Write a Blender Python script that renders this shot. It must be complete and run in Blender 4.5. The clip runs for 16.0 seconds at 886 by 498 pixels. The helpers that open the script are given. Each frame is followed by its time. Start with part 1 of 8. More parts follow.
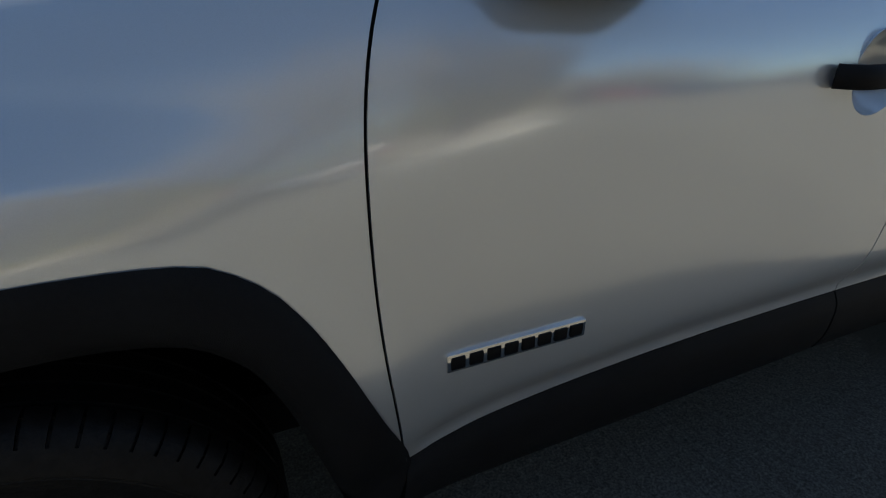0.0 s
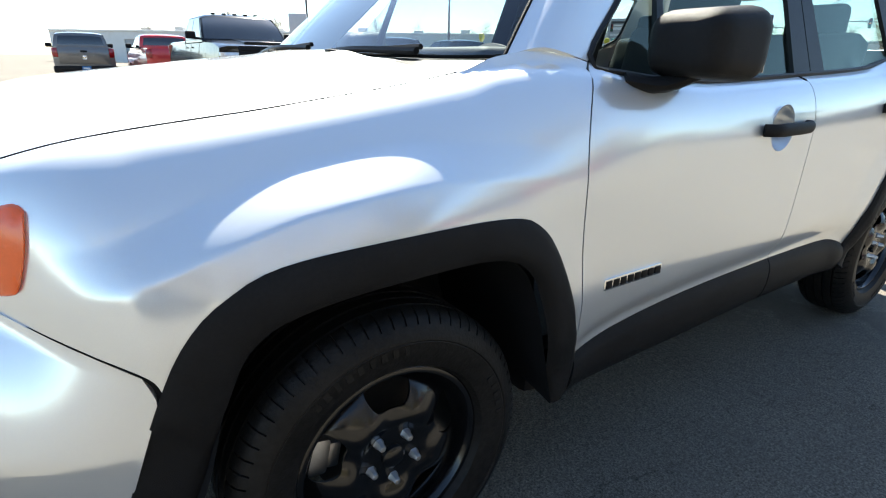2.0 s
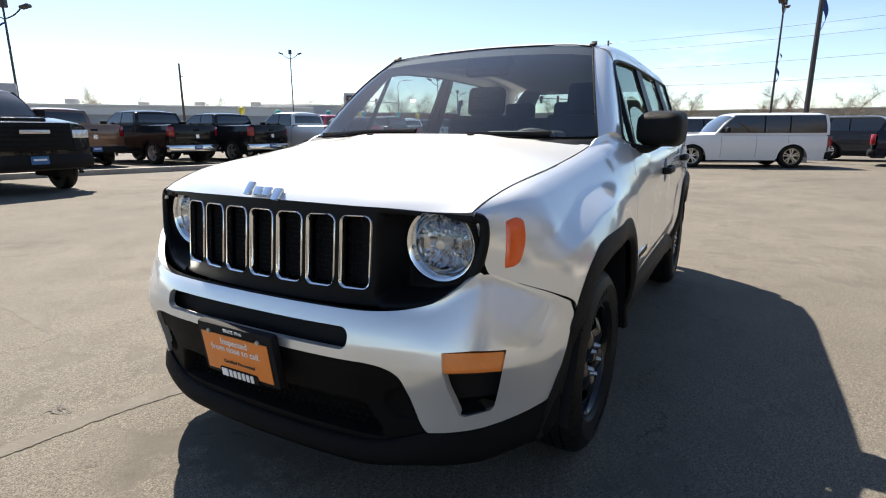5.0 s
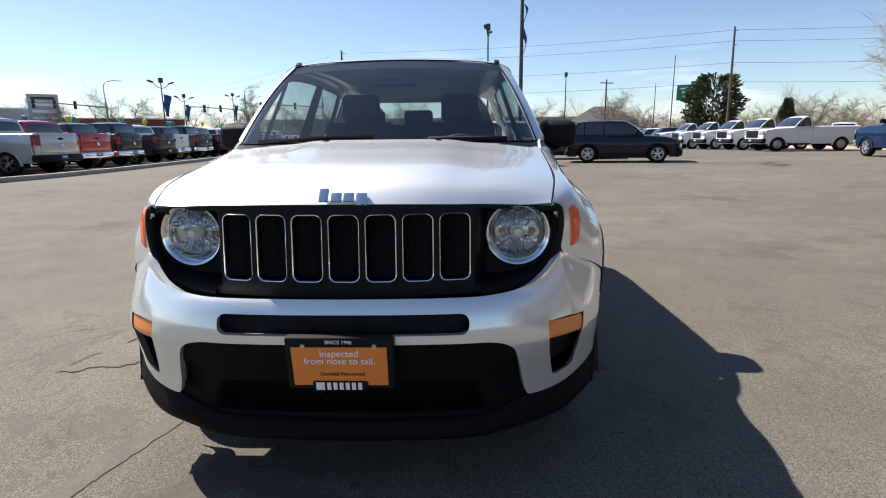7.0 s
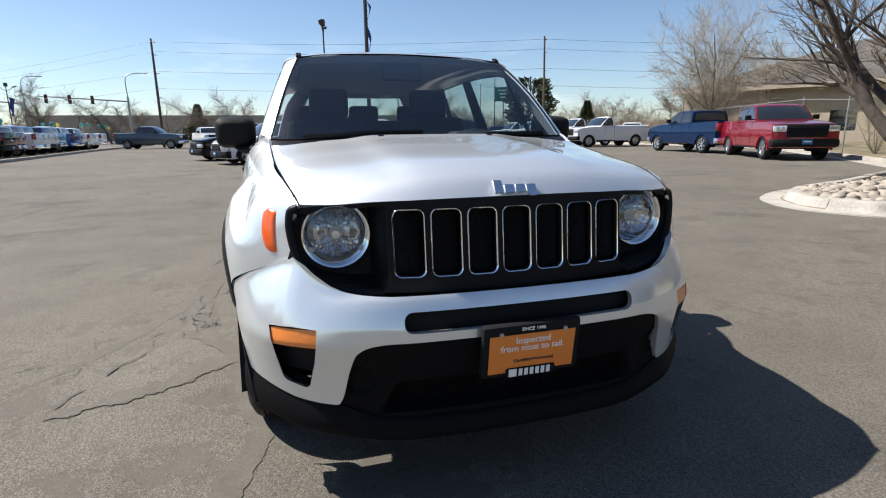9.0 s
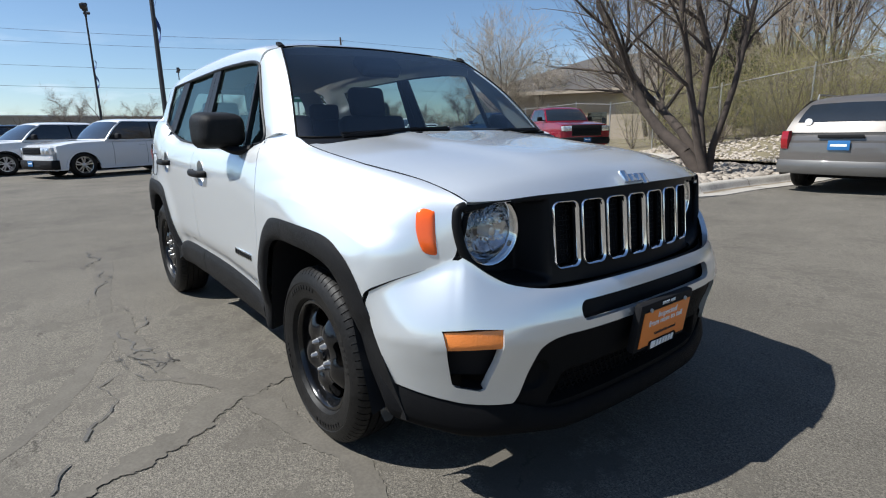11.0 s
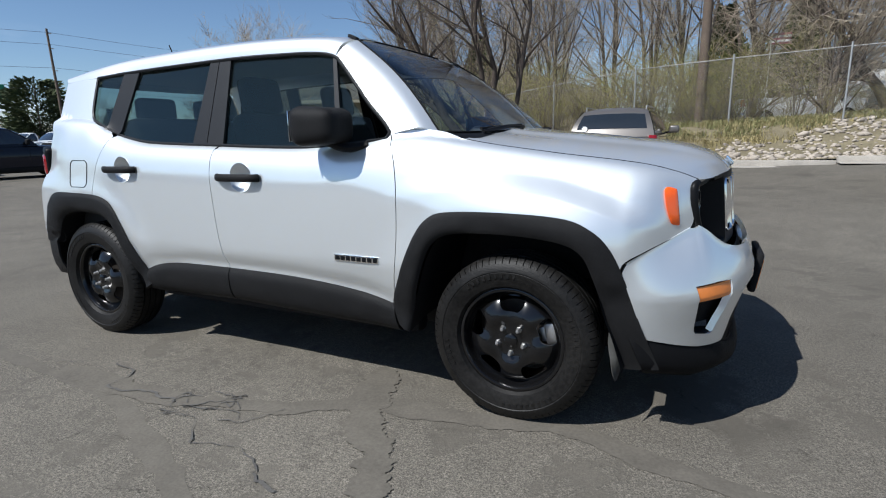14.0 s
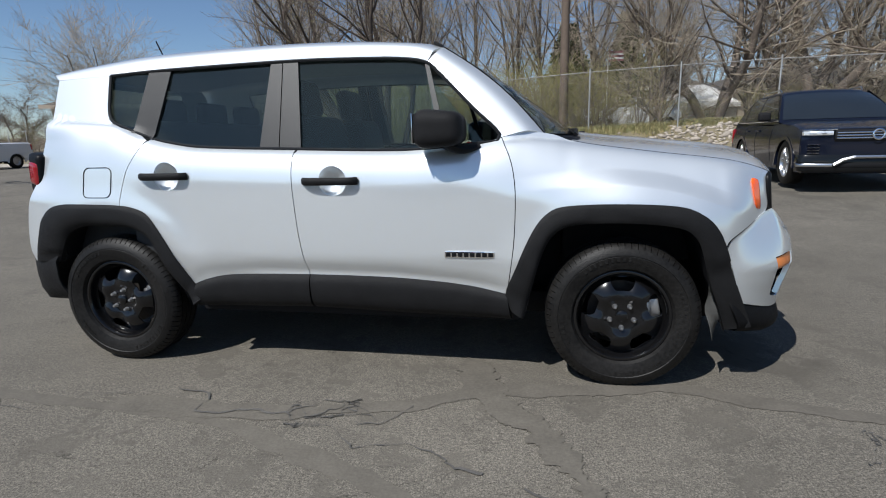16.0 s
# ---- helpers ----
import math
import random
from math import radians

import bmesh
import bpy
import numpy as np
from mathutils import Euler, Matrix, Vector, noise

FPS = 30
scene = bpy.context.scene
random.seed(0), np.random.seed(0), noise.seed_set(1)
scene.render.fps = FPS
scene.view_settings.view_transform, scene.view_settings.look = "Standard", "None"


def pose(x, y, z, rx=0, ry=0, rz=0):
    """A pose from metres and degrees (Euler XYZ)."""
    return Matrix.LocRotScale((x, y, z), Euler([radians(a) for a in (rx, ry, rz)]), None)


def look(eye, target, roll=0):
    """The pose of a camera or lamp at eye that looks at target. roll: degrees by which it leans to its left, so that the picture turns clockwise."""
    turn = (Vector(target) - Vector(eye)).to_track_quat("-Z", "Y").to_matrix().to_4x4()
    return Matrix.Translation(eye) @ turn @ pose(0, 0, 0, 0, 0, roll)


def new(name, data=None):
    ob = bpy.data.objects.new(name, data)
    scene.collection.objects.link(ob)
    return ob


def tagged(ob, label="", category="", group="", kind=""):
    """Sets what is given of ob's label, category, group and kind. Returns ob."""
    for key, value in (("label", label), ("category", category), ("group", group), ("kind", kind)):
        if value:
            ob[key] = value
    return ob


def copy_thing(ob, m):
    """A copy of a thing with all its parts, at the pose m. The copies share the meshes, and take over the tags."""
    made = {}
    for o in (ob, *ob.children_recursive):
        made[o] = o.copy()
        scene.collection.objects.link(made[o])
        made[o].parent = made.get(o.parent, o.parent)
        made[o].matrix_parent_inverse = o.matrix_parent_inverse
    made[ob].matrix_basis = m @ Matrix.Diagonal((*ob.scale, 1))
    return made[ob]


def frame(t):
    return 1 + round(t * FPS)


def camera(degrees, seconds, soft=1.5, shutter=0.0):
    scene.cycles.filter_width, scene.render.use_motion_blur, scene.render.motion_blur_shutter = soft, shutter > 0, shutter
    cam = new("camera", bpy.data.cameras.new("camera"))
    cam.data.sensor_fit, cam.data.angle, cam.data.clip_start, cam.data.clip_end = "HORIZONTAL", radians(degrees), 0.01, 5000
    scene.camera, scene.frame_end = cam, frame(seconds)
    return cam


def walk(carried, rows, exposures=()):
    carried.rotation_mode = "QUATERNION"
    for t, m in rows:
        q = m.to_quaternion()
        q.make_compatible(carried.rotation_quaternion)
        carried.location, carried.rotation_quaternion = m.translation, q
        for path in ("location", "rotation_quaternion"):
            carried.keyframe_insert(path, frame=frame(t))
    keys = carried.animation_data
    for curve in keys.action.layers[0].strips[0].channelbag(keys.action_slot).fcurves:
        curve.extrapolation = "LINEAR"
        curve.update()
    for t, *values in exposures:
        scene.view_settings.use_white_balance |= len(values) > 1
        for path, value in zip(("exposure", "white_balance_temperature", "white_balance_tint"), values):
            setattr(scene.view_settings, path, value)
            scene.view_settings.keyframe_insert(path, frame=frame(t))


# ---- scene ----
cam = camera(79.74, 16.0, 1.1)
PATH = [
    (0.0, pose(0.9460, 1.4240, 1.0918, 62.911, -0.080, 156.848)),
    (0.5, pose(1.0920, 1.5200, 1.1270, 64.880, -0.105, 154.711)),
    (1.0, pose(1.2721, 1.6014, 1.1020, 67.667, -0.938, 151.786)),
    (1.5, pose(1.4930, 1.6401, 1.1119, 69.277, -0.857, 148.761)),
    (2.0, pose(1.7187, 1.6727, 1.1425, 70.284, -0.815, 146.206)),
    (2.5, pose(1.9744, 1.6942, 1.1542, 72.331, -0.783, 143.947)),
    (3.0, pose(2.2309, 1.6619, 1.1577, 73.585, -0.791, 141.343)),
    (3.5, pose(2.4886, 1.5919, 1.1700, 74.743, -0.909, 137.746)),
    (4.0, pose(2.7242, 1.5178, 1.1694, 75.753, -0.746, 132.698)),
    (4.5, pose(2.9605, 1.4144, 1.1748, 76.730, -0.301, 126.341)),
    (7.0, pose(3.6273, 0.3529, 1.1760, 77.971, 0.590, 91.663)),
    (7.5, pose(3.6354, 0.0865, 1.1856, 77.864, 0.582, 87.059)),
    (8.0, pose(3.6313, -0.1633, 1.1764, 77.778, 0.598, 82.914)),
    (8.5, pose(3.6155, -0.4331, 1.1814, 77.733, 0.641, 78.536)),
    (9.0, pose(3.5566, -0.6834, 1.1695, 77.606, 0.604, 73.558)),
    (11.5, pose(2.9074, -1.8604, 1.1583, 77.785, 0.743, 46.773)),
    (12.0, pose(2.7400, -2.0705, 1.1416, 78.168, 0.489, 41.956)),
    (12.5, pose(2.5570, -2.2667, 1.1443, 77.897, 1.001, 37.834)),
    (13.0, pose(2.3653, -2.4165, 1.1364, 77.817, 1.152, 34.143)),
    (13.5, pose(2.1307, -2.5838, 1.1385, 77.932, 1.180, 29.806)),
    (14.0, pose(1.9131, -2.7418, 1.1327, 77.963, 1.229, 25.623)),
    (14.5, pose(1.6818, -2.8998, 1.1335, 78.159, 1.367, 21.653)),
    (15.0, pose(1.4240, -3.0184, 1.1330, 78.163, 1.384, 17.684)),
    (15.5, pose(1.1564, -3.1334, 1.1469, 78.201, 1.333, 13.947)),
    (16.0, pose(0.9131, -3.2372, 1.1403, 78.275, 1.416, 10.173)),
]
EXPOSURES = [(0.0, 0.62, 6700, 4), (0.2, 1.27, 6700, 4), (0.5, 2.06, 6700, 4), (1.0, 2.34, 6800, 5), (1.5, 2.34, 6850, 5), (2.0, 2.15, 6850, 5), (2.5, 2.0, 6850, 6), (3.5, 1.5, 6900, 8), (4.5, 1.34, 7100, 11),
             (7.0, 0.94, 6700, 11), (9.0, 0.81, 6550, 10), (11.5, 0.56, 6020, 8), (12.5, 0.50, 5930, 8), (16.0, 0.27, 6080, 9)]
walk(cam, PATH, EXPOSURES)

# ---- light: clear spring day, sun high behind the car's right rear ----
SUN_TO = Vector((-0.50, -0.83, 1.16)).normalized()
elev = math.asin(SUN_TO.z)
world = bpy.data.worlds.new("sky")
scene.world = world
world.use_nodes = True
wn, wl = world.node_tree.nodes, world.node_tree.links
wn.clear()
sky = wn.new("ShaderNodeTexSky")
sky.sky_type, sky.sun_disc = "NISHITA", False
sky.sun_elevation = elev
sky.sun_rotation = math.atan2(SUN_TO.x, SUN_TO.y)
sky.altitude, sky.air_density, sky.dust_density, sky.ozone_density = 950, 1.0, 0.6, 3.0
geo = wn.new("ShaderNodeTexCoord")
sep = wn.new("ShaderNodeSeparateXYZ")
wl.new(geo.outputs["Generated"], sep.inputs[0])
mapn = wn.new("ShaderNodeMapping")
mapn.inputs["Scale"].default_value = (2.2, 2.2, 11.0)
wl.new(geo.outputs["Generated"], mapn.inputs[0])
cl = wn.new("ShaderNodeTexNoise")
cl.inputs["Scale"].default_value, cl.inputs["Detail"].default_value, cl.inputs["Roughness"].default_value = 1.6, 7.0, 0.62
wl.new(mapn.outputs[0], cl.inputs[0])
ramp = wn.new("ShaderNodeValToRGB")
ramp.color_ramp.elements[0].position, ramp.color_ramp.elements[1].position = 0.54, 0.80
wl.new(cl.outputs[0], ramp.inputs[0])
low = wn.new("ShaderNodeMapRange")
low.inputs["From Min"].default_value, low.inputs["From Max"].default_value = 0.17, 0.05
wl.new(sep.outputs["Z"], low.inputs[0])
cm = wn.new("ShaderNodeMath")
cm.operation = "MULTIPLY"
wl.new(ramp.outputs[0], cm.inputs[0])
wl.new(low.outputs[0], cm.inputs[1])
mixc = wn.new("ShaderNodeMixRGB")
mixc.inputs[2].default_value = (9.0, 9.3, 9.8, 1)
wl.new(cm.outputs[0], mixc.inputs[0])
wl.new(sky.outputs[0], mixc.inputs[1])
bg = wn.new("ShaderNodeBackground")
bg.inputs[1].default_value = 0.08
wl.new(mixc.outputs[0], bg.inputs[0])
wo = wn.new("ShaderNodeOutputWorld")
wl.new(bg.outputs[0], wo.inputs[0])
sun = new("sun", bpy.data.lights.new("sun", "SUN"))
sun.data.energy, sun.data.angle, sun.data.color = 5.0, radians(0.53), (1.0, 0.955, 0.89)
sun.matrix_world = look((0, 0, 30), Vector((0, 0, 30)) - SUN_TO)

# ---- materials ----
def shader(name, color, rough=0.5, metal=0.0, coat=0.0, vary=0.0, scale=8.0, bump=0.0, bump_scale=60.0, spec=0.5, rand=0.0, emit=0.0):
    """Principled material with colour variation at two scales and fine relief, in metres."""
    m = bpy.data.materials.new(name)
    m.use_nodes = True
    n, l = m.node_tree.nodes, m.node_tree.links
    b = n["Principled BSDF"]
    c = (*color, 1.0)
    b.inputs["Base Color"].default_value = c
    b.inputs["Roughness"].default_value = rough
    b.inputs["Metallic"].default_value = metal
    b.inputs["Coat Weight"].default_value = coat
    b.inputs["Coat Roughness"].default_value = 0.025
    b.inputs["Specular IOR Level"].default_value = spec
    tc = n.new("ShaderNodeTexCoord")
    if vary:
        t1 = n.new("ShaderNodeTexNoise")
        t1.inputs["Scale"].default_value, t1.inputs["Detail"].default_value = scale, 6
        t2 = n.new("ShaderNodeTexNoise")
        t2.inputs["Scale"].default_value, t2.inputs["Detail"].default_value = scale * 12, 3
        for t in (t1, t2):
            l.new(tc.outputs["Object"], t.inputs["Vector"])
        add = n.new("ShaderNodeMath")
        add.operation = "ADD"
        l.new(t1.outputs[0], add.inputs[0])
        l.new(t2.outputs[0], add.inputs[1])
        mr = n.new("ShaderNodeMapRange")
        mr.inputs["From Min"].default_value, mr.inputs["From Max"].default_value = 0.6, 1.4
        mr.inputs["To Min"].default_value, mr.inputs["To Max"].default_value = 1 - vary, 1 + vary
        l.new(add.outputs[0], mr.inputs[0])
        mul = n.new("ShaderNodeMixRGB")
        mul.blend_type = "MULTIPLY"
        mul.inputs[0].default_value, mul.inputs[1].default_value = 1.0, c
        l.new(mr.outputs[0], mul.inputs[2])
        out = mul
        if rand:
            oi = n.new("ShaderNodeObjectInfo")
            mr2 = n.new("ShaderNodeMapRange")
            mr2.inputs["To Min"].default_value, mr2.inputs["To Max"].default_value = 1 - rand, 1 + rand
            l.new(oi.outputs["Random"], mr2.inputs[0])
            mul2 = n.new("ShaderNodeMixRGB")
            mul2.blend_type = "MULTIPLY"
            mul2.inputs[0].default_value = 1.0
            l.new(mul.outputs[0], mul2.inputs[1])
            l.new(mr2.outputs[0], mul2.inputs[2])
            out = mul2
        l.new(out.outputs[0], b.inputs["Base Color"])
    if bump:
        t3 = n.new("ShaderNodeTexNoise")
        t3.inputs["Scale"].default_value, t3.inputs["Detail"].default_value = bump_scale, 4
        l.new(tc.outputs["Object"], t3.inputs["Vector"])
        bp = n.new("ShaderNodeBump")
        bp.inputs["Strength"].default_value, bp.inputs["Distance"].default_value = min(1.0, bump), 0.004
        l.new(t3.outputs[0], bp.inputs["Height"])
        l.new(bp.outputs[0], b.inputs["Normal"])
    if emit:
        b.inputs["Emission Color"].default_value, b.inputs["Emission Strength"].default_value = c, emit
    return m


def glass(name, tint, gloss=0.9, rough=0.0, facing=0.10, coat=(1, 1, 1)):
    """A thin pane: tinted see-through with a Fresnel reflection."""
    m = bpy.data.materials.new(name)
    m.use_nodes = True
    n, l = m.node_tree.nodes, m.node_tree.links
    n.clear()
    tr = n.new("ShaderNodeBsdfTransparent")
    tr.inputs[0].default_value = (*tint, 1)
    gl = n.new("ShaderNodeBsdfGlossy")
    gl.inputs[0].default_value, gl.inputs["Roughness"].default_value = (gloss * coat[0], gloss * coat[1], gloss * coat[2], 1), rough
    lw = n.new("ShaderNodeLayerWeight")
    lw.inputs[0].default_value = 0.5
    pw = n.new("ShaderNodeMath")
    pw.operation, pw.inputs[1].default_value = "POWER", 5.0
    l.new(lw.outputs["Facing"], pw.inputs[0])
    fr = n.new("ShaderNodeMapRange")
    fr.inputs["To Min"].default_value, fr.inputs["To Max"].default_value = facing, 0.95
    l.new(pw.outputs[0], fr.inputs[0])
    mx = n.new("ShaderNodeMixShader")
    o = n.new("ShaderNodeOutputMaterial")
    l.new(fr.outputs[0], mx.inputs[0])
    l.new(tr.outputs[0], mx.inputs[1])
    l.new(gl.outputs[0], mx.inputs[2])
    l.new(mx.outputs[0], o.inputs[0])
    return m


def silver_paint():
    """Silver paint: a broad flake layer and a sharper one under clear coat."""
    m = bpy.data.materials.new("silver_metallic_paint")
    m.use_nodes = True
    n, l = m.node_tree.nodes, m.node_tree.links
    a = n["Principled BSDF"]
    b = n.new("ShaderNodeBsdfPrincipled")
    tc = n.new("ShaderNodeTexCoord")
    fl = n.new("ShaderNodeTexNoise")
    fl.inputs["Scale"].default_value, fl.inputs["Detail"].default_value = 1400, 2
    l.new(tc.outputs["Object"], fl.inputs["Vector"])
    dirt = n.new("ShaderNodeTexNoise")
    dirt.inputs["Scale"].default_value, dirt.inputs["Detail"].default_value = 5, 6
    l.new(tc.outputs["Object"], dirt.inputs["Vector"])
    mr = n.new("ShaderNodeMapRange")
    mr.inputs["From Min"].default_value, mr.inputs["From Max"].default_value = 0.3, 0.7
    mr.inputs["To Min"].default_value, mr.inputs["To Max"].default_value = 0.94, 1.04
    l.new(fl.outputs[0], mr.inputs[0])
    ro = n.new("ShaderNodeMapRange")
    ro.inputs["To Min"].default_value, ro.inputs["To Max"].default_value = 0.02, 0.06
    l.new(dirt.outputs[0], ro.inputs[0])
    for p, c, metal, rough in ((a, (0.80, 0.825, 0.833, 1), 0.64, 0.60), (b, (0.77, 0.80, 0.808, 1), 1.0, 0.17)):
        mul = n.new("ShaderNodeMixRGB")
        mul.blend_type, mul.inputs[0].default_value, mul.inputs[1].default_value = "MULTIPLY", 1.0, c
        l.new(mr.outputs[0], mul.inputs[2])
        l.new(mul.outputs[0], p.inputs["Base Color"])
        p.inputs["Metallic"].default_value, p.inputs["Roughness"].default_value = metal, rough
        p.inputs["Coat Weight"].default_value = 1.0
        l.new(ro.outputs[0], p.inputs["Coat Roughness"])
    mx = n.new("ShaderNodeMixShader")
    mx.inputs[0].default_value = 0.44
    l.new(a.outputs[0], mx.inputs[1])
    l.new(b.outputs[0], mx.inputs[2])
    l.new(mx.outputs[0], n["Material Output"].inputs[0])
    return m


SILVER = silver_paint()
PLASTIC = shader("grey_black_grained_plastic", (0.0115, 0.0114, 0.0118), 0.52, 0, 0, 0.25, 14, 0.35, 900, 0.12)
LIPBLK = shader("dull_black_plastic", (0.006, 0.006, 0.0065), 0.6, 0, 0, 0.2, 14, 0.3, 600, 0.08)
GLOSSBLK = shader("satin_black_trim", (0.007, 0.0072, 0.008), 0.42, 0, 0.0, 0.1, 6, 0.05, 400, 0.12)
BLACK = shader("deep_black_plastic", (0.008, 0.008, 0.009), 0.7, 0, 0, 0.2, 10, 0.2, 300, 0.2)
PILLAR = shader("dark_grey_window_trim", (0.014, 0.0147, 0.016), 0.42, 0, 0, 0.1, 10, 0.1, 700, 0.2)
RUBBER = shader("tyre_rubber", (0.0095, 0.0089, 0.0083), 0.50, 0, 0, 0.85, 6, 0.3, 160, 0.2)
RIMBLK = shader("black_painted_steel", (0.0045, 0.0045, 0.0050), 0.20, 0, 0.25, 0.2, 12, 0.0, 200, 0.40)
DISC = shader("dark_brake_iron", (0.055, 0.048, 0.043), 0.5, 0.7, 0, 0.3, 30)
CHROME = shader("chrome", (0.86, 0.87, 0.88), 0.07, 1.0, 0, 0.03, 30)
ALLOY = shader("machined_alloy", (0.62, 0.63, 0.65), 0.28, 1.0, 0, 0.08, 20)
STEEL = shader("dull_steel", (0.52, 0.51, 0.50), 0.45, 1.0, 0, 0.2, 40)
AMBER = shader("amber_lens", (0.84, 0.25, 0.05), 0.14, 0, 0.6, 0.08, 60, 0.25, 140)
ORANGE = shader("orange_marker_lens", (0.88, 0.115, 0.008), 0.16, 0, 0.6, 0.06, 60, 0.15, 140)
REDLENS = shader("red_lamp_lens", (0.24, 0.008, 0.012), 0.12, 0, 0.6, 0.08, 60, 0.15, 140)
WHITELENS = shader("clear_lamp_lens", (0.72, 0.74, 0.76), 0.12, 0.5, 0.6, 0.15, 40, 0.3, 120)
WINDSHIELD = glass("windshield_glass", (0.74, 0.80, 0.80))
SIDEGLASS = glass("tinted_side_glass", (0.66, 0.76, 0.74), facing=0.085, coat=(0.86, 1.0, 0.84))
DARKGLASS = glass("privacy_glass", (0.42, 0.50, 0.50), facing=0.10, coat=(0.86, 1.0, 0.88))
LENS = glass("clear_lens", (0.93, 0.95, 0.96))
CLOTH = shader("black_seat_cloth", (0.022, 0.022, 0.024), 0.9, 0, 0, 0.25, 30, 0.4, 500)
CABIN = shader("charcoal_cabin_plastic", (0.021, 0.022, 0.024), 0.65, 0, 0, 0.15, 15, 0.2, 400)
PLATEORANGE = shader("orange_sign_print", (0.80, 0.235, 0.04), 0.45, 0, 0, 0.05, 30)
WHITEPRINT = shader("white_print", (0.85, 0.85, 0.84), 0.5, 0, 0, 0.03, 30)
DARKPRINT = shader("dark_print", (0.03, 0.03, 0.035), 0.5, 0, 0, 0.05, 30)


def asphalt():
    """Worn grey-brown asphalt: stones, patches, stains, fine crack web."""
    m = bpy.data.materials.new("worn_asphalt")
    m.use_nodes = True
    n, l = m.node_tree.nodes, m.node_tree.links
    b = n["Principled BSDF"]
    tc = n.new("ShaderNodeTexCoord")

    def tex(kind, scale, detail=4, feature=None, vec=None, rough=0.5):
        t = n.new(kind)
        t.inputs["Scale"].default_value = scale
        if "Detail" in t.inputs:
            t.inputs["Detail"].default_value = detail
            t.inputs["Roughness"].default_value = rough
        if feature:
            t.feature = feature
        l.new(vec or tc.outputs["Object"], t.inputs["Vector"])
        return t

    def rng(sock, a, c, d, e):
        r = n.new("ShaderNodeMapRange")
        for k, v in zip(("From Min", "From Max", "To Min", "To Max"), (a, c, d, e)):
            r.inputs[k].default_value = v
        l.new(sock, r.inputs[0])
        return r.outputs[0]

    def op(kind, x, y):
        q = n.new("ShaderNodeMath")
        q.operation = kind
        for i, v in enumerate((x, y)):
            if isinstance(v, (int, float)):
                q.inputs[i].default_value = v
            else:
                l.new(v, q.inputs[i])
        return q.outputs[0]

    big = rng(tex("ShaderNodeTexNoise", 0.22, 5).outputs[0], 0.3, 0.7, 0.86, 1.13)
    mid = rng(tex("ShaderNodeTexNoise", 1.7, 8, rough=0.72).outputs[0], 0.3, 0.7, 0.82, 1.16)
    grain = rng(tex("ShaderNodeTexNoise", 150, 4, rough=0.75).outputs[0], 0.3, 0.7, 0.45, 1.55)
    coarse = rng(tex("ShaderNodeTexNoise", 38, 4, rough=0.7).outputs[0], 0.3, 0.7, 0.80, 1.20)
    pebble = tex("ShaderNodeTexVoronoi", 85)
    pick = n.new("ShaderNodeSeparateColor")
    l.new(pebble.outputs["Color"], pick.inputs[0])
    pale = op("MULTIPLY", rng(pick.outputs[0], 0.86, 0.95, 0.0, 1.0), rng(pebble.outputs["Distance"], 0.18, 0.42, 1.0, 0.0))
    warp = tex("ShaderNodeTexNoise", 1.3, 6, rough=0.62)
    wv = n.new("ShaderNodeVectorMath")
    wv.operation = "MULTIPLY_ADD"
    wv.inputs[1].default_value = (1.5, 1.5, 0.0)
    l.new(warp.outputs["Color"], wv.inputs[0])
    l.new(tc.outputs["Object"], wv.inputs[2])
    web = tex("ShaderNodeTexVoronoi", 0.42, feature="DISTANCE_TO_EDGE", vec=wv.outputs[0])
    fine = tex("ShaderNodeTexVoronoi", 2.6, feature="DISTANCE_TO_EDGE", vec=wv.outputs[0])
    where = rng(tex("ShaderNodeTexNoise", 0.5, 4).outputs[0], 0.44, 0.60, 0.0, 1.0)
    gate = rng(tex("ShaderNodeTexNoise", 5.0, 5, rough=0.7).outputs[0], 0.46, 0.62, 0.0, 1.0)
    ragged = rng(tex("ShaderNodeTexNoise", 7.0, 6, rough=0.7).outputs[0], 0.3, 0.7, -0.016, 0.016)
    vein = op("MULTIPLY", rng(op("ADD", web.outputs["Distance"], ragged), 0.028, 0.046, 1.0, 0.0), rng(tex("ShaderNodeTexNoise", 0.7, 5).outputs[0], 0.52, 0.64, 0.0, 1.0))
    scuff = op("MULTIPLY", rng(tex("ShaderNodeTexNoise", 3.4, 9, rough=0.74).outputs[0], 0.52, 0.57, 0.0, 1.0), rng(tex("ShaderNodeTexNoise", 0.38, 3).outputs[0], 0.42, 0.54, 0.0, 1.0))
    worn = op("MAXIMUM", vein, op("MULTIPLY", scuff, 0.8))
    crack = op("MULTIPLY", rng(web.outputs["Distance"], 0.0, 0.0042, 1.0, 0.0), gate)
    scale_ = op("MULTIPLY", op("MULTIPLY", rng(fine.outputs["Distance"], 0.0, 0.05, 1.0, 0.0), where), gate)
    speck = rng(tex("ShaderNodeTexNoise", 75, 3, rough=0.8).outputs[0], 0.32, 0.68, 0.62, 1.38)
    keep = op("SUBTRACT", 1.0, op("MULTIPLY", worn, 0.85))
    stones = op("ADD", 1.0, op("MULTIPLY", op("SUBTRACT", op("MULTIPLY", op("MULTIPLY", grain, coarse), speck), 1.0), keep))
    v = op("MULTIPLY", op("MULTIPLY", big, mid), stones)
    v = op("MULTIPLY", v, op("SUBTRACT", 1.0, op("MULTIPLY", worn, 0.30)))
    v = op("MULTIPLY", v, op("SUBTRACT", 1.0, op("MULTIPLY", scale_, 0.20)))
    v = op("MULTIPLY", v, op("SUBTRACT", 1.0, op("MULTIPLY", crack, 0.55)))
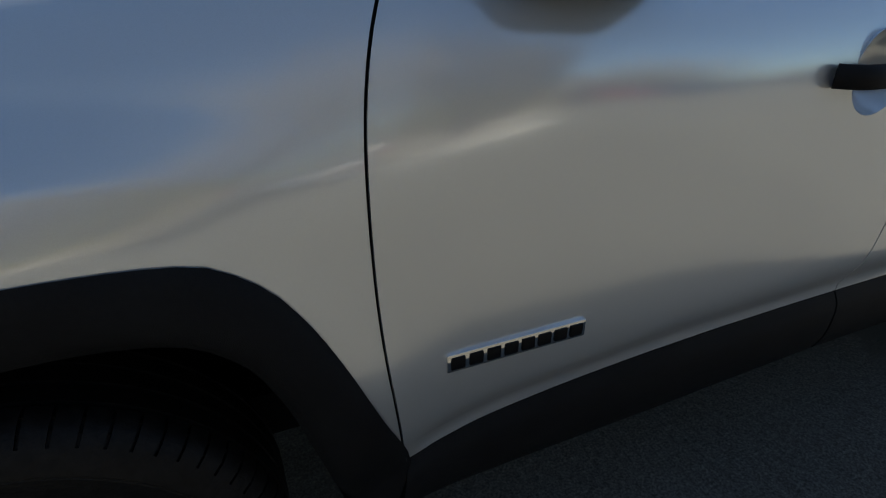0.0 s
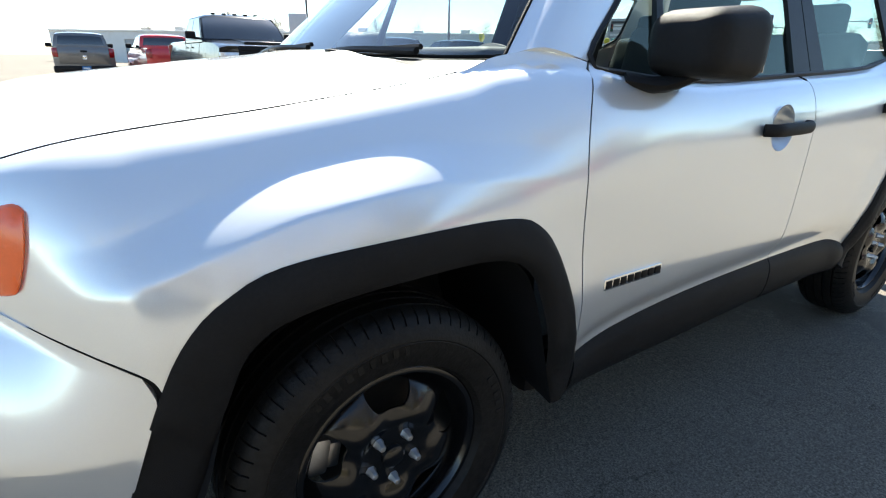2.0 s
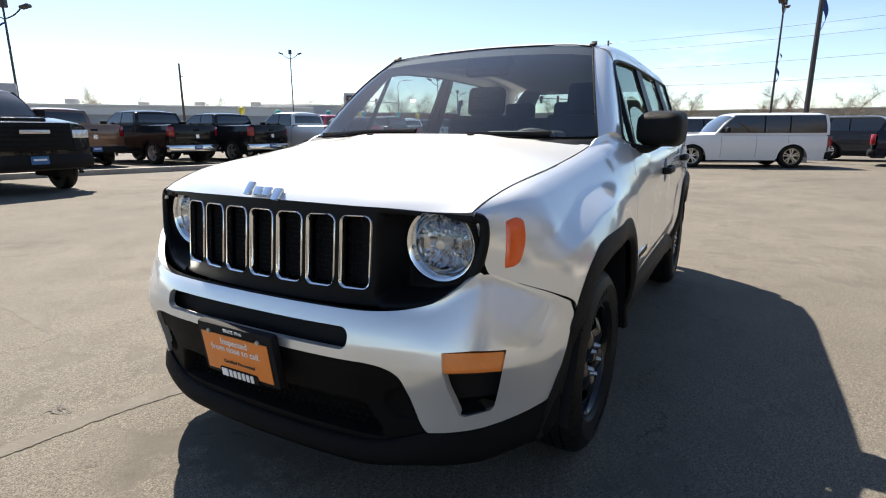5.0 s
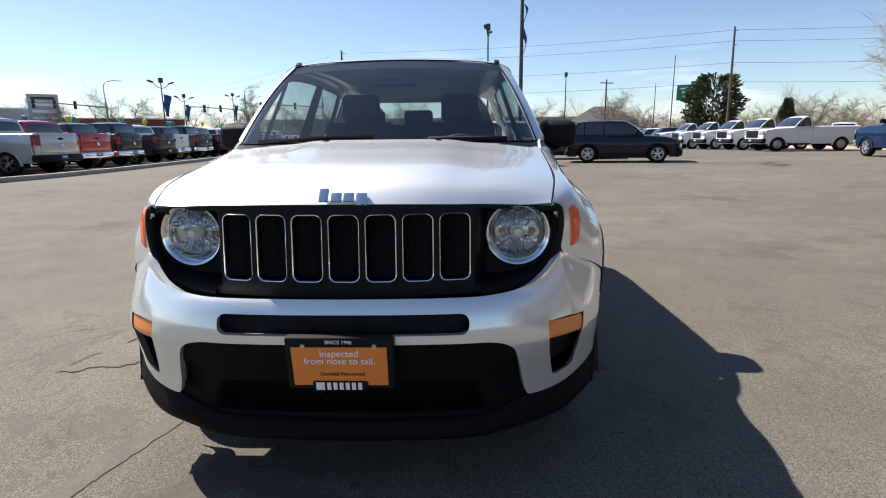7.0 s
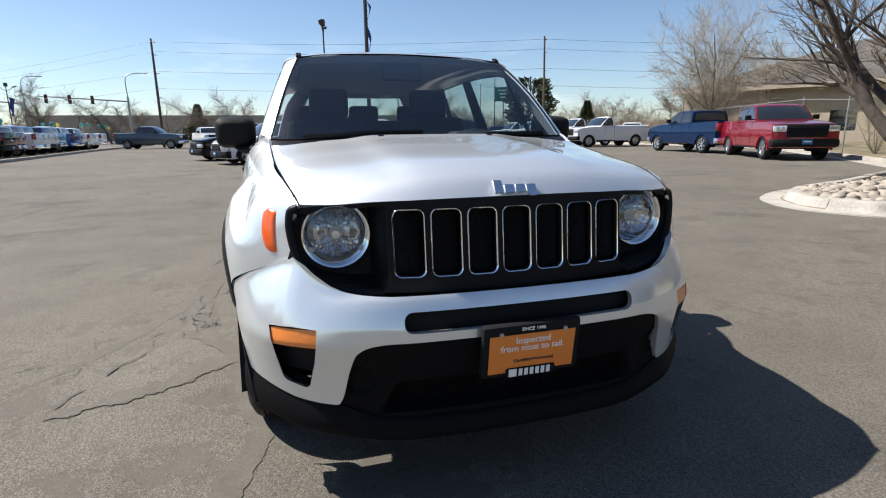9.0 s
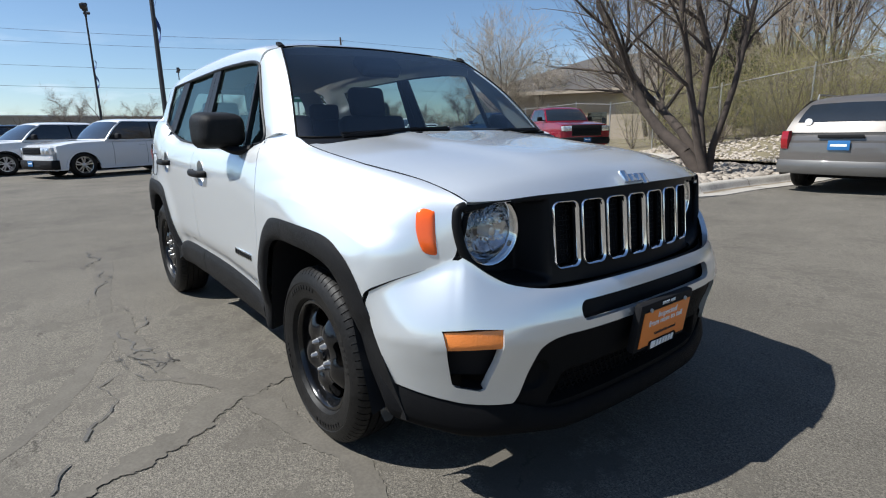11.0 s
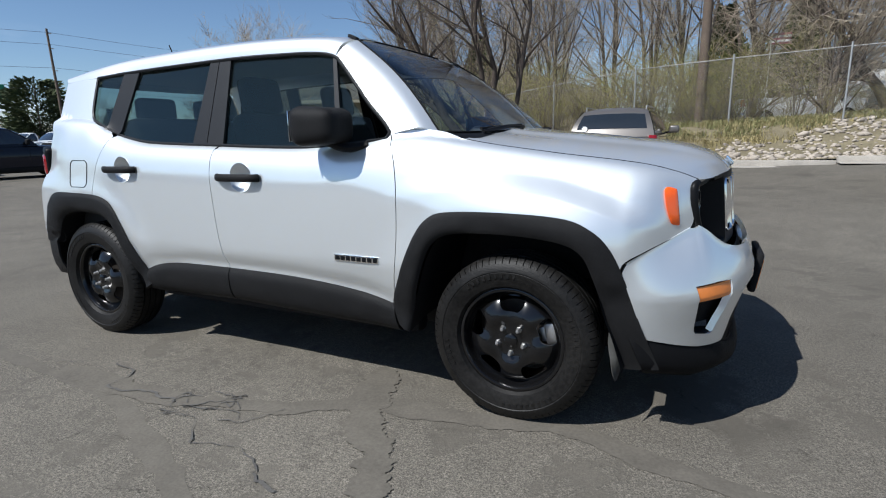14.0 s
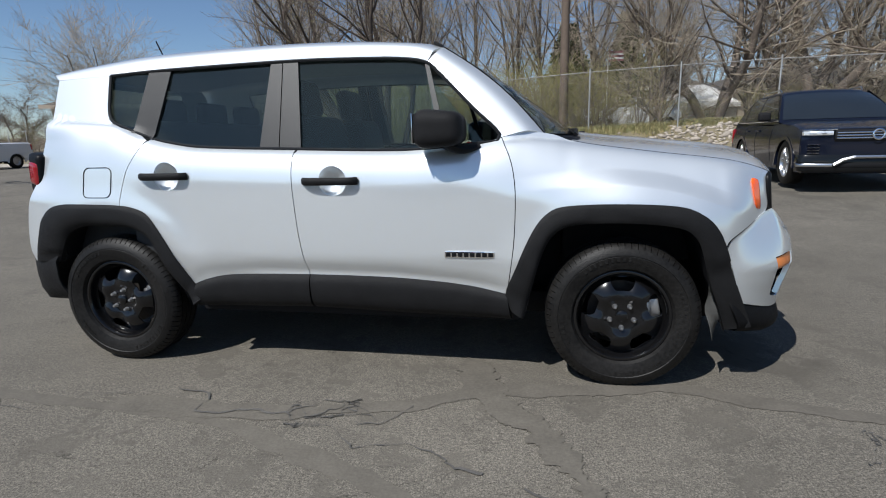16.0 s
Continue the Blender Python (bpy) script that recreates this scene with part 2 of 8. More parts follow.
    v = op("ADD", v, op("MULTIPLY", op("MULTIPLY", pale, keep), 1.1))
    mx = n.new("ShaderNodeMixRGB")
    mx.blend_type, mx.inputs[0].default_value, mx.inputs[1].default_value = "MULTIPLY", 1.0, (0.128, 0.115, 0.0945, 1)
    l.new(v, mx.inputs[2])
    l.new(mx.outputs[0], b.inputs["Base Color"])
    b.inputs["Roughness"].default_value = 0.9
    b.inputs["Specular IOR Level"].default_value = 0.3
    h = op("SUBTRACT", op("MULTIPLY", op("ADD", op("MULTIPLY", speck, keep), op("MULTIPLY", grain, keep)), 0.5), op("ADD", op("MULTIPLY", crack, 1.2), op("MULTIPLY", scale_, 0.4)))
    bp = n.new("ShaderNodeBump")
    bp.inputs["Strength"].default_value, bp.inputs["Distance"].default_value = 0.55, 0.005
    l.new(h, bp.inputs["Height"])
    l.new(bp.outputs[0], b.inputs["Normal"])
    return m


ASPHALT = asphalt()
CONCRETE = shader("weathered_concrete", (0.35, 0.322, 0.282), 0.9, 0, 0, 0.30, 3, 0.5, 90)
TAR = shader("tar_crack_filler", (0.078, 0.073, 0.066), 0.85, 0, 0, 0.3, 8, 0.4, 120)


# ---- mesh helpers ----
def part(name, bm, mat, parent=None, label="", smooth=40, thick=0.0, at=None):
    """Links a bmesh as one mesh object under a thing or a part."""
    me = bpy.data.meshes.new(name)
    bm.to_mesh(me)
    bm.free()
    me.materials.append(mat)
    if smooth:
        me.polygons.foreach_set("use_smooth", [True] * len(me.polygons))
        me.set_sharp_from_angle(angle=radians(smooth))
    ob = new(name, me)
    if parent:
        ob.parent = parent
    if at is not None:
        ob.matrix_basis = at
    if label:
        ob["label"] = label
    if thick:
        md = ob.modifiers.new("shell", "SOLIDIFY")
        md.thickness, md.offset = thick, -1.0
        ob.modifiers.new("crisp", "EDGE_SPLIT").split_angle = radians(80)
    return ob


def spline(pts, n):
    """n points, evenly along a Catmull-Rom curve through pts."""
    p = np.array(pts, float)
    q = np.vstack([2 * p[0] - p[1], p, 2 * p[-1] - p[-2]])
    fine = []
    for i in range(1, len(q) - 2):
        for t in np.linspace(0, 1, 24, endpoint=False):
            a, b, c, d = q[i - 1], q[i], q[i + 1], q[i + 2]
            fine.append(0.5 * (2 * b + (c - a) * t + (2 * a - 5 * b + 4 * c - d) * t * t + (3 * b - a - 3 * c + d) * t ** 3))
    fine.append(p[-1])
    return even(np.array(fine), n)


def even(p, n):
    p = np.array(p, float)
    s = np.r_[0, np.cumsum(np.linalg.norm(np.diff(p, axis=0), axis=1))]
    u = np.linspace(0, s[-1], n)
    return np.array([np.interp(u, s, p[:, k]) for k in range(p.shape[1])]).T


def coons(bottom, top, left, right):
    """Grid [row][col] between four border curves: bottom and top run the same way, left and right from bottom to top."""
    nc, nr = len(bottom), len(left)
    u, v = np.linspace(0, 1, nc)[None, :, None], np.linspace(0, 1, nr)[:, None, None]
    b, t, l, r = bottom[None], top[None], left[:, None], right[:, None]
    corner = (1 - u) * (1 - v) * bottom[0] + u * (1 - v) * bottom[-1] + (1 - u) * v * top[0] + u * v * top[-1]
    return (1 - v) * b + v * t + (1 - u) * l + u * r - corner


def shrink(g, gap=0.0025, sides="btlr"):
    """Draws a grid's borders in by gap, to leave a shut line."""
    def pull(a, b):
        d = b - a
        return a + d / np.maximum(np.linalg.norm(d, axis=-1, keepdims=True), 1e-6) * gap
    g = g.copy()
    if "b" in sides:
        g[0] = pull(g[0], g[1])
    if "t" in sides:
        g[-1] = pull(g[-1], g[-2])
    if "l" in sides:
        g[:, 0] = pull(g[:, 0], g[:, 1])
    if "r" in sides:
        g[:, -1] = pull(g[:, -1], g[:, -2])
    return g


def sheet(g, hint=None, bm=None):
    """A bmesh of quads from a grid of points; its faces turn towards hint."""
    bm = bm or bmesh.new()
    g = np.asarray(g)
    vs = [[bm.verts.new(p) for p in row] for row in g]
    fs = []
    for i in range(len(vs) - 1):
        for j in range(len(vs[0]) - 1):
            try:
                fs.append(bm.faces.new((vs[i][j], vs[i][j + 1], vs[i + 1][j + 1], vs[i + 1][j])))
            except ValueError:
                pass
    if hint is not None:
        bm.normal_update()
        h = Vector(hint)
        if sum(f.normal.dot(h) * f.calc_area() for f in fs) < 0:
            bmesh.ops.reverse_faces(bm, faces=fs)
    return bm


def box(sx, sy, sz, at=(0, 0, 0), bevel=0.0, bm=None, seg=2, rot=None):
    """A bevelled box of these sizes, centred at a place."""
    bm = bm or bmesh.new()
    m = Matrix.Translation(at) @ (rot or Matrix()) @ Matrix.Diagonal((sx, sy, sz, 1))
    vs = bmesh.ops.create_cube(bm, size=1.0, matrix=m)["verts"]
    if bevel:
        es = list({e for v in vs for e in v.link_edges})
        bmesh.ops.bevel(bm, geom=es, offset=bevel, segments=seg, affect="EDGES", profile=0.6)
    return bm


def tube(pts, r, sides=8, bm=None, closed=False, taper=None, squash=1.0):
    """A round bar along points; taper: radius at the far end."""
    bm = bm or bmesh.new()
    p = [Vector(q) for q in pts]
    rings = []
    n = len(p)
    ref = None
    for i in range(n):
        d = (p[(i + 1) % n] - p[i - 1]) if closed else (p[min(i + 1, n - 1)] - p[max(i - 1, 0)])
        d.normalize()
        if ref is None:
            ref = Vector((0, 0, 1)) if abs(d.z) < 0.9 else Vector((1, 0, 0))
        a = d.cross(ref).normalized()
        b = a.cross(d).normalized()
        ref = b
        rr = r if taper is None else r + (taper - r) * i / (n - 1)
        rings.append([bm.verts.new(p[i] + a * rr * math.cos(k * math.tau / sides) + b * rr * squash * math.sin(k * math.tau / sides)) for k in range(sides)])
    for i in range(n if closed else n - 1):
        A, B = rings[i], rings[(i + 1) % n]
        for k in range(sides):
            bm.faces.new((A[k], A[(k + 1) % sides], B[(k + 1) % sides], B[k]))
    if not closed:
        bm.faces.new(rings[0][::-1])
        bm.faces.new(rings[-1])
    return bm


def lathe(profile, n=48, bm=None, axis="y", close=False):
    """Turns a profile of (radius, offset along the axis) round the axis."""
    bm = bm or bmesh.new()
    rings = []
    for k in range(n):
        a = k * math.tau / n
        c, s = math.cos(a), math.sin(a)
        rings.append([bm.verts.new((r * c, o, r * s) if axis == "y" else (o, r * c, r * s) if axis == "x" else (r * c, r * s, o)) for r, o in profile])
    m = len(profile)
    for k in range(n):
        A, B = rings[k], rings[(k + 1) % n]
        for i in range(m if close else m - 1):
            j = (i + 1) % m
            if (A[i].co - B[i].co).length < 1e-7:
                if (A[j].co - B[j].co).length > 1e-7:
                    bm.faces.new((A[i], A[j], B[j]))
            elif (A[j].co - B[j].co).length < 1e-7:
                bm.faces.new((A[i], A[j], B[i]))
            else:
                bm.faces.new((A[i], A[j], B[j], B[i]))
    bmesh.ops.remove_doubles(bm, verts=bm.verts, dist=1e-6)
    bmesh.ops.recalc_face_normals(bm, faces=bm.faces)
    return bm


def prism(outline, axis, lo, hi, bm=None):
    """A solid from a flat outline, (a, b) pairs, drawn out along an axis from lo to hi."""
    bm = bm or bmesh.new()
    def at(a, b, c):
        return (c, a, b) if axis == "x" else (a, c, b) if axis == "y" else (a, b, c)
    A = [bm.verts.new(at(a, b, lo)) for a, b in outline]
    B = [bm.verts.new(at(a, b, hi)) for a, b in outline]
    n = len(A)
    fs = [bm.faces.new(A), bm.faces.new(B[::-1])]
    for i in range(n):
        fs.append(bm.faces.new((A[i], B[i], B[(i + 1) % n], A[(i + 1) % n])))
    bmesh.ops.recalc_face_normals(bm, faces=fs)
    return bm


def round_rect(w, h, r, cx=0.0, cy=0.0, n=5, lean=0.0):
    """Outline of a rectangle with round corners; lean moves the top sideways."""
    out = []
    for sx, sy, a0 in ((1, 1, 0), (-1, 1, 90), (-1, -1, 180), (1, -1, 270)):
        for k in range(n):
            a = radians(a0 + 90 * k / (n - 1))
            x, y = sx * (w / 2 - r) + r * math.cos(a), sy * (h / 2 - r) + r * math.sin(a)
            out.append((cx + x + lean * y, cy + y))
    return out


def cut(ob, cutters):
    """Takes the cutters out of an object, for good."""
    for c in cutters:
        md = ob.modifiers.new("cut", "BOOLEAN")
        md.operation, md.solver, md.object = "DIFFERENCE", "EXACT", c
    dg = bpy.context.evaluated_depsgraph_get()
    me = bpy.data.meshes.new_from_object(ob.evaluated_get(dg))
    ob.modifiers.clear()
    ob.data = me
    me.set_sharp_from_angle(angle=radians(38))
    for c in cutters:
        bpy.data.objects.remove(c)


def thing(name, label, category, group="", at=None):
    ob = tagged(new(name), label, category, group)
    if at is not None:
        ob.matrix_basis = at
    return ob


def word(text, size, mat, parent, name, at, depth=0.004, label="", align="LEFT", shear=0.0, wide=1.0):
    """Raised letters in the built-in font as one mesh part."""
    cu = bpy.data.curves.new(name, "FONT")
    cu.body, cu.size, cu.extrude, cu.align_x, cu.shear = text, size, depth / 2, align, shear
    tmp = new(name, cu)
    me = bpy.data.meshes.new_from_object(tmp.evaluated_get(bpy.context.evaluated_depsgraph_get()))
    bpy.data.objects.remove(tmp)
    me.materials.clear()
    me.materials.append(mat)
    ob = new(name, me)
    ob.parent = parent
    ob.matrix_basis = at @ Matrix.Diagonal((wide, 1, 1, 1))
    if label:
        ob["label"] = label
    return ob

# ---- ground: one sheet, level round the car, rising gently towards the north-east kerb ----
def rise(x, y):
    t = min(1.0, max(0.0, (y - 2.5) / 4.5))
    f = min(1.0, max(0.0, (42 - max(abs(x), abs(y))) / 14))
    return t * t * (3 - 2 * t) * (0.034 * min(max(0.0, x), 14) + 0.008 * min(y - 2.5, 14)) * f * f * (3 - 2 * f)


gx = np.r_[-900, -300, -100, np.arange(-44, 45, 1.0), 100, 300, 900]
gg = np.array([[(x, y, rise(x, y)) for x in gx] for y in gx])
tagged(part("ground", sheet(gg, (0, 0, 1)), ASPHALT, None, "worn grey asphalt car park with cracks and patches", 80), category="ground", kind="structure")

# ---- the silver crossover in the middle: x forward, y to its left, origin under its centre ----
def smooth_fn(*xy):
    """A smooth function through (x, y) pairs."""
    x, y = np.array(xy[0::2], float), np.array(xy[1::2], float)
    d = np.diff(y) / np.diff(x)
    m = np.r_[d[0], np.where(d[:-1] * d[1:] > 0, 2 * d[:-1] * d[1:] / np.where(d[:-1] + d[1:] == 0, 1, d[:-1] + d[1:]), 0), d[-1]]

    def fn(q):
        q = np.clip(q, x[0], x[-1])
        i = np.clip(np.searchsorted(x, q) - 1, 0, len(x) - 2)
        h = x[i + 1] - x[i]
        t = (q - x[i]) / h
        return ((2 * t ** 3 - 3 * t ** 2 + 1) * y[i] + (t ** 3 - 2 * t ** 2 + t) * h * m[i] + (3 * t ** 2 - 2 * t ** 3) * y[i + 1] + (t ** 3 - t ** 2) * h * m[i + 1])
    return fn


wide = smooth_fn(-2.05, 0.66, -1.95, 0.765, -1.85, 0.822, -1.7, 0.858, -1.45, 0.882, -1.0, 0.892, 0.0, 0.897, 0.9, 0.897, 1.35, 0.893, 1.55, 0.886, 1.69, 0.868, 1.75, 0.838, 1.80, 0.795, 1.85, 0.742, 1.90, 0.694, 1.95, 0.65)
belt_z = smooth_fn(-1.9, 1.30, -1.24, 1.256, -1.08, 1.195, -0.92, 1.152, -0.74, 1.127, -0.28, 1.108, 0.30, 1.092, 0.63, 1.114, 0.742, 1.142, 0.86, 1.165, 0.97, 1.150, 1.05, 1.120, 1.4, 1.064, 1.73, 1.020, 1.86, 0.985, 1.913, 0.962)
belt_y = smooth_fn(-1.9, 0.70, -1.3, 0.775, -0.7, 0.805, -0.28, 0.812, 0.5, 0.812, 0.742, 0.803, 0.86, 0.765, 0.97, 0.748, 1.05, 0.741, 1.4, 0.722, 1.73, 0.690, 1.86, 0.665, 1.913, 0.653)
crown_z = smooth_fn(-1.9, 1.30, -1.24, 1.256, -1.08, 1.195, -0.92, 1.152, -0.74, 1.127, -0.28, 1.108, 0.30, 1.092, 0.55, 1.106, 0.742, 1.123, 0.86, 1.132, 0.97, 1.126, 1.05, 1.113, 1.4, 1.064, 1.73, 1.020, 1.86, 0.985, 1.913, 0.962)
crown_y = smooth_fn(-1.9, 0.70, -1.3, 0.775, -0.7, 0.805, -0.28, 0.812, 0.5, 0.815, 0.742, 0.808, 0.86, 0.782, 0.97, 0.758, 1.05, 0.744, 1.4, 0.722, 1.73, 0.690, 1.86, 0.665, 1.913, 0.653)
turn_p = smooth_fn(-1.9, 2.3, 0.0, 2.2, 0.5, 2.05, 0.8, 1.75, 1.3, 1.75, 1.7, 2.0, 1.92, 2.3)
round_h = smooth_fn(-1.9, 0.52, -1.3, 0.40, -0.95, 0.24, -0.7, 0.19, 0.5, 0.19, 0.70, 0.235, 0.86, 0.285, 0.97, 0.28, 1.10, 0.25, 1.3, 0.27, 1.6, 0.32, 1.91, 0.26)


shelf_z = smooth_fn(0.70, 0.885, 0.85, 0.902, 1.0, 0.920, 1.22, 0.930, 1.42, 0.910, 1.58, 0.868, 1.74, 0.815, 1.92, 0.80)


def flank(x, z):
    """Half width of the body at a place of its side."""
    w = wide(x) - np.clip(0.60 - z, 0, 1) * 0.12 - np.clip(0.66 - z, 0, 1) ** 2 * 0.3
    r = np.hypot(x - 1.285, (z - 0.33) * 1.02)
    q = np.hypot(x + 1.285, (z - 0.33) * 1.02)
    w = w + 0.012 * np.exp(-((r - 0.52) / 0.085) ** 2) * (z > 0.42) + 0.014 * np.exp(-((q - 0.52) / 0.085) ** 2) * (z > 0.42)
    zt, yt, hh, pw = crown_z(x), crown_y(x), round_h(x), turn_p(x)
    k = np.clip((z - (zt - hh)) / hh, 0, 1)
    y = yt + (w - yt) * (1 - k ** pw) ** (1 / pw)
    # doors: a crease above the sill, drawn in below it and flared out again at the foot
    d = z - np.interp(x, [-0.83, -0.74, -0.45, -0.19, 0.25, 0.60, 0.772], [0.44, 0.472, 0.502, 0.505, 0.497, 0.464, 0.43])
    tri = np.interp(d, [0.0, 0.020, 0.072], [0.60, 1.0, 0.0]) * np.clip((x + 0.86) / 0.08, 0, 1) * np.clip((0.80 - x) / 0.08, 0, 1)
    y = y - 0.013 * np.where(d > -0.001, tri, 0.0)
    # haunch over the front wheel: a crease above the arch and a sloping shelf behind it
    f = np.clip((x - 0.70) / 0.50, 0, 1) * np.clip((1.84 - x) / 0.20, 0, 1)
    f = f * f * (3 - 2 * f)
    e = np.exp(-np.abs((x - 1.43) / 0.27) ** 3.2)
    step = np.clip((z - shelf_z(x)) / 0.066, 0, 1)
    step = 0.75 * step + 0.25 * step * step * (3 - 2 * step)
    fall = np.clip((zt - z) / 0.085, 0, 1)
    y = y - 0.016 * f * step * fall * (2 - fall) + 0.024 * e * (1 - step) * np.clip((z - 0.50) / 0.3, 0, 1)
    # tapering in over the rear wheel towards the tail lamp
    a, b, c = np.clip((-1.38 - x) / 0.36, 0, 1), np.clip((z - 0.86) / 0.16, 0, 1), np.clip((zt - z) / 0.10, 0, 1)
    y = y - 0.042 * a * a * (3 - 2 * a) * b * b * (3 - 2 * b) * c
    return np.where(z > zt, yt - (z - zt) * 0.37, y)


def side_grid(g, s, off=0.0):
    """Lays an (x, z) grid onto the side s of the body."""
    y = flank(g[..., 0], g[..., 1]) + off
    return np.stack([g[..., 0], y * s, g[..., 1]], -1)


def on_belt(x0, x1, n):
    """Points along the belt line, evenly spaced."""
    x = np.linspace(x0, x1, 200)
    return even(np.c_[x, belt_z(x)], n)


front_seam = [(0.772, 0.43), (0.780, 0.494), (0.800, 0.65), (0.808, 0.80), (0.806, 0.93), (0.786, 1.04), (0.742, 1.142)]
mid_seam = [(-0.190, 0.505), (-0.221, 0.695), (-0.236, 0.90), (-0.238, 1.00), (-0.236, float(belt_z(np.array(-0.236))))]
front_arch = [(0.772, 0.43), (0.815, 0.55), (0.858, 0.66), (0.900, 0.745), (0.945, 0.800), (1.023, 0.835), (1.257, 0.847), (1.484, 0.834), (1.585, 0.795), (1.645, 0.735), (1.685, 0.652)]
rear_arch_fwd = [(-0.829, 0.44), (-0.89, 0.56), (-0.955, 0.689), (-1.015, 0.785), (-1.075, 0.822), (-1.175, 0.842)]
rear_arch_aft = [(-1.175, 0.842), (-1.38, 0.848), (-1.525, 0.845), (-1.625, 0.815), (-1.690, 0.74), (-1.735, 0.60), (-1.77, 0.50)]
sill_front = [(-0.190, 0.505), (0.03, 0.503), (0.249, 0.497), (0.45, 0.482), (0.598, 0.464), (0.70, 0.444), (0.772, 0.43)]
sill_rear = [(-0.829, 0.44), (-0.74, 0.472), (-0.63, 0.492), (-0.45, 0.502), (-0.190, 0.505)]

car = thing("compact_suv", "silver boxy compact suv with black cladding parked on asphalt", "car")


def panel(name, g, s, label="", mat=SILVER, gap=0.002, thick=0.012, off=0.0):
    P = side_grid(g, s, off)
    return part(name, sheet(shrink(P, gap), (0, s, 0)), mat, car, label, 40, thick)


def door_handle(door, s, x0, x1, z):
    y = float(flank(np.array((x0 + x1) / 2), np.array(z)))
    xm = (x0 + x1) / 2 + 0.01
    cutter = new("cutter", bpy.data.meshes.new("cutter"))
    bm = bmesh.new()
    bmesh.ops.create_uvsphere(bm, u_segments=32, v_segments=20, radius=0.075, matrix=Matrix.Translation((xm, s * (y + 0.030), z)))
    bm.to_mesh(cutter.data)
    bm.free()
    cut(door, [cutter])
    bm = bmesh.new()
    bmesh.ops.create_uvsphere(bm, u_segments=48, v_segments=32, radius=0.0755, matrix=Matrix.Translation((xm, s * (y + 0.030), z)))
    bmesh.ops.bisect_plane(bm, geom=list(bm.verts) + list(bm.edges) + list(bm.faces), plane_co=(0, s * (y - 0.002), 0), plane_no=(0, s, 0), clear_outer=True)
    bmesh.ops.reverse_faces(bm, faces=bm.faces)
    part("handle_cup", bm, SILVER, door)
    pts = [(x0, s * (y + 0.004), z), (x0 + 0.02, s * (y + 0.026), z), (xm - 0.06, s * (y + 0.034), z), (xm + 0.06, s * (y + 0.034), z), (x1 - 0.02, s * (y + 0.026), z), (x1, s * (y + 0.004), z)]
    part("door_handle", tube(spline(pts, 16), 0.012, 10, squash=1.55), PLASTIC, door, "dark grey pull handle")


# windshield surface
wb = spline([(0.935, -0.738, 1.150), (1.02, -0.66, 1.147), (1.085, -0.35, 1.150), (1.10, 0, 1.152), (1.085, 0.35, 1.150), (1.02, 0.66, 1.147), (0.935, 0.738, 1.150)], 41)
wt = spline([(0.456, -0.578, 1.570), (0.405, -0.40, 1.596), (0.37, 0, 1.612), (0.405, 0.40, 1.596), (0.456, 0.578, 1.570)], 41)
rows = np.linspace(0, 1, 24)[:, None, None]
ws_grid = wb[None] * (1 - rows) + wt[None] * rows + np.sin(rows * math.pi) * np.array([0.022, 0, 0.022])

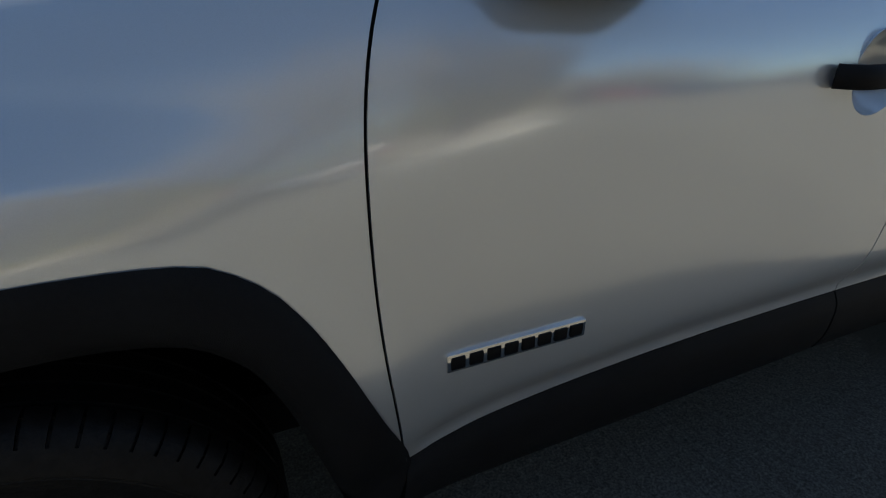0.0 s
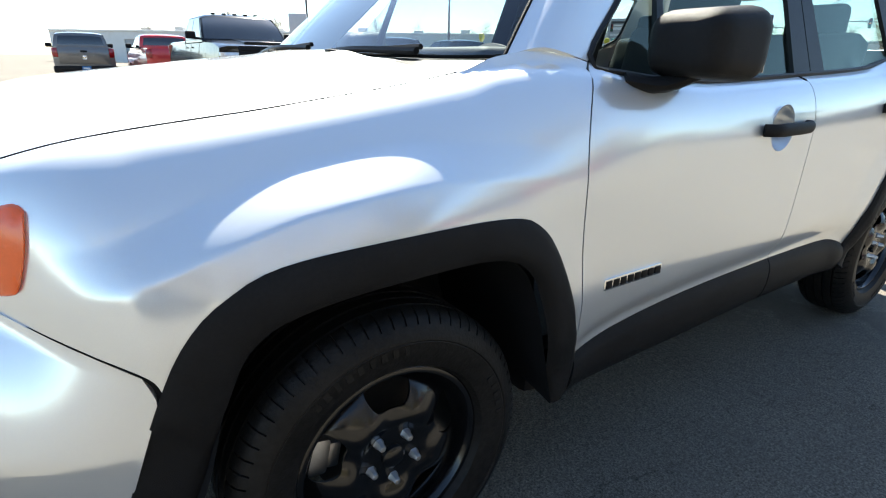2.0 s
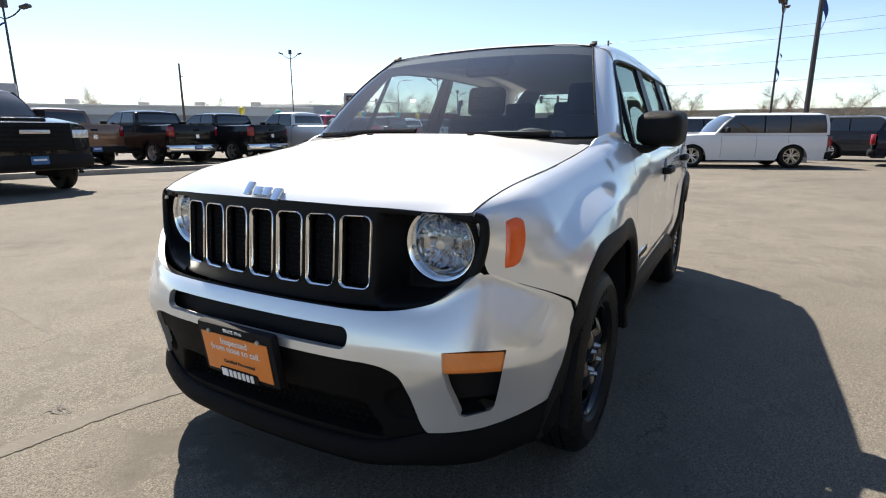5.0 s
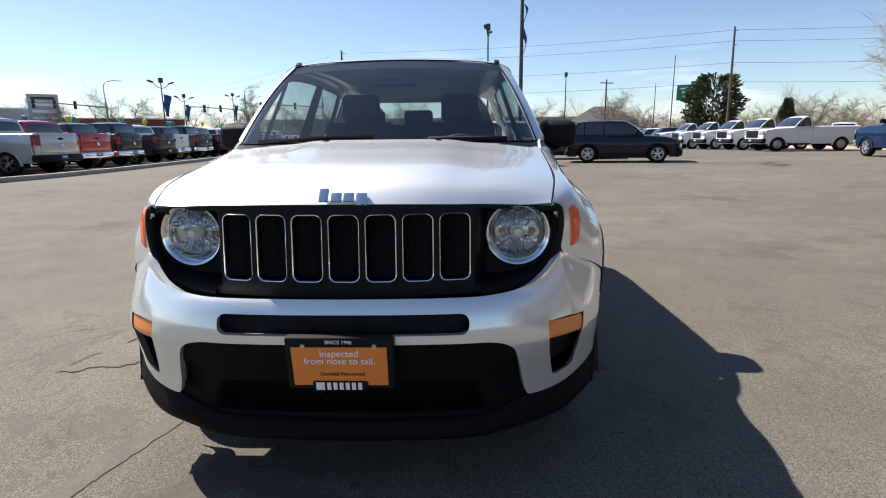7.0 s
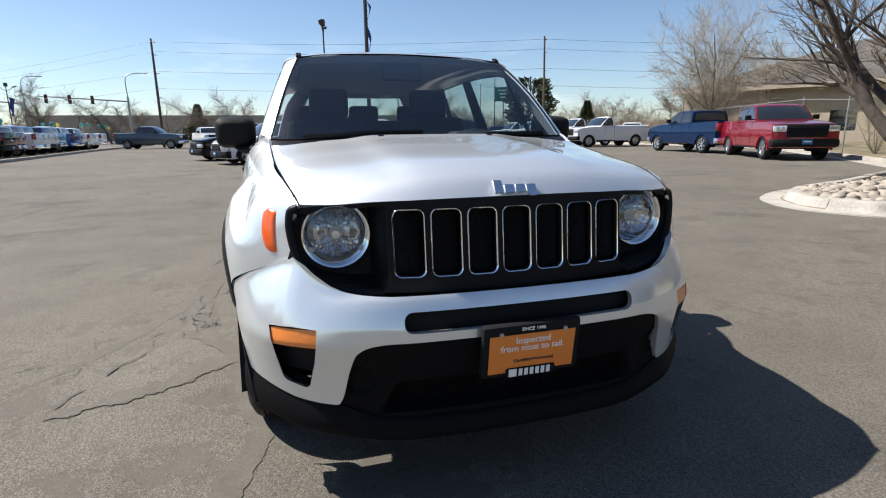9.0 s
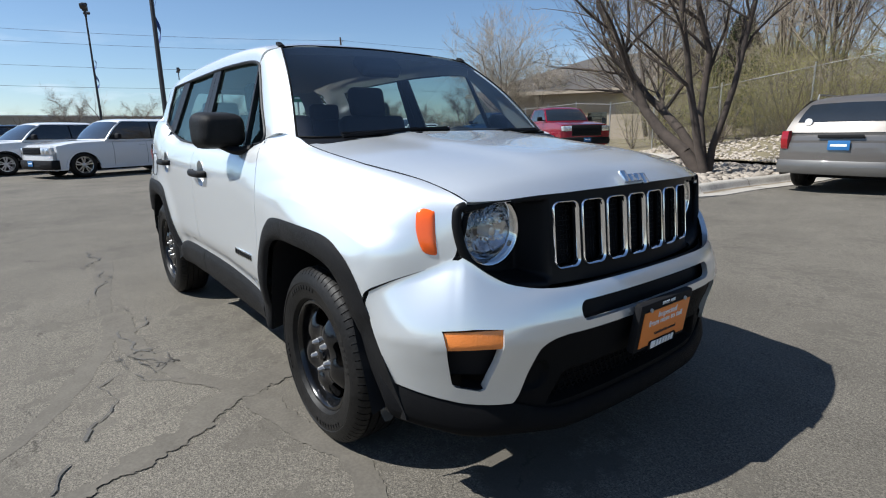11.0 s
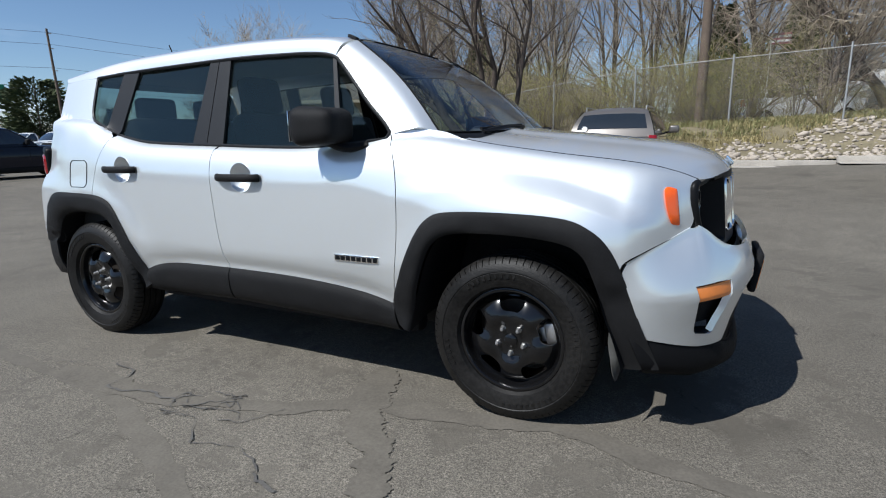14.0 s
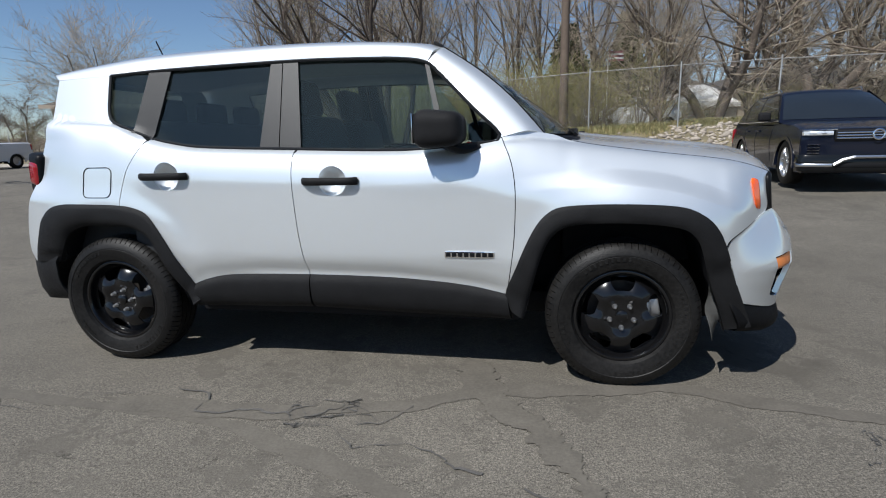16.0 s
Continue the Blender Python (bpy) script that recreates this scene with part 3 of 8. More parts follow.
for s in (1, -1):
    fender_top = [(0.742, 1.142), (0.80, 1.156), (0.86, 1.165), (0.92, 1.160), (0.97, 1.150), (1.05, 1.120), (1.2, 1.094), (1.4, 1.064), (1.73, 1.020), (1.86, 0.985), (1.913, 0.962)]
    fender_nose = [(1.685, 0.652), (1.700, 0.690), (1.76, 0.725), (1.828, 0.758), (1.896, 0.794), (1.908, 0.87), (1.912, 0.92), (1.913, 0.962)]
    n, m = 60, 40
    arch, seam = spline(front_arch, 240), spline(front_seam, 240)
    ja, js = int(np.argmax(arch[:, 1] >= 0.80)), int(np.argmax(seam[:, 1] >= 0.80))
    join = even([seam[js], arch[ja]], 9)
    left, right = even(seam[:js + 1], 24), even(arch[:ja + 1], 24)
    across = np.linspace(0, 1, 9)[None, :, None]
    strip = left[:, None] * (1 - across) + right[:, None] * across
    upper = coons(np.vstack([join[:-1], even(arch[ja:], n)]), on_belt(0.742, 1.913, n + 8), even(seam[js:], m), spline(fender_nose, m))
    bm = sheet(shrink(side_grid(strip, s), 0.002, "l"), (0, s, 0))
    sheet(shrink(side_grid(upper, s), 0.002, "tlr"), (0, s, 0), bm)
    bmesh.ops.remove_doubles(bm, verts=bm.verts, dist=0.0012)
    part("front_fender", bm, SILVER, car, "", 40, 0.012)
    fd = panel("front_door", coons(spline(sill_front, 40), on_belt(-0.236, 0.742, 40), spline(mid_seam, 36), spline(front_seam, 36)), s)
    rd = panel("rear_door", coons(spline(sill_rear, 36), on_belt(-1.023, -0.236, 36), np.vstack([spline(rear_arch_fwd, 19)[:-1], spline([(-1.175, 0.842), (-1.160, 0.92), (-1.118, 1.03), (-1.06, 1.12), (-1.023, float(belt_z(np.array(-1.023))))], 18)]), spline(mid_seam, 36)), s)
    door_handle(fd, s, -0.175, 0.085, 0.962)
    door_handle(rd, s, -1.035, -0.785, 0.993)
    aft_edge = [(-1.78, 0.50), (-1.83, 0.62), (-1.800, 0.80), (-1.715, 1.0), (-1.662, 1.2), (-1.652, 1.34), (-1.652, 1.42), (-1.65, 1.50)]
    fore = np.vstack([spline([(-1.175, 0.842), (-1.160, 0.92), (-1.118, 1.03), (-1.06, 1.12), (-1.030, 1.170)], 20)[:-1], spline([(-1.030, 1.170), (-1.10, 1.205), (-1.20, 1.243), (-1.262, 1.275), (-1.285, 1.34), (-1.302, 1.508)], 22)])
    top_q = spline([(-1.302, 1.508), (-1.45, 1.505), (-1.65, 1.50)], 30)
    panel("rear_quarter_panel", coons(spline(rear_arch_aft[:-1] + [(-1.755, 0.52), (-1.78, 0.50)], 30), top_q, fore, spline(aft_edge, len(fore))), s)
    # fuel flap on the right-hand side
    if s < 0:
        o = round_rect(0.165, 0.150, 0.03, -1.298, 0.965, 6, lean=0.12)
        P = [(x, s * (float(flank(np.array(x), np.array(z))) + 0.001), z) for x, z in o]
        part("fuel_flap_seam", tube(P, 0.0022, 6, closed=True), BLACK, car)

    for line in (front_seam, mid_seam, fender_nose[:-1]):
        p = spline(line, 40)
        part("seam_backing", tube(side_grid(p, s, -0.013), 0.008, 6), LIPBLK, car)
    p = spline(fender_nose[:-2], 40)
    part("panel_gap", tube(side_grid(p, s, -0.0006), 0.0017, 6), LIPBLK, car)
    x = np.linspace(1.06, 1.910, 60)
    part("panel_gap", tube(np.c_[x, s * (belt_y(x) - 0.001), belt_z(x) + 0.0002], 0.0014, 6), LIPBLK, car)
    # pillars and window frame, 3D strips above the belt
    def up(x, z, o=0.0):
        return (x, s * (float(flank(np.array(x), np.array(z))) + o), z)
    dlo_front = spline([up(0.742, 1.142), up(0.60, 1.285), up(0.50, 1.39), up(0.425, 1.462), up(0.385, 1.495)], 26)
    ws_edge = even(ws_grid[:, -1 if s > 0 else 0], 26)
    cowl_side = spline([dlo_front[0], up(0.80, 1.156), up(0.86, 1.165), ws_edge[0]], 12)
    head = spline([dlo_front[-1], (0.415, s * 0.632, 1.54), ws_edge[-1]], 12)
    g = coons(dlo_front, ws_edge, cowl_side, head)
    v = np.sin(np.linspace(0, math.pi, 12))[:, None, None]
    g = g + v * np.array([0.012, s * 0.010, 0.004])
    part("a_pillar", sheet(shrink(g, 0.001, "bt"), (0.3, s, 0.2)), SILVER, car, "", 50, 0.012)
    dlo_top = spline([up(0.385, 1.495), up(0.28, 1.518), up(0.09, 1.530), up(-0.30, 1.537), up(-1.0, 1.524), up(-1.302, 1.508), up(-1.65, 1.50)], 60)
    rail_top = spline([(0.456, s * 0.578, 1.570), (0.34, s * 0.572, 1.597), (0.04, s * 0.565, 1.622), (-0.42, s * 0.560, 1.632), (-1.08, s * 0.552, 1.620), (-1.44, s * 0.54, 1.588), (-1.72, s * 0.52, 1.545)], 60)
    tail = spline([dlo_top[-1], (-1.70, s * 0.60, 1.525), rail_top[-1]], 12)
    g = coons(dlo_top, rail_top, head, tail)
    g = g + v * np.array([0, s * 0.016, 0.010])
    part("roof_side_rail", sheet(g, (0, s, 0.5)), SILVER, car, "", 50, 0.012)
    # glass and its dark frame
    def pane(name, a, b, c, d, mat, inset=0.010):
        q = coons(even([a, b], 14), even([d, c], 14), even([a, d], 14), even([b, c], 14))
        return part(name, sheet(side_grid(q, s, -inset), (0, s, 0)), mat, car)
    fg = coons(spline([(-0.235, 1.108), (0.30, 1.092), (0.665, 1.120)], 20), spline([(-0.275, 1.537), (0.05, 1.531), (0.345, 1.508)], 20), even([(-0.235, 1.108), (-0.275, 1.537)], 16), spline([(0.665, 1.120), (0.47, 1.345), (0.345, 1.508)], 16))
    part("front_door_glass", sheet(side_grid(fg, s, -0.012), (0, s, 0)), SIDEGLASS, fd)
    rg = coons(spline([(-1.030, 1.178), (-0.92, 1.152), (-0.74, 1.127), (-0.43, 1.114)], 20), spline([(-0.990, 1.524), (-0.41, 1.535)], 20), even([(-1.030, 1.178), (-0.990, 1.524)], 16), even([(-0.43, 1.114), (-0.41, 1.535)], 16))
    part("rear_door_glass", sheet(side_grid(rg, s, -0.012), (0, s, 0)), DARKGLASS if s < 0 else SIDEGLASS, rd)
    qg = coons(spline([(-1.262, 1.272), (-1.20, 1.243), (-1.13, 1.216)], 10), spline([(-1.300, 1.508), (-1.085, 1.520)], 10), spline([(-1.262, 1.272), (-1.285, 1.34), (-1.300, 1.508)], 12), even([(-1.13, 1.216), (-1.085, 1.520)], 12))
    part("quarter_glass", sheet(side_grid(qg, s, -0.010), (0, s, 0)), DARKGLASS, car)
    for nm, a, b, c, d in (("b_pillar_trim", (-0.43, 1.114), (-0.330, 1.110), (-0.350, 1.537), (-0.41, 1.535)), ("b_pillar_trim", (-0.325, 1.110), (-0.215, 1.107), (-0.268, 1.537), (-0.345, 1.537)), ("c_pillar_trim", (-1.130, 1.212), (-1.015, 1.174), (-0.963, 1.524), (-1.085, 1.520)), ("mirror_post", (0.468, 1.104), (0.500, 1.106), (0.395, 1.485), (0.372, 1.498))):
        q = coons(even([a, b], 4), even([d, c], 4), even([a, d], 14), even([b, c], 14))
        part(nm, sheet(side_grid(q, s, 0.001), (0, s, 0)), PILLAR, car, "", 40, 0.014)
    line = [up(-1.302, 1.505), up(-1.285, 1.34), up(-1.262, 1.278), up(-1.20, 1.246), up(-1.03, 1.180), up(-0.92, 1.155), up(-0.74, 1.130), up(-0.28, 1.111), up(0.30, 1.095), up(0.62, 1.115), up(0.738, 1.145), up(0.60, 1.285), up(0.425, 1.462), up(0.375, 1.498), up(0.27, 1.518), up(0.09, 1.528), up(-0.30, 1.535), up(-1.0, 1.522), up(-1.302, 1.505)]
    part("window_surround", tube(spline(line, 130), 0.0085, 6), PILLAR, car, "black rubber window surround")

    # wheel arch cladding, rolled in at the lip, and the dark wheel housing
    arches = (([(0.795, 0.350), (0.772, 0.43)] + front_arch[1:-1] + [(1.691, 0.640), (1.740, 0.50), (1.768, 0.43), (1.822, 0.30)],
               [(0.848, 0.318), (0.868, 0.40), (0.905, 0.552), (0.935, 0.645), (0.975, 0.715), (1.055, 0.758), (1.259, 0.772), (1.470, 0.755), (1.555, 0.715), (1.597, 0.63), (1.640, 0.49), (1.672, 0.41), (1.712, 0.285)]),
              ([(-0.800, 0.360)] + rear_arch_fwd[:-1] + rear_arch_aft[:-2] + [(-1.745, 0.60), (-1.76, 0.545)],
               [(-0.846, 0.328), (-0.872, 0.39), (-0.965, 0.55), (-1.020, 0.665), (-1.090, 0.722), (-1.18, 0.742), (-1.40, 0.742), (-1.515, 0.70), (-1.575, 0.60), (-1.60, 0.545)]))
    for o, i in arches:
        A, B = spline(o, 64), spline(i, 64)
        A = A + (A - B) * 0.09
        fn = np.linspace(0, 1, 10)[:, None, None]
        g2 = A[None] * (1 - fn) + B[None] * fn
        g3 = side_grid(g2, s)
        base = flank(A[:, 0], np.maximum(A[:, 1], 0.45))
        least = np.interp(np.abs(A[:, 0]), [1.60, 1.69, 1.768, 1.825], [0.858, 0.869, 0.856, 0.832])
        prof = [0.001, 0.011, 0.015, 0.017, 0.019, 0.020, 0.020, 0.018, 0.012, -0.004]
        for k in range(10):
            g3[k, :, 1] = s * (np.maximum(np.maximum(base, least), flank(g2[k, :, 0], g2[k, :, 1]) * (g2[k, :, 1] > 0.6)) + prof[k] * np.interp(A[:, 0], [0.9, 1.15, 1.62, 1.70], [0.8, 0.25, 0.2, 0.3]) + 0.002)
        part("arch_cladding", sheet(g3, (0, s, 0)), PLASTIC, car, "grained black plastic arch flare", 50, 0.02)
        liner = np.stack([np.c_[B[:, 0], np.full(64, s * yy), B[:, 1]] for yy in (0.885, 0.74, 0.58, 0.42)])
        liner[1:, :, 2] += 0.03
        bm = sheet(liner, (0, 0, -1))
        bm.faces.new([bm.verts.new(p) for p in liner[-1]])
        part("wheel_housing", bm, BLACK, car)
    # sill cladding on the doors and the dark sill under it
    for top, x0, x1 in ((sill_front, -0.186, 0.772), (sill_rear, -0.829, -0.194)):
        t = spline(top, 34)
        b = np.c_[np.linspace(x0 - (0.01 if x0 < -0.5 else 0), x1 + (0.02 if x1 > 0 else 0), 34), np.interp(np.linspace(x0, x1, 34), [-0.84, -0.18, 0.77], [0.318, 0.332, 0.300])]
        fn = np.linspace(0, 1, 9)[:, None, None]
        g3 = side_grid(t[None] * (1 - fn) + b[None] * fn, s)
        base = flank(t[:, 0], t[:, 1])
        for k, o in enumerate((0.000, 0.012, 0.016, 0.016, 0.015, 0.012, 0.006, -0.004, -0.03)):
            g3[k, :, 1] = s * (base + o)
        part("sill_cladding", sheet(shrink(g3, 0.002, "lr"), (0, s, 0)), PLASTIC, fd if x1 > 0 else rd, "grained black plastic sill cladding", 50, 0.015)
    part("side_sill", box(1.70, 0.10, 0.08, (-0.02, s * 0.72, 0.305), 0.03), BLACK, car)

    # door mirror
    bm = box(0.215, 0.205, 0.165, (0.485, s * 0.925, 1.183), 0.062, seg=6)
    for q in bm.verts:
        t = (q.co.x - 0.38) / 0.22
        q.co.y -= s * 0.03 * max(0, t - 0.4) * ((q.co.y * s - 0.82) / 0.2)
        q.co.z -= 0.02 * max(0, t - 0.3) * (q.co.z - 1.18) / 0.08
    mir = part("door_mirror", bm, PLASTIC, car, "grained black plastic door mirror", 60)
    part("mirror_glass", box(0.004, 0.165, 0.125, (0.3795, s * 0.925, 1.185), 0.0015), CHROME, mir)
    foot = spline([(0.50, s * 0.915, 1.120), (0.56, s * 0.868, 1.092), (0.63, s * 0.812, 1.102)], 8)
    part("mirror_foot", tube(foot, 0.040, 10, squash=0.50), PLASTIC, mir)
    o = [(0.742, 1.135), (0.52, 1.108), (0.47, 1.20)]
    # orange side marker
    o = spline([(1.789, 0.935), (1.800, 0.944), (1.826, 0.938), (1.838, 0.925), (1.855, 0.82), (1.850, 0.808), (1.830, 0.812), (1.819, 0.826), (1.800, 0.88), (1.789, 0.935)], 40)[:-1]
    o[:, 0] = 1.833 + (o[:, 0] - 1.822) * 0.86
    cx, cz = o.mean(axis=0)
    bm = bmesh.new()
    rows = [[bm.verts.new((cx + (x - cx) * k, s * (float(flank(np.array(cx + (x - cx) * k), np.array(cz + (z - cz) * k))) + h), cz + (z - cz) * k)) for x, z in o] for k, h in ((1.0, -0.004), (0.98, 0.003), (0.90, 0.007), (0.5, 0.008))]
    for a, b in zip(rows, rows[1:]):
        for k in range(len(a)):
            bm.faces.new((a[k], a[(k + 1) % len(a)], b[(k + 1) % len(a)], b[k]))
    bm.faces.new(rows[-1])
    bmesh.ops.recalc_face_normals(bm, faces=bm.faces)
    part("side_marker", bm, ORANGE, car, "orange side marker lens", 60)
    # model badge as a plain dark bar with a bright edge, letters left plain
    yb = float(flank(np.array(0.60), np.array(0.62)))
    bd = part("door_badge", box(0.228, 0.006, 0.030, (0.602, s * (yb + 0.003), 0.622), 0.0025), CHROME, car, "chrome-edged model badge", 30)
    for k in range(8):
        w = 0.0215
        part("badge_bar", box(w, 0.006, 0.020, (0.505 + k * 0.0278, s * (yb + 0.0055), 0.622), 0.002), GLOSSBLK, bd)

# hood
def hood_at(v, q):
    """v: 0 at the rear edge, 1 at the front; q: -1 to 1 across."""
    a = abs(q)
    xr, xf = 1.115 - 0.065 * a ** 2.5, 2.034 - 0.121 * a ** 2.4
    x = xr + (xf - xr) * v
    yt = float(belt_y(np.array(1.05 + (1.913 - 1.05) * v)))
    edge = float(belt_z(np.array(1.05 + (1.913 - 1.05) * v)))
    cr = float(hood_crown(np.array(v)))
    z = edge + cr * (1 - a ** 3.2)
    plate = 1 / (1 + math.exp((a - 0.50) / 0.035))
    z += 0.013 * plate * min(1, (1 - v) * 5)
    t = max(0.0, (v - 0.90) / 0.10)
    z -= 0.030 * t ** 2.2 * (1 - a ** 6)
    return (x, q * (yt - 0.002), z)


hood_crown = smooth_fn(0, 0.030, 0.4, 0.044, 0.8, 0.046, 0.94, 0.044, 1.0, 0.042)
g = np.array([[hood_at(v, q) for q in np.linspace(-1, 1, 61)] for v in np.r_[np.linspace(0, 0.88, 30), np.linspace(0.9, 1, 14)]])
hood = part("hood", sheet(shrink(g, 0.002), (0, 0, 1)), SILVER, car, "", 40, 0.012)
for yy in (-0.26, 0.26):
    part("washer_nozzle", box(0.03, 0.025, 0.010, (1.13, yy, 1.158), 0.004), GLOSSBLK, hood)
# maker's emblem on the hood's nose: four raised plain chrome shapes
for k, (w, h, dz) in enumerate(((0.030, 0.046, 0.004), (0.034, 0.030, -0.003), (0.034, 0.030, -0.003), (0.034, 0.042, -0.009))):
    y0 = -0.057 + k * 0.038
    part("emblem_shape", box(0.012, w, h, (2.028 - 0.1 * abs(y0) ** 2, y0, 0.999 + dz), 0.005, rot=pose(0, 0, 0, 0, -38, 0)), CHROME, hood, "raised chrome emblem shape")

# windshield, roof
g = ws_grid
part("windshield", sheet(g, (1, 0, 0.5)), WINDSHIELD, car, "clear laminated windshield")
edge = np.vstack([g[0, ::2], g[:, -1], g[-1, ::-2], g[::-1, 0]])
part("windshield_seal", tube(edge, 0.0045, 6, closed=True), LIPBLK, car)
part("windshield_shade_band", sheet(g[-4:] - np.array([0.004, 0, 0.004]), (1, 0, 0.5)), LIPBLK, car)
part("cowl_panel", sheet(np.stack([wb + np.array([-0.01, 0, -0.004]), wb + np.array([0.05, 0, -0.012]), wb + np.array([0.13, 0, -0.05])]), (0, 0, 1)), GLOSSBLK, car, "black plastic cowl")
for a, b, c in (((1.075, -0.60, 1.148), (1.078, -0.05, 1.170), 0.08), ((1.10, 0.02, 1.142), (1.06, 0.58, 1.158), 0.0)):
    w = part("windshield_wiper", tube(spline([a, ((a[0] + b[0]) / 2 + 0.02, (a[1] + b[1]) / 2, (a[2] + b[2]) / 2 + 0.012), b], 12), 0.009, 6), GLOSSBLK, car, "black wiper arm")
    part("wiper_blade", tube([(a[0] - 0.01, a[1], a[2] + 0.012), (b[0] - 0.012, b[1], b[2] + 0.010)], 0.007, 6), BLACK, w)
rt = spline([(0.456, 0.578, 1.570), (0.34, 0.572, 1.597), (0.04, 0.565, 1.622), (-0.42, 0.560, 1.632), (-1.08, 0.552, 1.620), (-1.44, 0.54, 1.588), (-1.72, 0.52, 1.545)], 60)
g = []
for i, (x, y, z) in enumerate(rt):
    f = i / 59
    bow = (0.456 - 0.37) * (1 - f) + 0.11 * f * f
    g.append([(x - bow * (1 - q * q), y * q, z + (0.042 - 0.012 * f) * (1 - abs(q) ** 2.6)) for q in np.linspace(-1, 1, 33)])
part("roof", sheet(np.array(g), (0, 0, 1)), SILVER, car, "", 40, 0.012)
for s in (1, -1):
    part("roof_gutter_cap", box(0.05, 0.028, 0.016, (0.425, s * 0.572, 1.586), 0.005, rot=pose(0, 0, 0, 0, 25, 0)), PLASTIC, car)
part("roof_antenna", tube([(-1.46, 0, 1.61), (-1.465, 0, 1.65), (-1.53, 0, 1.80)], 0.0045, 6), GLOSSBLK, car)

def ease(t):
    t = min(1.0, max(0.0, t))
    return t * t * (3 - 2 * t)


# nose: the bumper's plan line and profile
plan = spline([(2.150, 0), (2.146, 0.2), (2.128, 0.4), (2.076, 0.58), (2.014, 0.69), (1.930, 0.775), (1.822, 0.842), (1.690, 0.884)], 400)
plan_y = plan[:, 1]
tuck = smooth_fn(0.18, -0.06, 0.30, -0.050, 0.37, -0.042, 0.44, -0.030, 0.52, -0.010, 0.57, -0.001, 0.60, -0.001, 0.63, -0.007, 0.66, -0.016, 0.69, -0.030, 0.71, -0.045, 0.74, -0.056, 0.80, -0.066, 0.86, -0.07)


def nose(u, z, s, off=0.0):
    """A point of the bumper: u from 0 at the middle to 1 at the wheel arch."""
    f = np.clip(abs(u), 0, 1) * 399
    i = min(int(f), 398)
    p = plan[i] + (plan[i + 1] - plan[i]) * (f - i)
    d = plan[min(i + 3, 399)] - plan[max(i - 3, 0)]
    n = np.array([d[1], -d[0]])
    n = n / np.linalg.norm(n)
    if n[0] < 0:
        n = -n
    w = 1 - 0.93 * np.clip((abs(u) - 0.66) / 0.34, 0, 1) ** 1.5
    o = float(tuck(np.array(z))) * w
    if z > 0.55 and seam_u[0] < abs(u):
        zt, d = np.interp(abs(u), seam_u, seam_z), np.interp(abs(u), seam_u, seam_d)
        t = np.clip((z - 0.55) / max(zt - 0.012 - 0.55, 0.06), 0, 1)
        k = np.clip((abs(u) - seam_u[0]) / 0.22, 0, 1)
        k = k * k * (3 - 2 * k)
        o = o * (1 - k) + k * d * t ** 1.5
    p = p + n * o
    return (p[0] + n[0] * off, (p[1] + n[1] * off) * s, z)


seam_u, seam_z, seam_d = [9.0], [0.0], [0.0]


def u_of(y):
    return float(np.interp(y, plan_y, np.linspace(0, 1, 400)))


def edge_fn(*yz):
    return smooth_fn(*[v if k % 2 else u_of(v) for k, v in enumerate(yz)])


nose_zx = np.array([(1.690, 0.655), (1.700, 0.690), (1.76, 0.725), (1.828, 0.758), (1.892, 0.795)])


def meet_fender():
    """How far the bumper draws in at its top to lie flush with the fender, along the seam."""
    us_, zs_, ds_ = [], [], []
    for u in np.linspace(u_of(0.46), 1, 60):
        f = u * 399
        i = min(int(f), 398)
        p = plan[i] + (plan[i + 1] - plan[i]) * (f - i)
        d = plan[min(i + 3, 399)] - plan[max(i - 3, 0)]
        n = np.array([-d[1], d[0]]) / np.linalg.norm(d)
        n = n if n[0] > 0 else -n
        k, z = 0.0, 0.7
        for _ in range(40):
            q = p + n * k
            z = float(np.interp(q[0], nose_zx[:, 0], nose_zx[:, 1]))
            e = float(flank(np.array(min(q[0], 1.908)), np.array(z))) - q[1]
            k += e * 0.5 / max(n[1], 0.35)
        if p[1] < 0.74:
            z = float(b_mid(np.array(u)))
            k = float(tuck(np.array(z)))
        us_.append(u), zs_.append(z), ds_.append(float(np.clip(k, -0.15, 0.02)))
    return us_, zs_, ds_


def b_top(u):
    """Upper edge of the bumper: under the grille panel, then along the fender's seam."""
    u = float(u)
    z = float(b_mid(np.array(u)))
    if u > u_of(0.735):
        for _ in range(6):
            x = nose(u, z, 1)[0]
            z = float(np.interp(x, nose_zx[:, 0], nose_zx[:, 1])) + 0.0006
    return z


def tail_u(u, z, back=0.0):
    """Draws u in near the wheel, so that bumper and lip end along the arch flare."""
    x = float(np.interp(z, [0.20, 0.30, 0.43, 0.50, 0.64], [1.862, 1.832, 1.778, 1.748, 1.697])) - back
    end = float(np.interp(-x, -plan[:, 0], np.linspace(0, 1, 400)))
    a = abs(u)
    return math.copysign(a if a < 0.7 else 0.7 + (a - 0.7) * (end - 0.7) / 0.3, u)


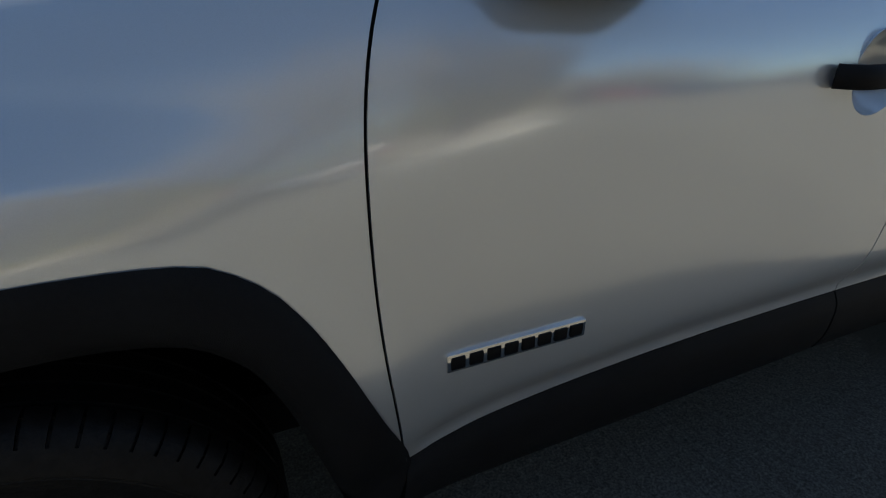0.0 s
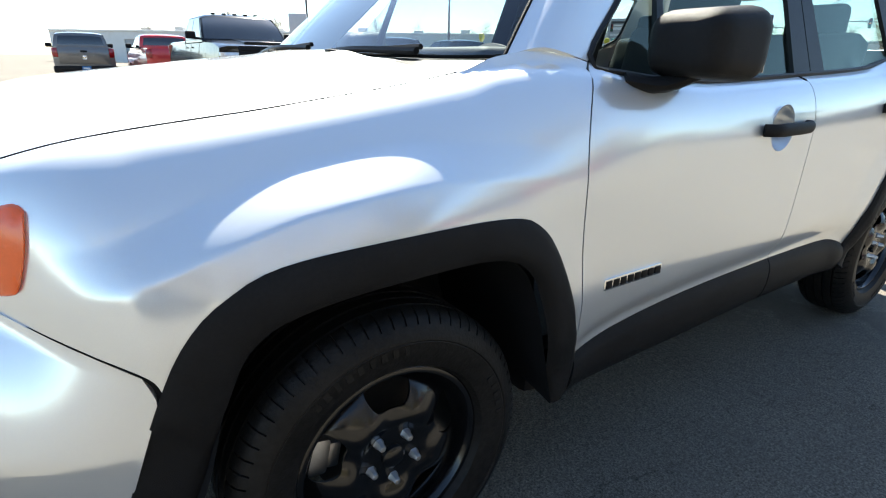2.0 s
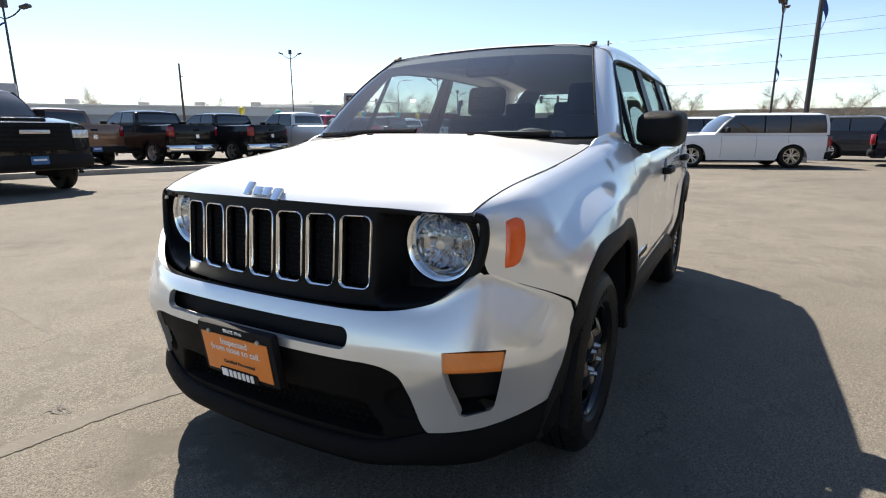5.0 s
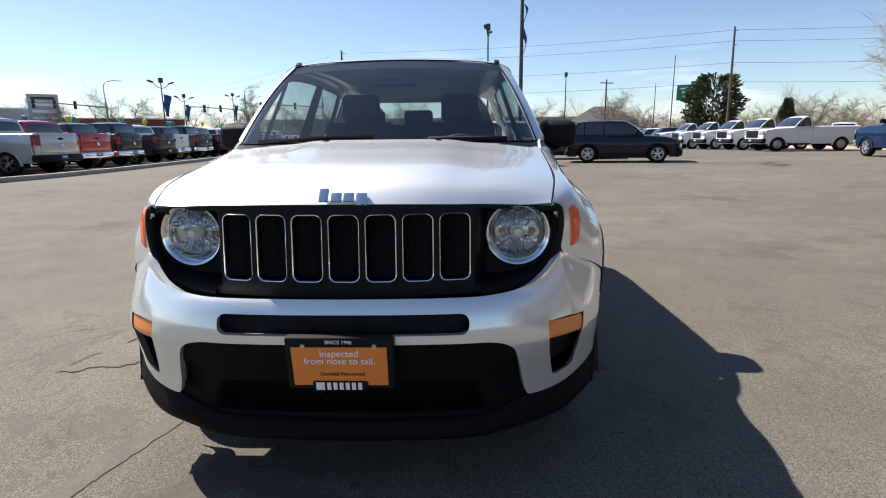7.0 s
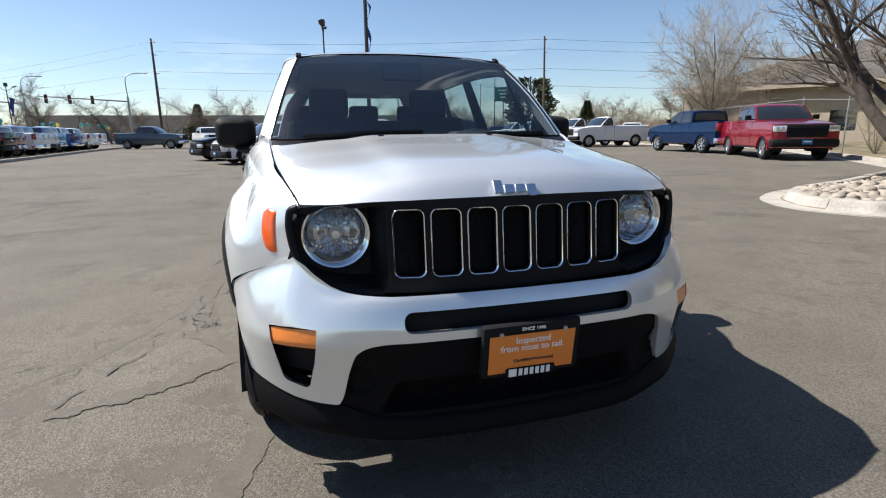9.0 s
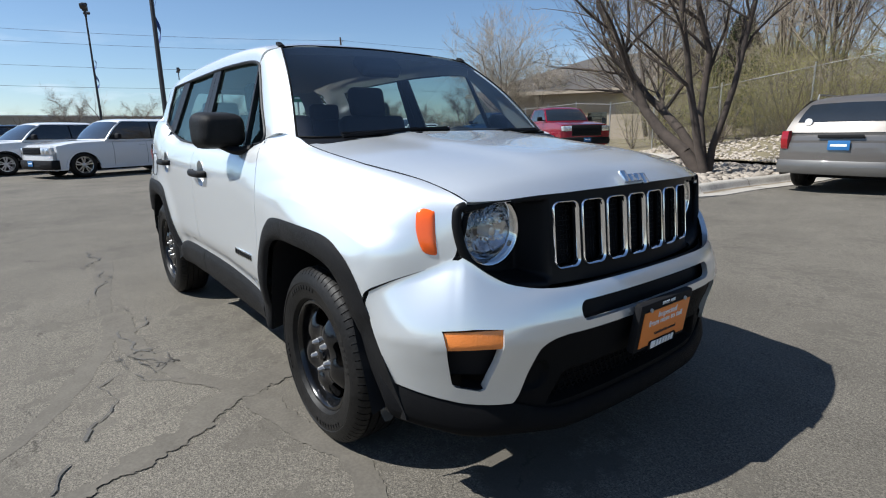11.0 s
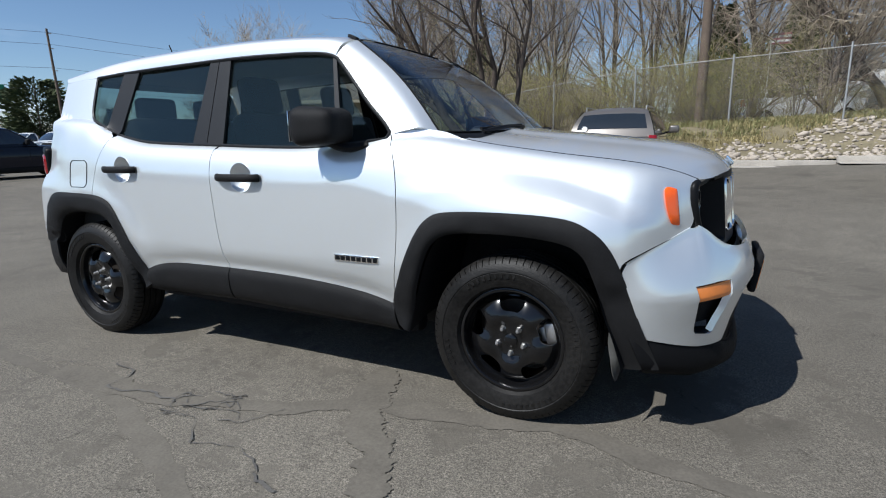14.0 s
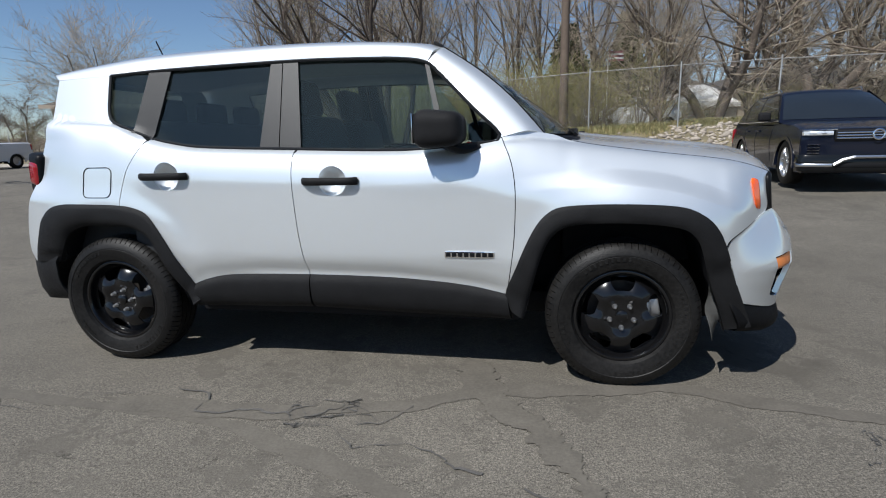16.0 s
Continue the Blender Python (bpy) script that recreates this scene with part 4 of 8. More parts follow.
b_mid = edge_fn(0, 0.699, 0.41, 0.700, 0.50, 0.705, 0.60, 0.724, 0.66, 0.752, 0.72, 0.795, 0.74, 0.805, 0.884, 0.70)
seam_u, seam_z, seam_d = meet_fender()
for _ in range(30):
    seam_d = [seam_d[0]] + [0.25 * a + 0.5 * b + 0.25 * c for a, b, c in zip(seam_d, seam_d[1:], seam_d[2:])] + [seam_d[-1]]
b_low = edge_fn(0, 0.568, 0.42, 0.567, 0.480, 0.559, 0.522, 0.535, 0.550, 0.470, 0.580, 0.372, 0.597, 0.352, 0.68, 0.355, 0.80, 0.374, 0.884, 0.41)
us = np.unique(np.r_[np.linspace(0, u_of(0.5), 26), np.linspace(u_of(0.5), u_of(0.62), 30), np.linspace(u_of(0.62), 1, 34)])
allu = np.r_[-us[:0:-1], us]
vv = np.linspace(0, 1, 26)
g = np.array([[nose(tail_u(u, z), z, 1 if u >= 0 else -1) for u in allu for z in [float(b_low(np.array(abs(u)))) * (1 - v) + float(b_top(np.array(abs(u)))) * v]] for v in vv])
bumper = part("front_bumper", sheet(g, (1, 0, 0)), SILVER, car, "", 40, 0.02)
cutters = []
c = new("cutter", bpy.data.meshes.new("cutter"))
bm = prism(round_rect(0.765, 0.062, 0.026, 0, 0.626, 6), "x", 1.95, 2.3)
bm.to_mesh(c.data)
bm.free()
cutters.append(c)
pocket = [(0.630, 0.606), (0.700, 0.609), (0.766, 0.601), (0.764, 0.560), (0.752, 0.50), (0.735, 0.428), (0.726, 0.416), (0.668, 0.402), (0.657, 0.410), (0.640, 0.50)]
for s in (1, -1):
    c = new("cutter", bpy.data.meshes.new("cutter"))
    bm = prism([(s * a, b) for a, b in pocket], "x", 1.70, 2.2)
    bm.to_mesh(c.data)
    bm.free()
    cutters.append(c)
cut(bumper, cutters)
# dark backing, turn signals in the pockets
back = np.array([[nose(u, z, 1 if u >= 0 else -1, -0.045) for u in np.linspace(-0.985, 0.985, 70)] for z in np.linspace(0.44, 0.69, 10)])
part("bumper_core", sheet(back, (1, 0, 0)), BLACK, car)
for s in (1, -1):
    g = np.array([[nose(u, z - 0.008 * k * k, s, -0.006 + 0.0015 * (j % 2)) for j, (k, u) in enumerate(zip(np.linspace(0, 1, 41), np.linspace(u_of(0.632), u_of(0.770), 41)))] for z in np.linspace(0.548, 0.603, 7)])
    part("turn_signal", sheet(g, (1, s, 0)), AMBER, car, "amber turn signal lens", 40, 0.03)
    g = np.array([[nose(u, z, s, -0.032) for u in np.linspace(u_of(0.60), u_of(0.80), 14)] for z in np.linspace(0.39, 0.57, 8)])
    g = np.array([[nose(u_of(0.742 - 0.092 * w - 0.006 * v), 0.418 - 0.016 * w + 0.013 * v, s, -0.006 - 0.026 * v) for w in np.linspace(0, 1, 12)] for v in np.linspace(0, 1, 5)])
    part("pocket_floor", sheet(g, (1, s, 0.6)), SILVER, bumper, "", 40)
    part("fog_lamp_blank", sheet(g, (1, s, 0)), GLOSSBLK, car, "black plastic blank", 40, 0.01)
for k in range(5):
    part("intake_rib", box(0.02, 0.012, 0.06, (2.075, -0.32 + k * 0.16, 0.626), 0.003), BLACK, car)
# lower dark fascia with a hollow for the lower grille, and the lip under it
def fascia_in(y, z):
    """How far the fascia is drawn in: the grille's hollow and a round dimple on either side."""
    a = ease((0.455 - 0.5 * (z - 0.33) - abs(y)) / 0.03) * ease((0.425 - z) / 0.018) * ease((z - 0.312) / 0.014)
    r = math.hypot(abs(y) - 0.515, z - 0.432)
    return 0.014 + 0.055 * a + 0.016 * ease((0.052 - r) / 0.010)


lowu = np.linspace(0, u_of(0.604), 90)
lowu = np.r_[-lowu[:0:-1], lowu]
g = []
for v in np.linspace(0, 1, 44):
    row = []
    for u in lowu:
        z = 0.27 * (1 - v) + (float(b_low(np.array(abs(u)))) + 0.012) * v
        row.append(nose(u, z, 1 if u >= 0 else -1, -fascia_in(nose(u, z, 1)[1], z)))
    g.append(row)
part("lower_fascia", sheet(np.array(g), (1, 0, 0)), LIPBLK, car, "black lower bumper fascia", 50, 0.01)
net = bmesh.new()
for r in range(5):
    for k in range(-16, 17):
        yy, zz = (k + 0.5 * (r % 2)) * 0.0265, 0.322 + r * 0.0230
        if abs(yy) < 0.43 - 0.5 * (zz - 0.33):
            u = u_of(abs(yy))
            tube([(nose(u, zz, 1, -0.052)[0], yy + 0.0150 * math.sin(a), zz + 0.0150 * math.cos(a)) for a in np.linspace(0, math.tau, 6, endpoint=False)], 0.0026, 4, net, closed=True)
tagged(part("lower_mesh", net, LIPBLK, car, "black honeycomb lower grille", 30), kind="stuff")
lip_top = edge_fn(0, 0.292, 0.40, 0.296, 0.53, 0.325, 0.60, 0.350, 0.70, 0.356, 0.80, 0.376, 0.884, 0.42)
lip_low = edge_fn(0, 0.205, 0.40, 0.208, 0.60, 0.222, 0.72, 0.225, 0.82, 0.245, 0.884, 0.265)
uu = np.linspace(-1, 1, 121)
lo_off = (-0.10, -0.055, -0.012, 0.014, 0.018, 0.012, 0.004, -0.006, -0.02)
g = np.array([[nose(tail_u(u, z, 0.055), z, 1 if u >= 0 else -1, o) for u in uu for z in [float(lip_low(np.array(abs(u)))) * (1 - v) + float(lip_top(np.array(abs(u)))) * v]] for v, o in zip((0.0, 0.0, 0.08, 0.25, 0.45, 0.65, 0.85, 1.0, 1.0), lo_off)])
part("front_lip", sheet(g, (1, 0, 0)), LIPBLK, car, "grained black plastic front lip", 60, 0.01)

def fluted_bowl():
    """A shallow lamp bowl with upright flutes in three tiers."""
    R = random.Random(5)
    bm = lathe([(0.080, -0.018), (0.077, -0.024), (0.072, -0.030), (0.066, -0.036), (0.058, -0.042), (0.050, -0.047), (0.042, -0.051), (0.033, -0.055), (0.024, -0.058), (0.012, -0.060), (0.0, -0.060)], 84, axis="x")
    amp = [R.uniform(0.3, 1.0) for _ in range(40)]
    for v in bm.verts:
        r = math.hypot(v.co.y, v.co.z)
        tier = int((v.co.z + 0.08) / 0.056)
        f = (v.co.y + 0.1) / 0.0105 + 0.37 * tier
        v.co.x += 0.0048 * amp[int(f) + 9 * tier] * math.sin(f * math.tau) * min(1, (0.080 - r) / 0.012)
    return bm


FLUTED = shader("silvered_reflector", (0.52, 0.53, 0.55), 0.16, 1.0, 0, 0.35, 60)

# grille panel with seven slots and two round lamps
def grille_x(y, z):
    return 2.038 - 0.135 * (abs(y) / 0.672) ** 2.3 + (0.95 - z) * 0.10


def bay(y, z):
    """Depth of the hollow round a lamp, inside the panel's rim."""
    y = abs(y)
    side = np.interp(z, [0.70, 0.74, 0.78, 0.83, 0.88, 0.96], [0.56, 0.633, 0.668, 0.685, 0.692, 0.692])
    d = min(side - y, (float(g_top(np.array(y))) - z), (z - float(g_low(np.array(y)))) * 0.9)
    return (grille_x(y, z) - 1.892) * ease((y - 0.399) / 0.046) * ease((d - 0.012) / 0.018)


g_top = smooth_fn(0, 0.975, 0.4, 0.970, 0.60, 0.957, 0.692, 0.944)
g_low = smooth_fn(0, 0.690, 0.40, 0.692, 0.50, 0.697, 0.58, 0.712, 0.630, 0.740, 0.665, 0.782, 0.684, 0.83, 0.692, 0.88)
ys = np.linspace(-0.40, 0.40, 47)
g = np.array([[(grille_x(y, z) - bay(y, z), y, z) for y in ys for z in [float(g_low(np.array(abs(y)))) * (1 - v) + float(g_top(np.array(abs(y)))) * v]] for v in np.linspace(0, 1, 46)])
grille = part("grille_panel", sheet(g, (1, 0, 0)), GLOSSBLK, car, "satin black grille panel", 40, 0.018)
cutters = []
for k in range(7):
    y0 = (k - 3) * 0.1135
    c = new("cutter", bpy.data.meshes.new("cutter"))
    bm = prism(round_rect(0.088, 0.200, 0.022, y0, 0.842, 5), "x", 1.8, 2.3)
    bm.to_mesh(c.data)
    bm.free()
    cutters.append(c)
cut(grille, cutters)
for s in (1, -1):
    ys = np.linspace(0.3995, 0.692, 80)
    gb = np.array([[(grille_x(y, z) - bay(y, z), s * y, z) for y in ys for z in [float(g_low(np.array(y))) * (1 - v) + float(g_top(np.array(y))) * v]] for v in np.linspace(0, 1, 60)])
    bm = sheet(gb, (1, 0, 0))
    bmesh.ops.delete(bm, geom=[q for q in bm.verts if math.hypot(q.co.y - s * 0.547, q.co.z - 0.861) < 0.095], context="VERTS")
    part("headlamp_bay", bm, GLOSSBLK, grille, "satin black hollow round the headlamp", 50)
    rim_line = [(grille_x(y, z) - 0.004, s * y, z) for y, z in [(y - 0.010 * ease((y - 0.6) / 0.08), float(g_low(np.array(y)))) for y in np.linspace(0.42, 0.692, 40)] + [(0.682, 0.91), (0.676, 0.940), (0.655, 0.950)]]
    part("bay_rim", tube(spline(rim_line, 70), 0.015, 10), GLOSSBLK, grille)
honey = bmesh.new()
for k in range(7):
    y0 = (k - 3) * 0.1135
    ring = [(grille_x(y, z) + 0.004, y, z) for y, z in round_rect(0.098, 0.212, 0.026, y0, 0.842, 6)]
    bm = bmesh.new()
    R = []
    for dw, dx in ((0.0, -0.010), (0.0, 0.004), (-0.002, 0.007), (-0.005, 0.005), (-0.007, -0.010)):
        R.append([bm.verts.new((grille_x(y, z) + dx, y, z)) for y, z in round_rect(0.099 + 2 * dw, 0.211 + 2 * dw, 0.024 + dw, y0, 0.842, 6)])
    for a, b in zip(R, R[1:]):
        for j in range(len(a)):
            bm.faces.new((a[j], a[(j + 1) % len(a)], b[(j + 1) % len(a)], b[j]))
    bmesh.ops.recalc_face_normals(bm, faces=bm.faces)
    part("grille_slot_ring", bm, CHROME, grille, "chrome slot surround", 50)
    ins = part("grille_insert", box(0.006, 0.082, 0.196, (grille_x(y0, 0.842) - 0.030, y0, 0.842), 0.0, rot=pose(0, 0, 0, 0, -5.7, 0)), LIPBLK, grille)
    for r in range(13):
        for q in range(3):
            o = 0.013 if r % 2 else 0.0
            yy, zz = y0 - 0.026 + q * 0.026 + o - 0.006, 0.752 + r * 0.0152
            if abs(yy - y0) < 0.040:
                xx = grille_x(yy, zz) - 0.026
                tube([(xx, yy + 0.0085 * math.cos(a), zz + 0.0085 * math.sin(a)) for a in np.linspace(0, math.tau, 6, endpoint=False)], 0.0016, 4, honey, closed=True)
tagged(part("grille_honeycomb", honey, GLOSSBLK, grille, "black honeycomb mesh behind the slots", 30), kind="stuff")
for s in (1, -1):
    cx, cy, cz = 1.903, s * 0.547, 0.861
    tilt = pose(cx, cy, cz, 0, 0, s * 4) @ Matrix.Diagonal((1, 1.06, 1.06, 1))
    lamp = part("headlamp", lathe([(0.099, -0.04), (0.1005, -0.004), (0.099, 0.000), (0.096, -0.001), (0.0815, -0.016), (0.079, -0.019), (0.078, -0.03)], 56, axis="x"), CHROME, car, "round headlamp with chrome bezel", 50, at=tilt)
    part("reflector", fluted_bowl(), FLUTED, lamp, "fluted silvered reflector", 20)
    for a in (-0.55, -2.6):
        part("bezel_tab", box(0.004, 0.024, 0.016, (0, 0, 0), 0.003, rot=pose(-0.008, 0.089 * math.cos(a), 0.089 * math.sin(a), math.degrees(a))), STEEL, lamp)
    part("bulb_shield", lathe([(0.0, 0.0), (0.012, -0.002), (0.018, -0.012), (0.019, -0.05)], 24, axis="x"), ALLOY, lamp)
    part("lamp_lens", lathe([(0.0, 0.020), (0.03, 0.0185), (0.06, 0.012), (0.082, 0.002), (0.094, -0.006)], 48, axis="x"), LENS, lamp, "clear lens", 60)
    part("lamp_back", lathe([(0.0, -0.075), (0.11, -0.075), (0.112, -0.01)], 32, axis="x"), BLACK, lamp)

# licence-style promotional plate with its holder
px = 2.172
tilt = pose(px, 0, 0.521, 0, 8, 0)
hold = part("plate_holder", box(0.030, 0.322, 0.176, (-0.010, 0, 0), 0.012), BLACK, car, "black plate frame", 40, at=tilt)
part("plate_print", box(0.003, 0.282, 0.128, (0.007, 0, -0.006), 0.001), PLATEORANGE, hold, "orange printed plate insert")
for s in (1, -1):
    part("plate_screw", lathe([(0, 0.012), (0.007, 0.011), (0.008, 0.006)], 14, axis="x", bm=None), STEEL, hold, at=pose(0, s * 0.105, 0.062))
turn = Matrix(((0, 0, 1, 0), (1, 0, 0, 0), (0, 1, 0, 0), (0, 0, 0, 1)))
word("SINCE 1946", 0.016, WHITEPRINT, hold, "plate_line", Matrix.Translation((0.006, 0, 0.068)) @ turn, 0.002, "", "CENTER")
word("Inspected", 0.030, WHITEPRINT, hold, "plate_line", Matrix.Translation((0.0095, 0, 0.028)) @ turn, 0.002, "white printed words", "CENTER")
word("from nose to tail.", 0.030, WHITEPRINT, hold, "plate_line", Matrix.Translation((0.0095, 0, 0.003)) @ turn, 0.002, "white printed words", "CENTER")
word("Certified Pre-owned", 0.016, DARKPRINT, hold, "plate_line", Matrix.Translation((0.0095, 0.006, -0.036)) @ turn, 0.002, "dark printed words", "CENTER")
part("plate_tab", box(0.008, 0.165, 0.034, (0.008, -0.002, -0.072), 0.008), BLACK, hold)
part("dealer_mark", box(0.003, 0.026, 0.026, (0.0135, -0.062, -0.070), 0.001), WHITEPRINT, hold, "plain white dealer mark")
for k in range(6):
    part("dealer_mark_bar", box(0.003, 0.012, 0.024, (0.0135, -0.036 + k * 0.0185, -0.070), 0.001), WHITEPRINT, hold, "plain white bar")


# wheels
def tyre_mesh(R=0.340, W=0.215, rim=0.220, blocks=72):
    """Tyre with tread grooves and shoulder blocks; the axle lies along y, outer side towards +y."""
    h = W / 2
    prof = [(rim - 0.006, h - 0.022), (rim + 0.004, h - 0.006), (rim + 0.030, h + 0.001), (rim + 0.060, h + 0.004), (R - 0.058, h + 0.003), (R - 0.055, h + 0.0055), (R - 0.048, h + 0.0045), (R - 0.026, h - 0.008)]
    tread = [(R - 0.012, h - 0.018), (R - 0.003, h - 0.032)]
    ribs = []
    for a, b in ((h - 0.048, h - 0.056), (0.022, 0.014), (-0.014, -0.022), (-h + 0.056, -h + 0.048)):
        ribs += [(R, a), (R - 0.009, a - 0.001), (R - 0.009, b + 0.001), (R, b)]
    full = prof + tread + ribs + [(r, -o) for r, o in tread[::-1]] + [(r, -o) for r, o in prof[::-1]]
    bm = bmesh.new()
    n = blocks * 2
    rings = []
    for k in range(n):
        a = (k + (0.72 if k % 2 else 0)) * math.tau / n
        ring = []
        for i, (r, o) in enumerate(full):
            rr = r
            ring.append(bm.verts.new((rr * math.cos(a), o, rr * math.sin(a))))
        rings.append(ring)
    groove = []
    for k in range(n):
        A, B = rings[k], rings[(k + 1) % n]
        for i in range(len(full) - 1):
            f = bm.faces.new((A[i], A[i + 1], B[i + 1], B[i]))
            if k % 2 and (7 <= i <= 9 or len(full) - 11 <= i <= len(full) - 9):
                groove.append(f)
    bmesh.ops.recalc_face_normals(bm, faces=bm.faces)
    r = bmesh.ops.inset_individual(bm, faces=groove, thickness=0.0003, depth=-0.006)
    return bm


def rim_face(R=0.221):
    """Pressed steel wheel face: dished disc with five rounded windows cut through, flat hub and rolled flange."""
    face = [(0.0, 0.027), (0.026, 0.026), (0.044, 0.025), (0.062, 0.025), (0.072, 0.028), (0.082, 0.033), (0.094, 0.036), (0.108, 0.035), (0.122, 0.031), (0.136, 0.025), (0.150, 0.018), (0.162, 0.011), (0.172, 0.004), (0.180, -0.004), (0.186, -0.008), (0.190, -0.002), (0.192, 0.014), (0.195, 0.028), (0.201, 0.036), (0.210, 0.037), (0.217, 0.033), (R, 0.024)]
    prof = face + [(r, o - 0.006) for r, o in face[::-1]]
    bm = lathe(prof, 120)
    for q in bm.verts:
        r, a = math.hypot(q.co.x, q.co.z), math.atan2(q.co.z, q.co.x)
        w = ease((r - 0.066) / 0.045) * ease((0.184 - r) / 0.02)
        c = 0.5 + 0.5 * math.cos(5 * (a - math.pi / 2))
        q.co.y += w * (0.007 - 0.017 * c ** 1.5)
    bmesh.ops.remove_doubles(bm, verts=bm.verts, dist=1e-5)
    bmesh.ops.recalc_face_normals(bm, faces=bm.faces)
    ob = part("rim", bm, RIMBLK, None, "", 40)
    cutters = []
    for k in range(5):
        o = []
        for x, z in round_rect(0.122, 0.058, 0.025, 0.0, 0.145, 7):
            x *= 0.62 + 0.38 * (z - 0.116) / 0.058
            t = math.tau / 5 * k
            o.append((x * math.cos(t) - z * math.sin(t), x * math.sin(t) + z * math.cos(t)))
        c = new("cutter", bpy.data.meshes.new("cutter"))
        bm = prism(o, "y", -0.1, 0.1)
        bm.to_mesh(c.data)
        bm.free()
        cutters.append(c)
    cut(ob, cutters)
    me = ob.data
    bpy.data.objects.remove(ob)
    return me


RIM = rim_face()


def make_wheel(parent, x, y, z, s, roll=0.0):
    m = pose(x, y, z, 0, 0, 0 if s > 0 else 180) @ pose(0, 0, 0, 0, roll, 0)
    w = part("wheel", tyre_mesh(), RUBBER, parent, "black tyre on a black steel wheel", 30, at=m)
    marks = bmesh.new()
    for a0, count in ((20, 9), (200, 9), (110, 5), (290, 5)):
        for k in range(count):
            box(0.0035, 0.003, 0.018, (0, 0, 0), 0.0, marks, 1, pose(0, 0, 0, 0, a0 + (k - count / 2) * 5.4, 0) @ Matrix.Translation((0, 0.1110, 0.268)) @ pose(0, 0, 0, 3, 0, 0) @ Matrix.Diagonal((3.6 if k % 3 else 2.6, 1, 1, 1)))
    tagged(part("sidewall_relief", marks, RUBBER, w, "raised plain sidewall marks", 0), kind="stuff")
    rim = new("rim", RIM)
    rim.parent, rim.matrix_basis, rim["label"] = w, pose(0, 0.052, 0), "gloss black pressed steel rim"
    part("rim_barrel", lathe([(0.200, 0.06), (0.198, 0.0), (0.190, -0.09), (0.205, -0.10)], 48), RIMBLK, w)
    part("hub_cap", lathe([(0, 0.092), (0.018, 0.091), (0.026, 0.086), (0.028, 0.070)], 24), RIMBLK, w)
    part("brake_disc", lathe([(0.04, -0.005), (0.145, -0.005), (0.145, -0.025), (0.04, -0.025)], 40), DISC, w, "dark iron brake disc")
    cal = box(0.045, 0.060, 0.085, (0.150, 0.010, 0.0), 0.012, seg=2)
    box(0.030, 0.050, 0.060, (0.118, 0.012, 0.0), 0.008, cal)
    part("brake_caliper", cal, STEEL, w, "bare metal brake caliper", 40, at=pose(0, 0, 0, 0, (-12 if s > 0 else -168) - roll, 0))
    for k in range(5):
        a = radians(90 + 36 + 72 * k)
        nut = lathe([(0, 0.101), (0.006, 0.100), (0.0085, 0.096), (0.0095, 0.084), (0.013, 0.078)], 6)
        part("lug_nut", nut, STEEL, w, "bright steel lug nut", 25, at=pose(0.055 * math.cos(a), 0, 0.055 * math.sin(a)))
    return w


for x in (1.285, -1.285):
    for s in (1, -1):
        make_wheel(car, x, s * 0.772, 0.338, s, 0 if x > 0 else 20)

# torn end of the liner hanging ahead of the front wheel, on the right-hand side
lf = spline([(1.640, 0.545), (1.658, 0.45), (1.666, 0.36), (1.684, 0.29), (1.690, 0.225)], 22)
wd = smooth_fn(0, 0.006, 0.3, 0.020, 0.55, 0.034, 0.8, 0.022, 1.0, 0.003)
g = np.array([[(x + 0.006 * math.sin(k * 5.0) + q * float(wd(np.array(k))), -0.815 + 0.03 * q * math.sin(9 * k), z) for q in np.linspace(-0.6, 1, 5)] for k, (x, z) in zip(np.linspace(0, 1, 22), lf)])
part("torn_liner", sheet(g, (0, -1, 0)), shader("dusty_liner_felt", (0.05, 0.05, 0.047), 0.8, 0, 0, 0.3, 20, 0.3, 200), car, "torn dusty grey wheel liner edge", 40, 0.003)

# tail: lamps, gate, bumper, rear window
for s in (1, -1):
    part("tail_lamp_frame", box(0.12, 0.10, 0.215, (-1.728, s * 0.766, 1.012), 0.03, seg=3, rot=pose(0, 0, 0, 0, 9, s * 22)), GLOSSBLK, car)
    part("tail_lamp", box(0.10, 0.08, 0.135, (-1.734, s * 0.783, 1.012), 0.03, seg=3, rot=pose(0, 0, 0, 0, 9, s * 22)), REDLENS, car, "red tail lamp")
prof_t = spline([(-1.80, 1.545), (-1.77, 1.52), (-1.79, 1.40), (-1.83, 1.22), (-1.88, 1.05), (-1.93, 0.85), (-1.95, 0.66)], 30)
half_t = spline([(0.52, 1.545), (0.60, 1.50), (0.66, 1.40), (0.72, 1.22), (0.755, 1.05), (0.775, 0.85), (0.775, 0.66)], 30)
g = np.array([[(px_ + 0.16 * abs(q) ** 3.5, hy * q, pz) for q in np.linspace(-1, 1, 25)] for (px_, pz), (hy, _) in zip(prof_t, half_t)])
gate = part("tailgate", sheet(g[11:], (-1, 0, 0)), SILVER, car, "", 40, 0.012)
part("rear_window", sheet(g[2:11, 3:-3], (-1, 0, 0.2)), SIDEGLASS, gate)
for sl in (slice(0, 4), slice(-4, None)):
    part("tailgate_frame", sheet(g[1:12, sl], (-1, 0, 0.2)), SILVER, gate, "", 40, 0.01)
part("rear_spoiler", sheet(np.array([[(x - 0.02, y, z + dz) for x, y, z in row] for row, dz in ((g[2], 0.0), (g[1], 0.006), (g[0], 0.010), (g[0] + np.array([0.12, 0, 0.03]), 0.0))]), (-0.3, 0, 1)), SILVER, car, "", 50, 0.01)
pl = spline([(-2.05, 0), (-2.04, 0.4), (-1.97, 0.64), (-1.89, 0.760), (-1.79, 0.842), (-1.63, 0.885)], 48)
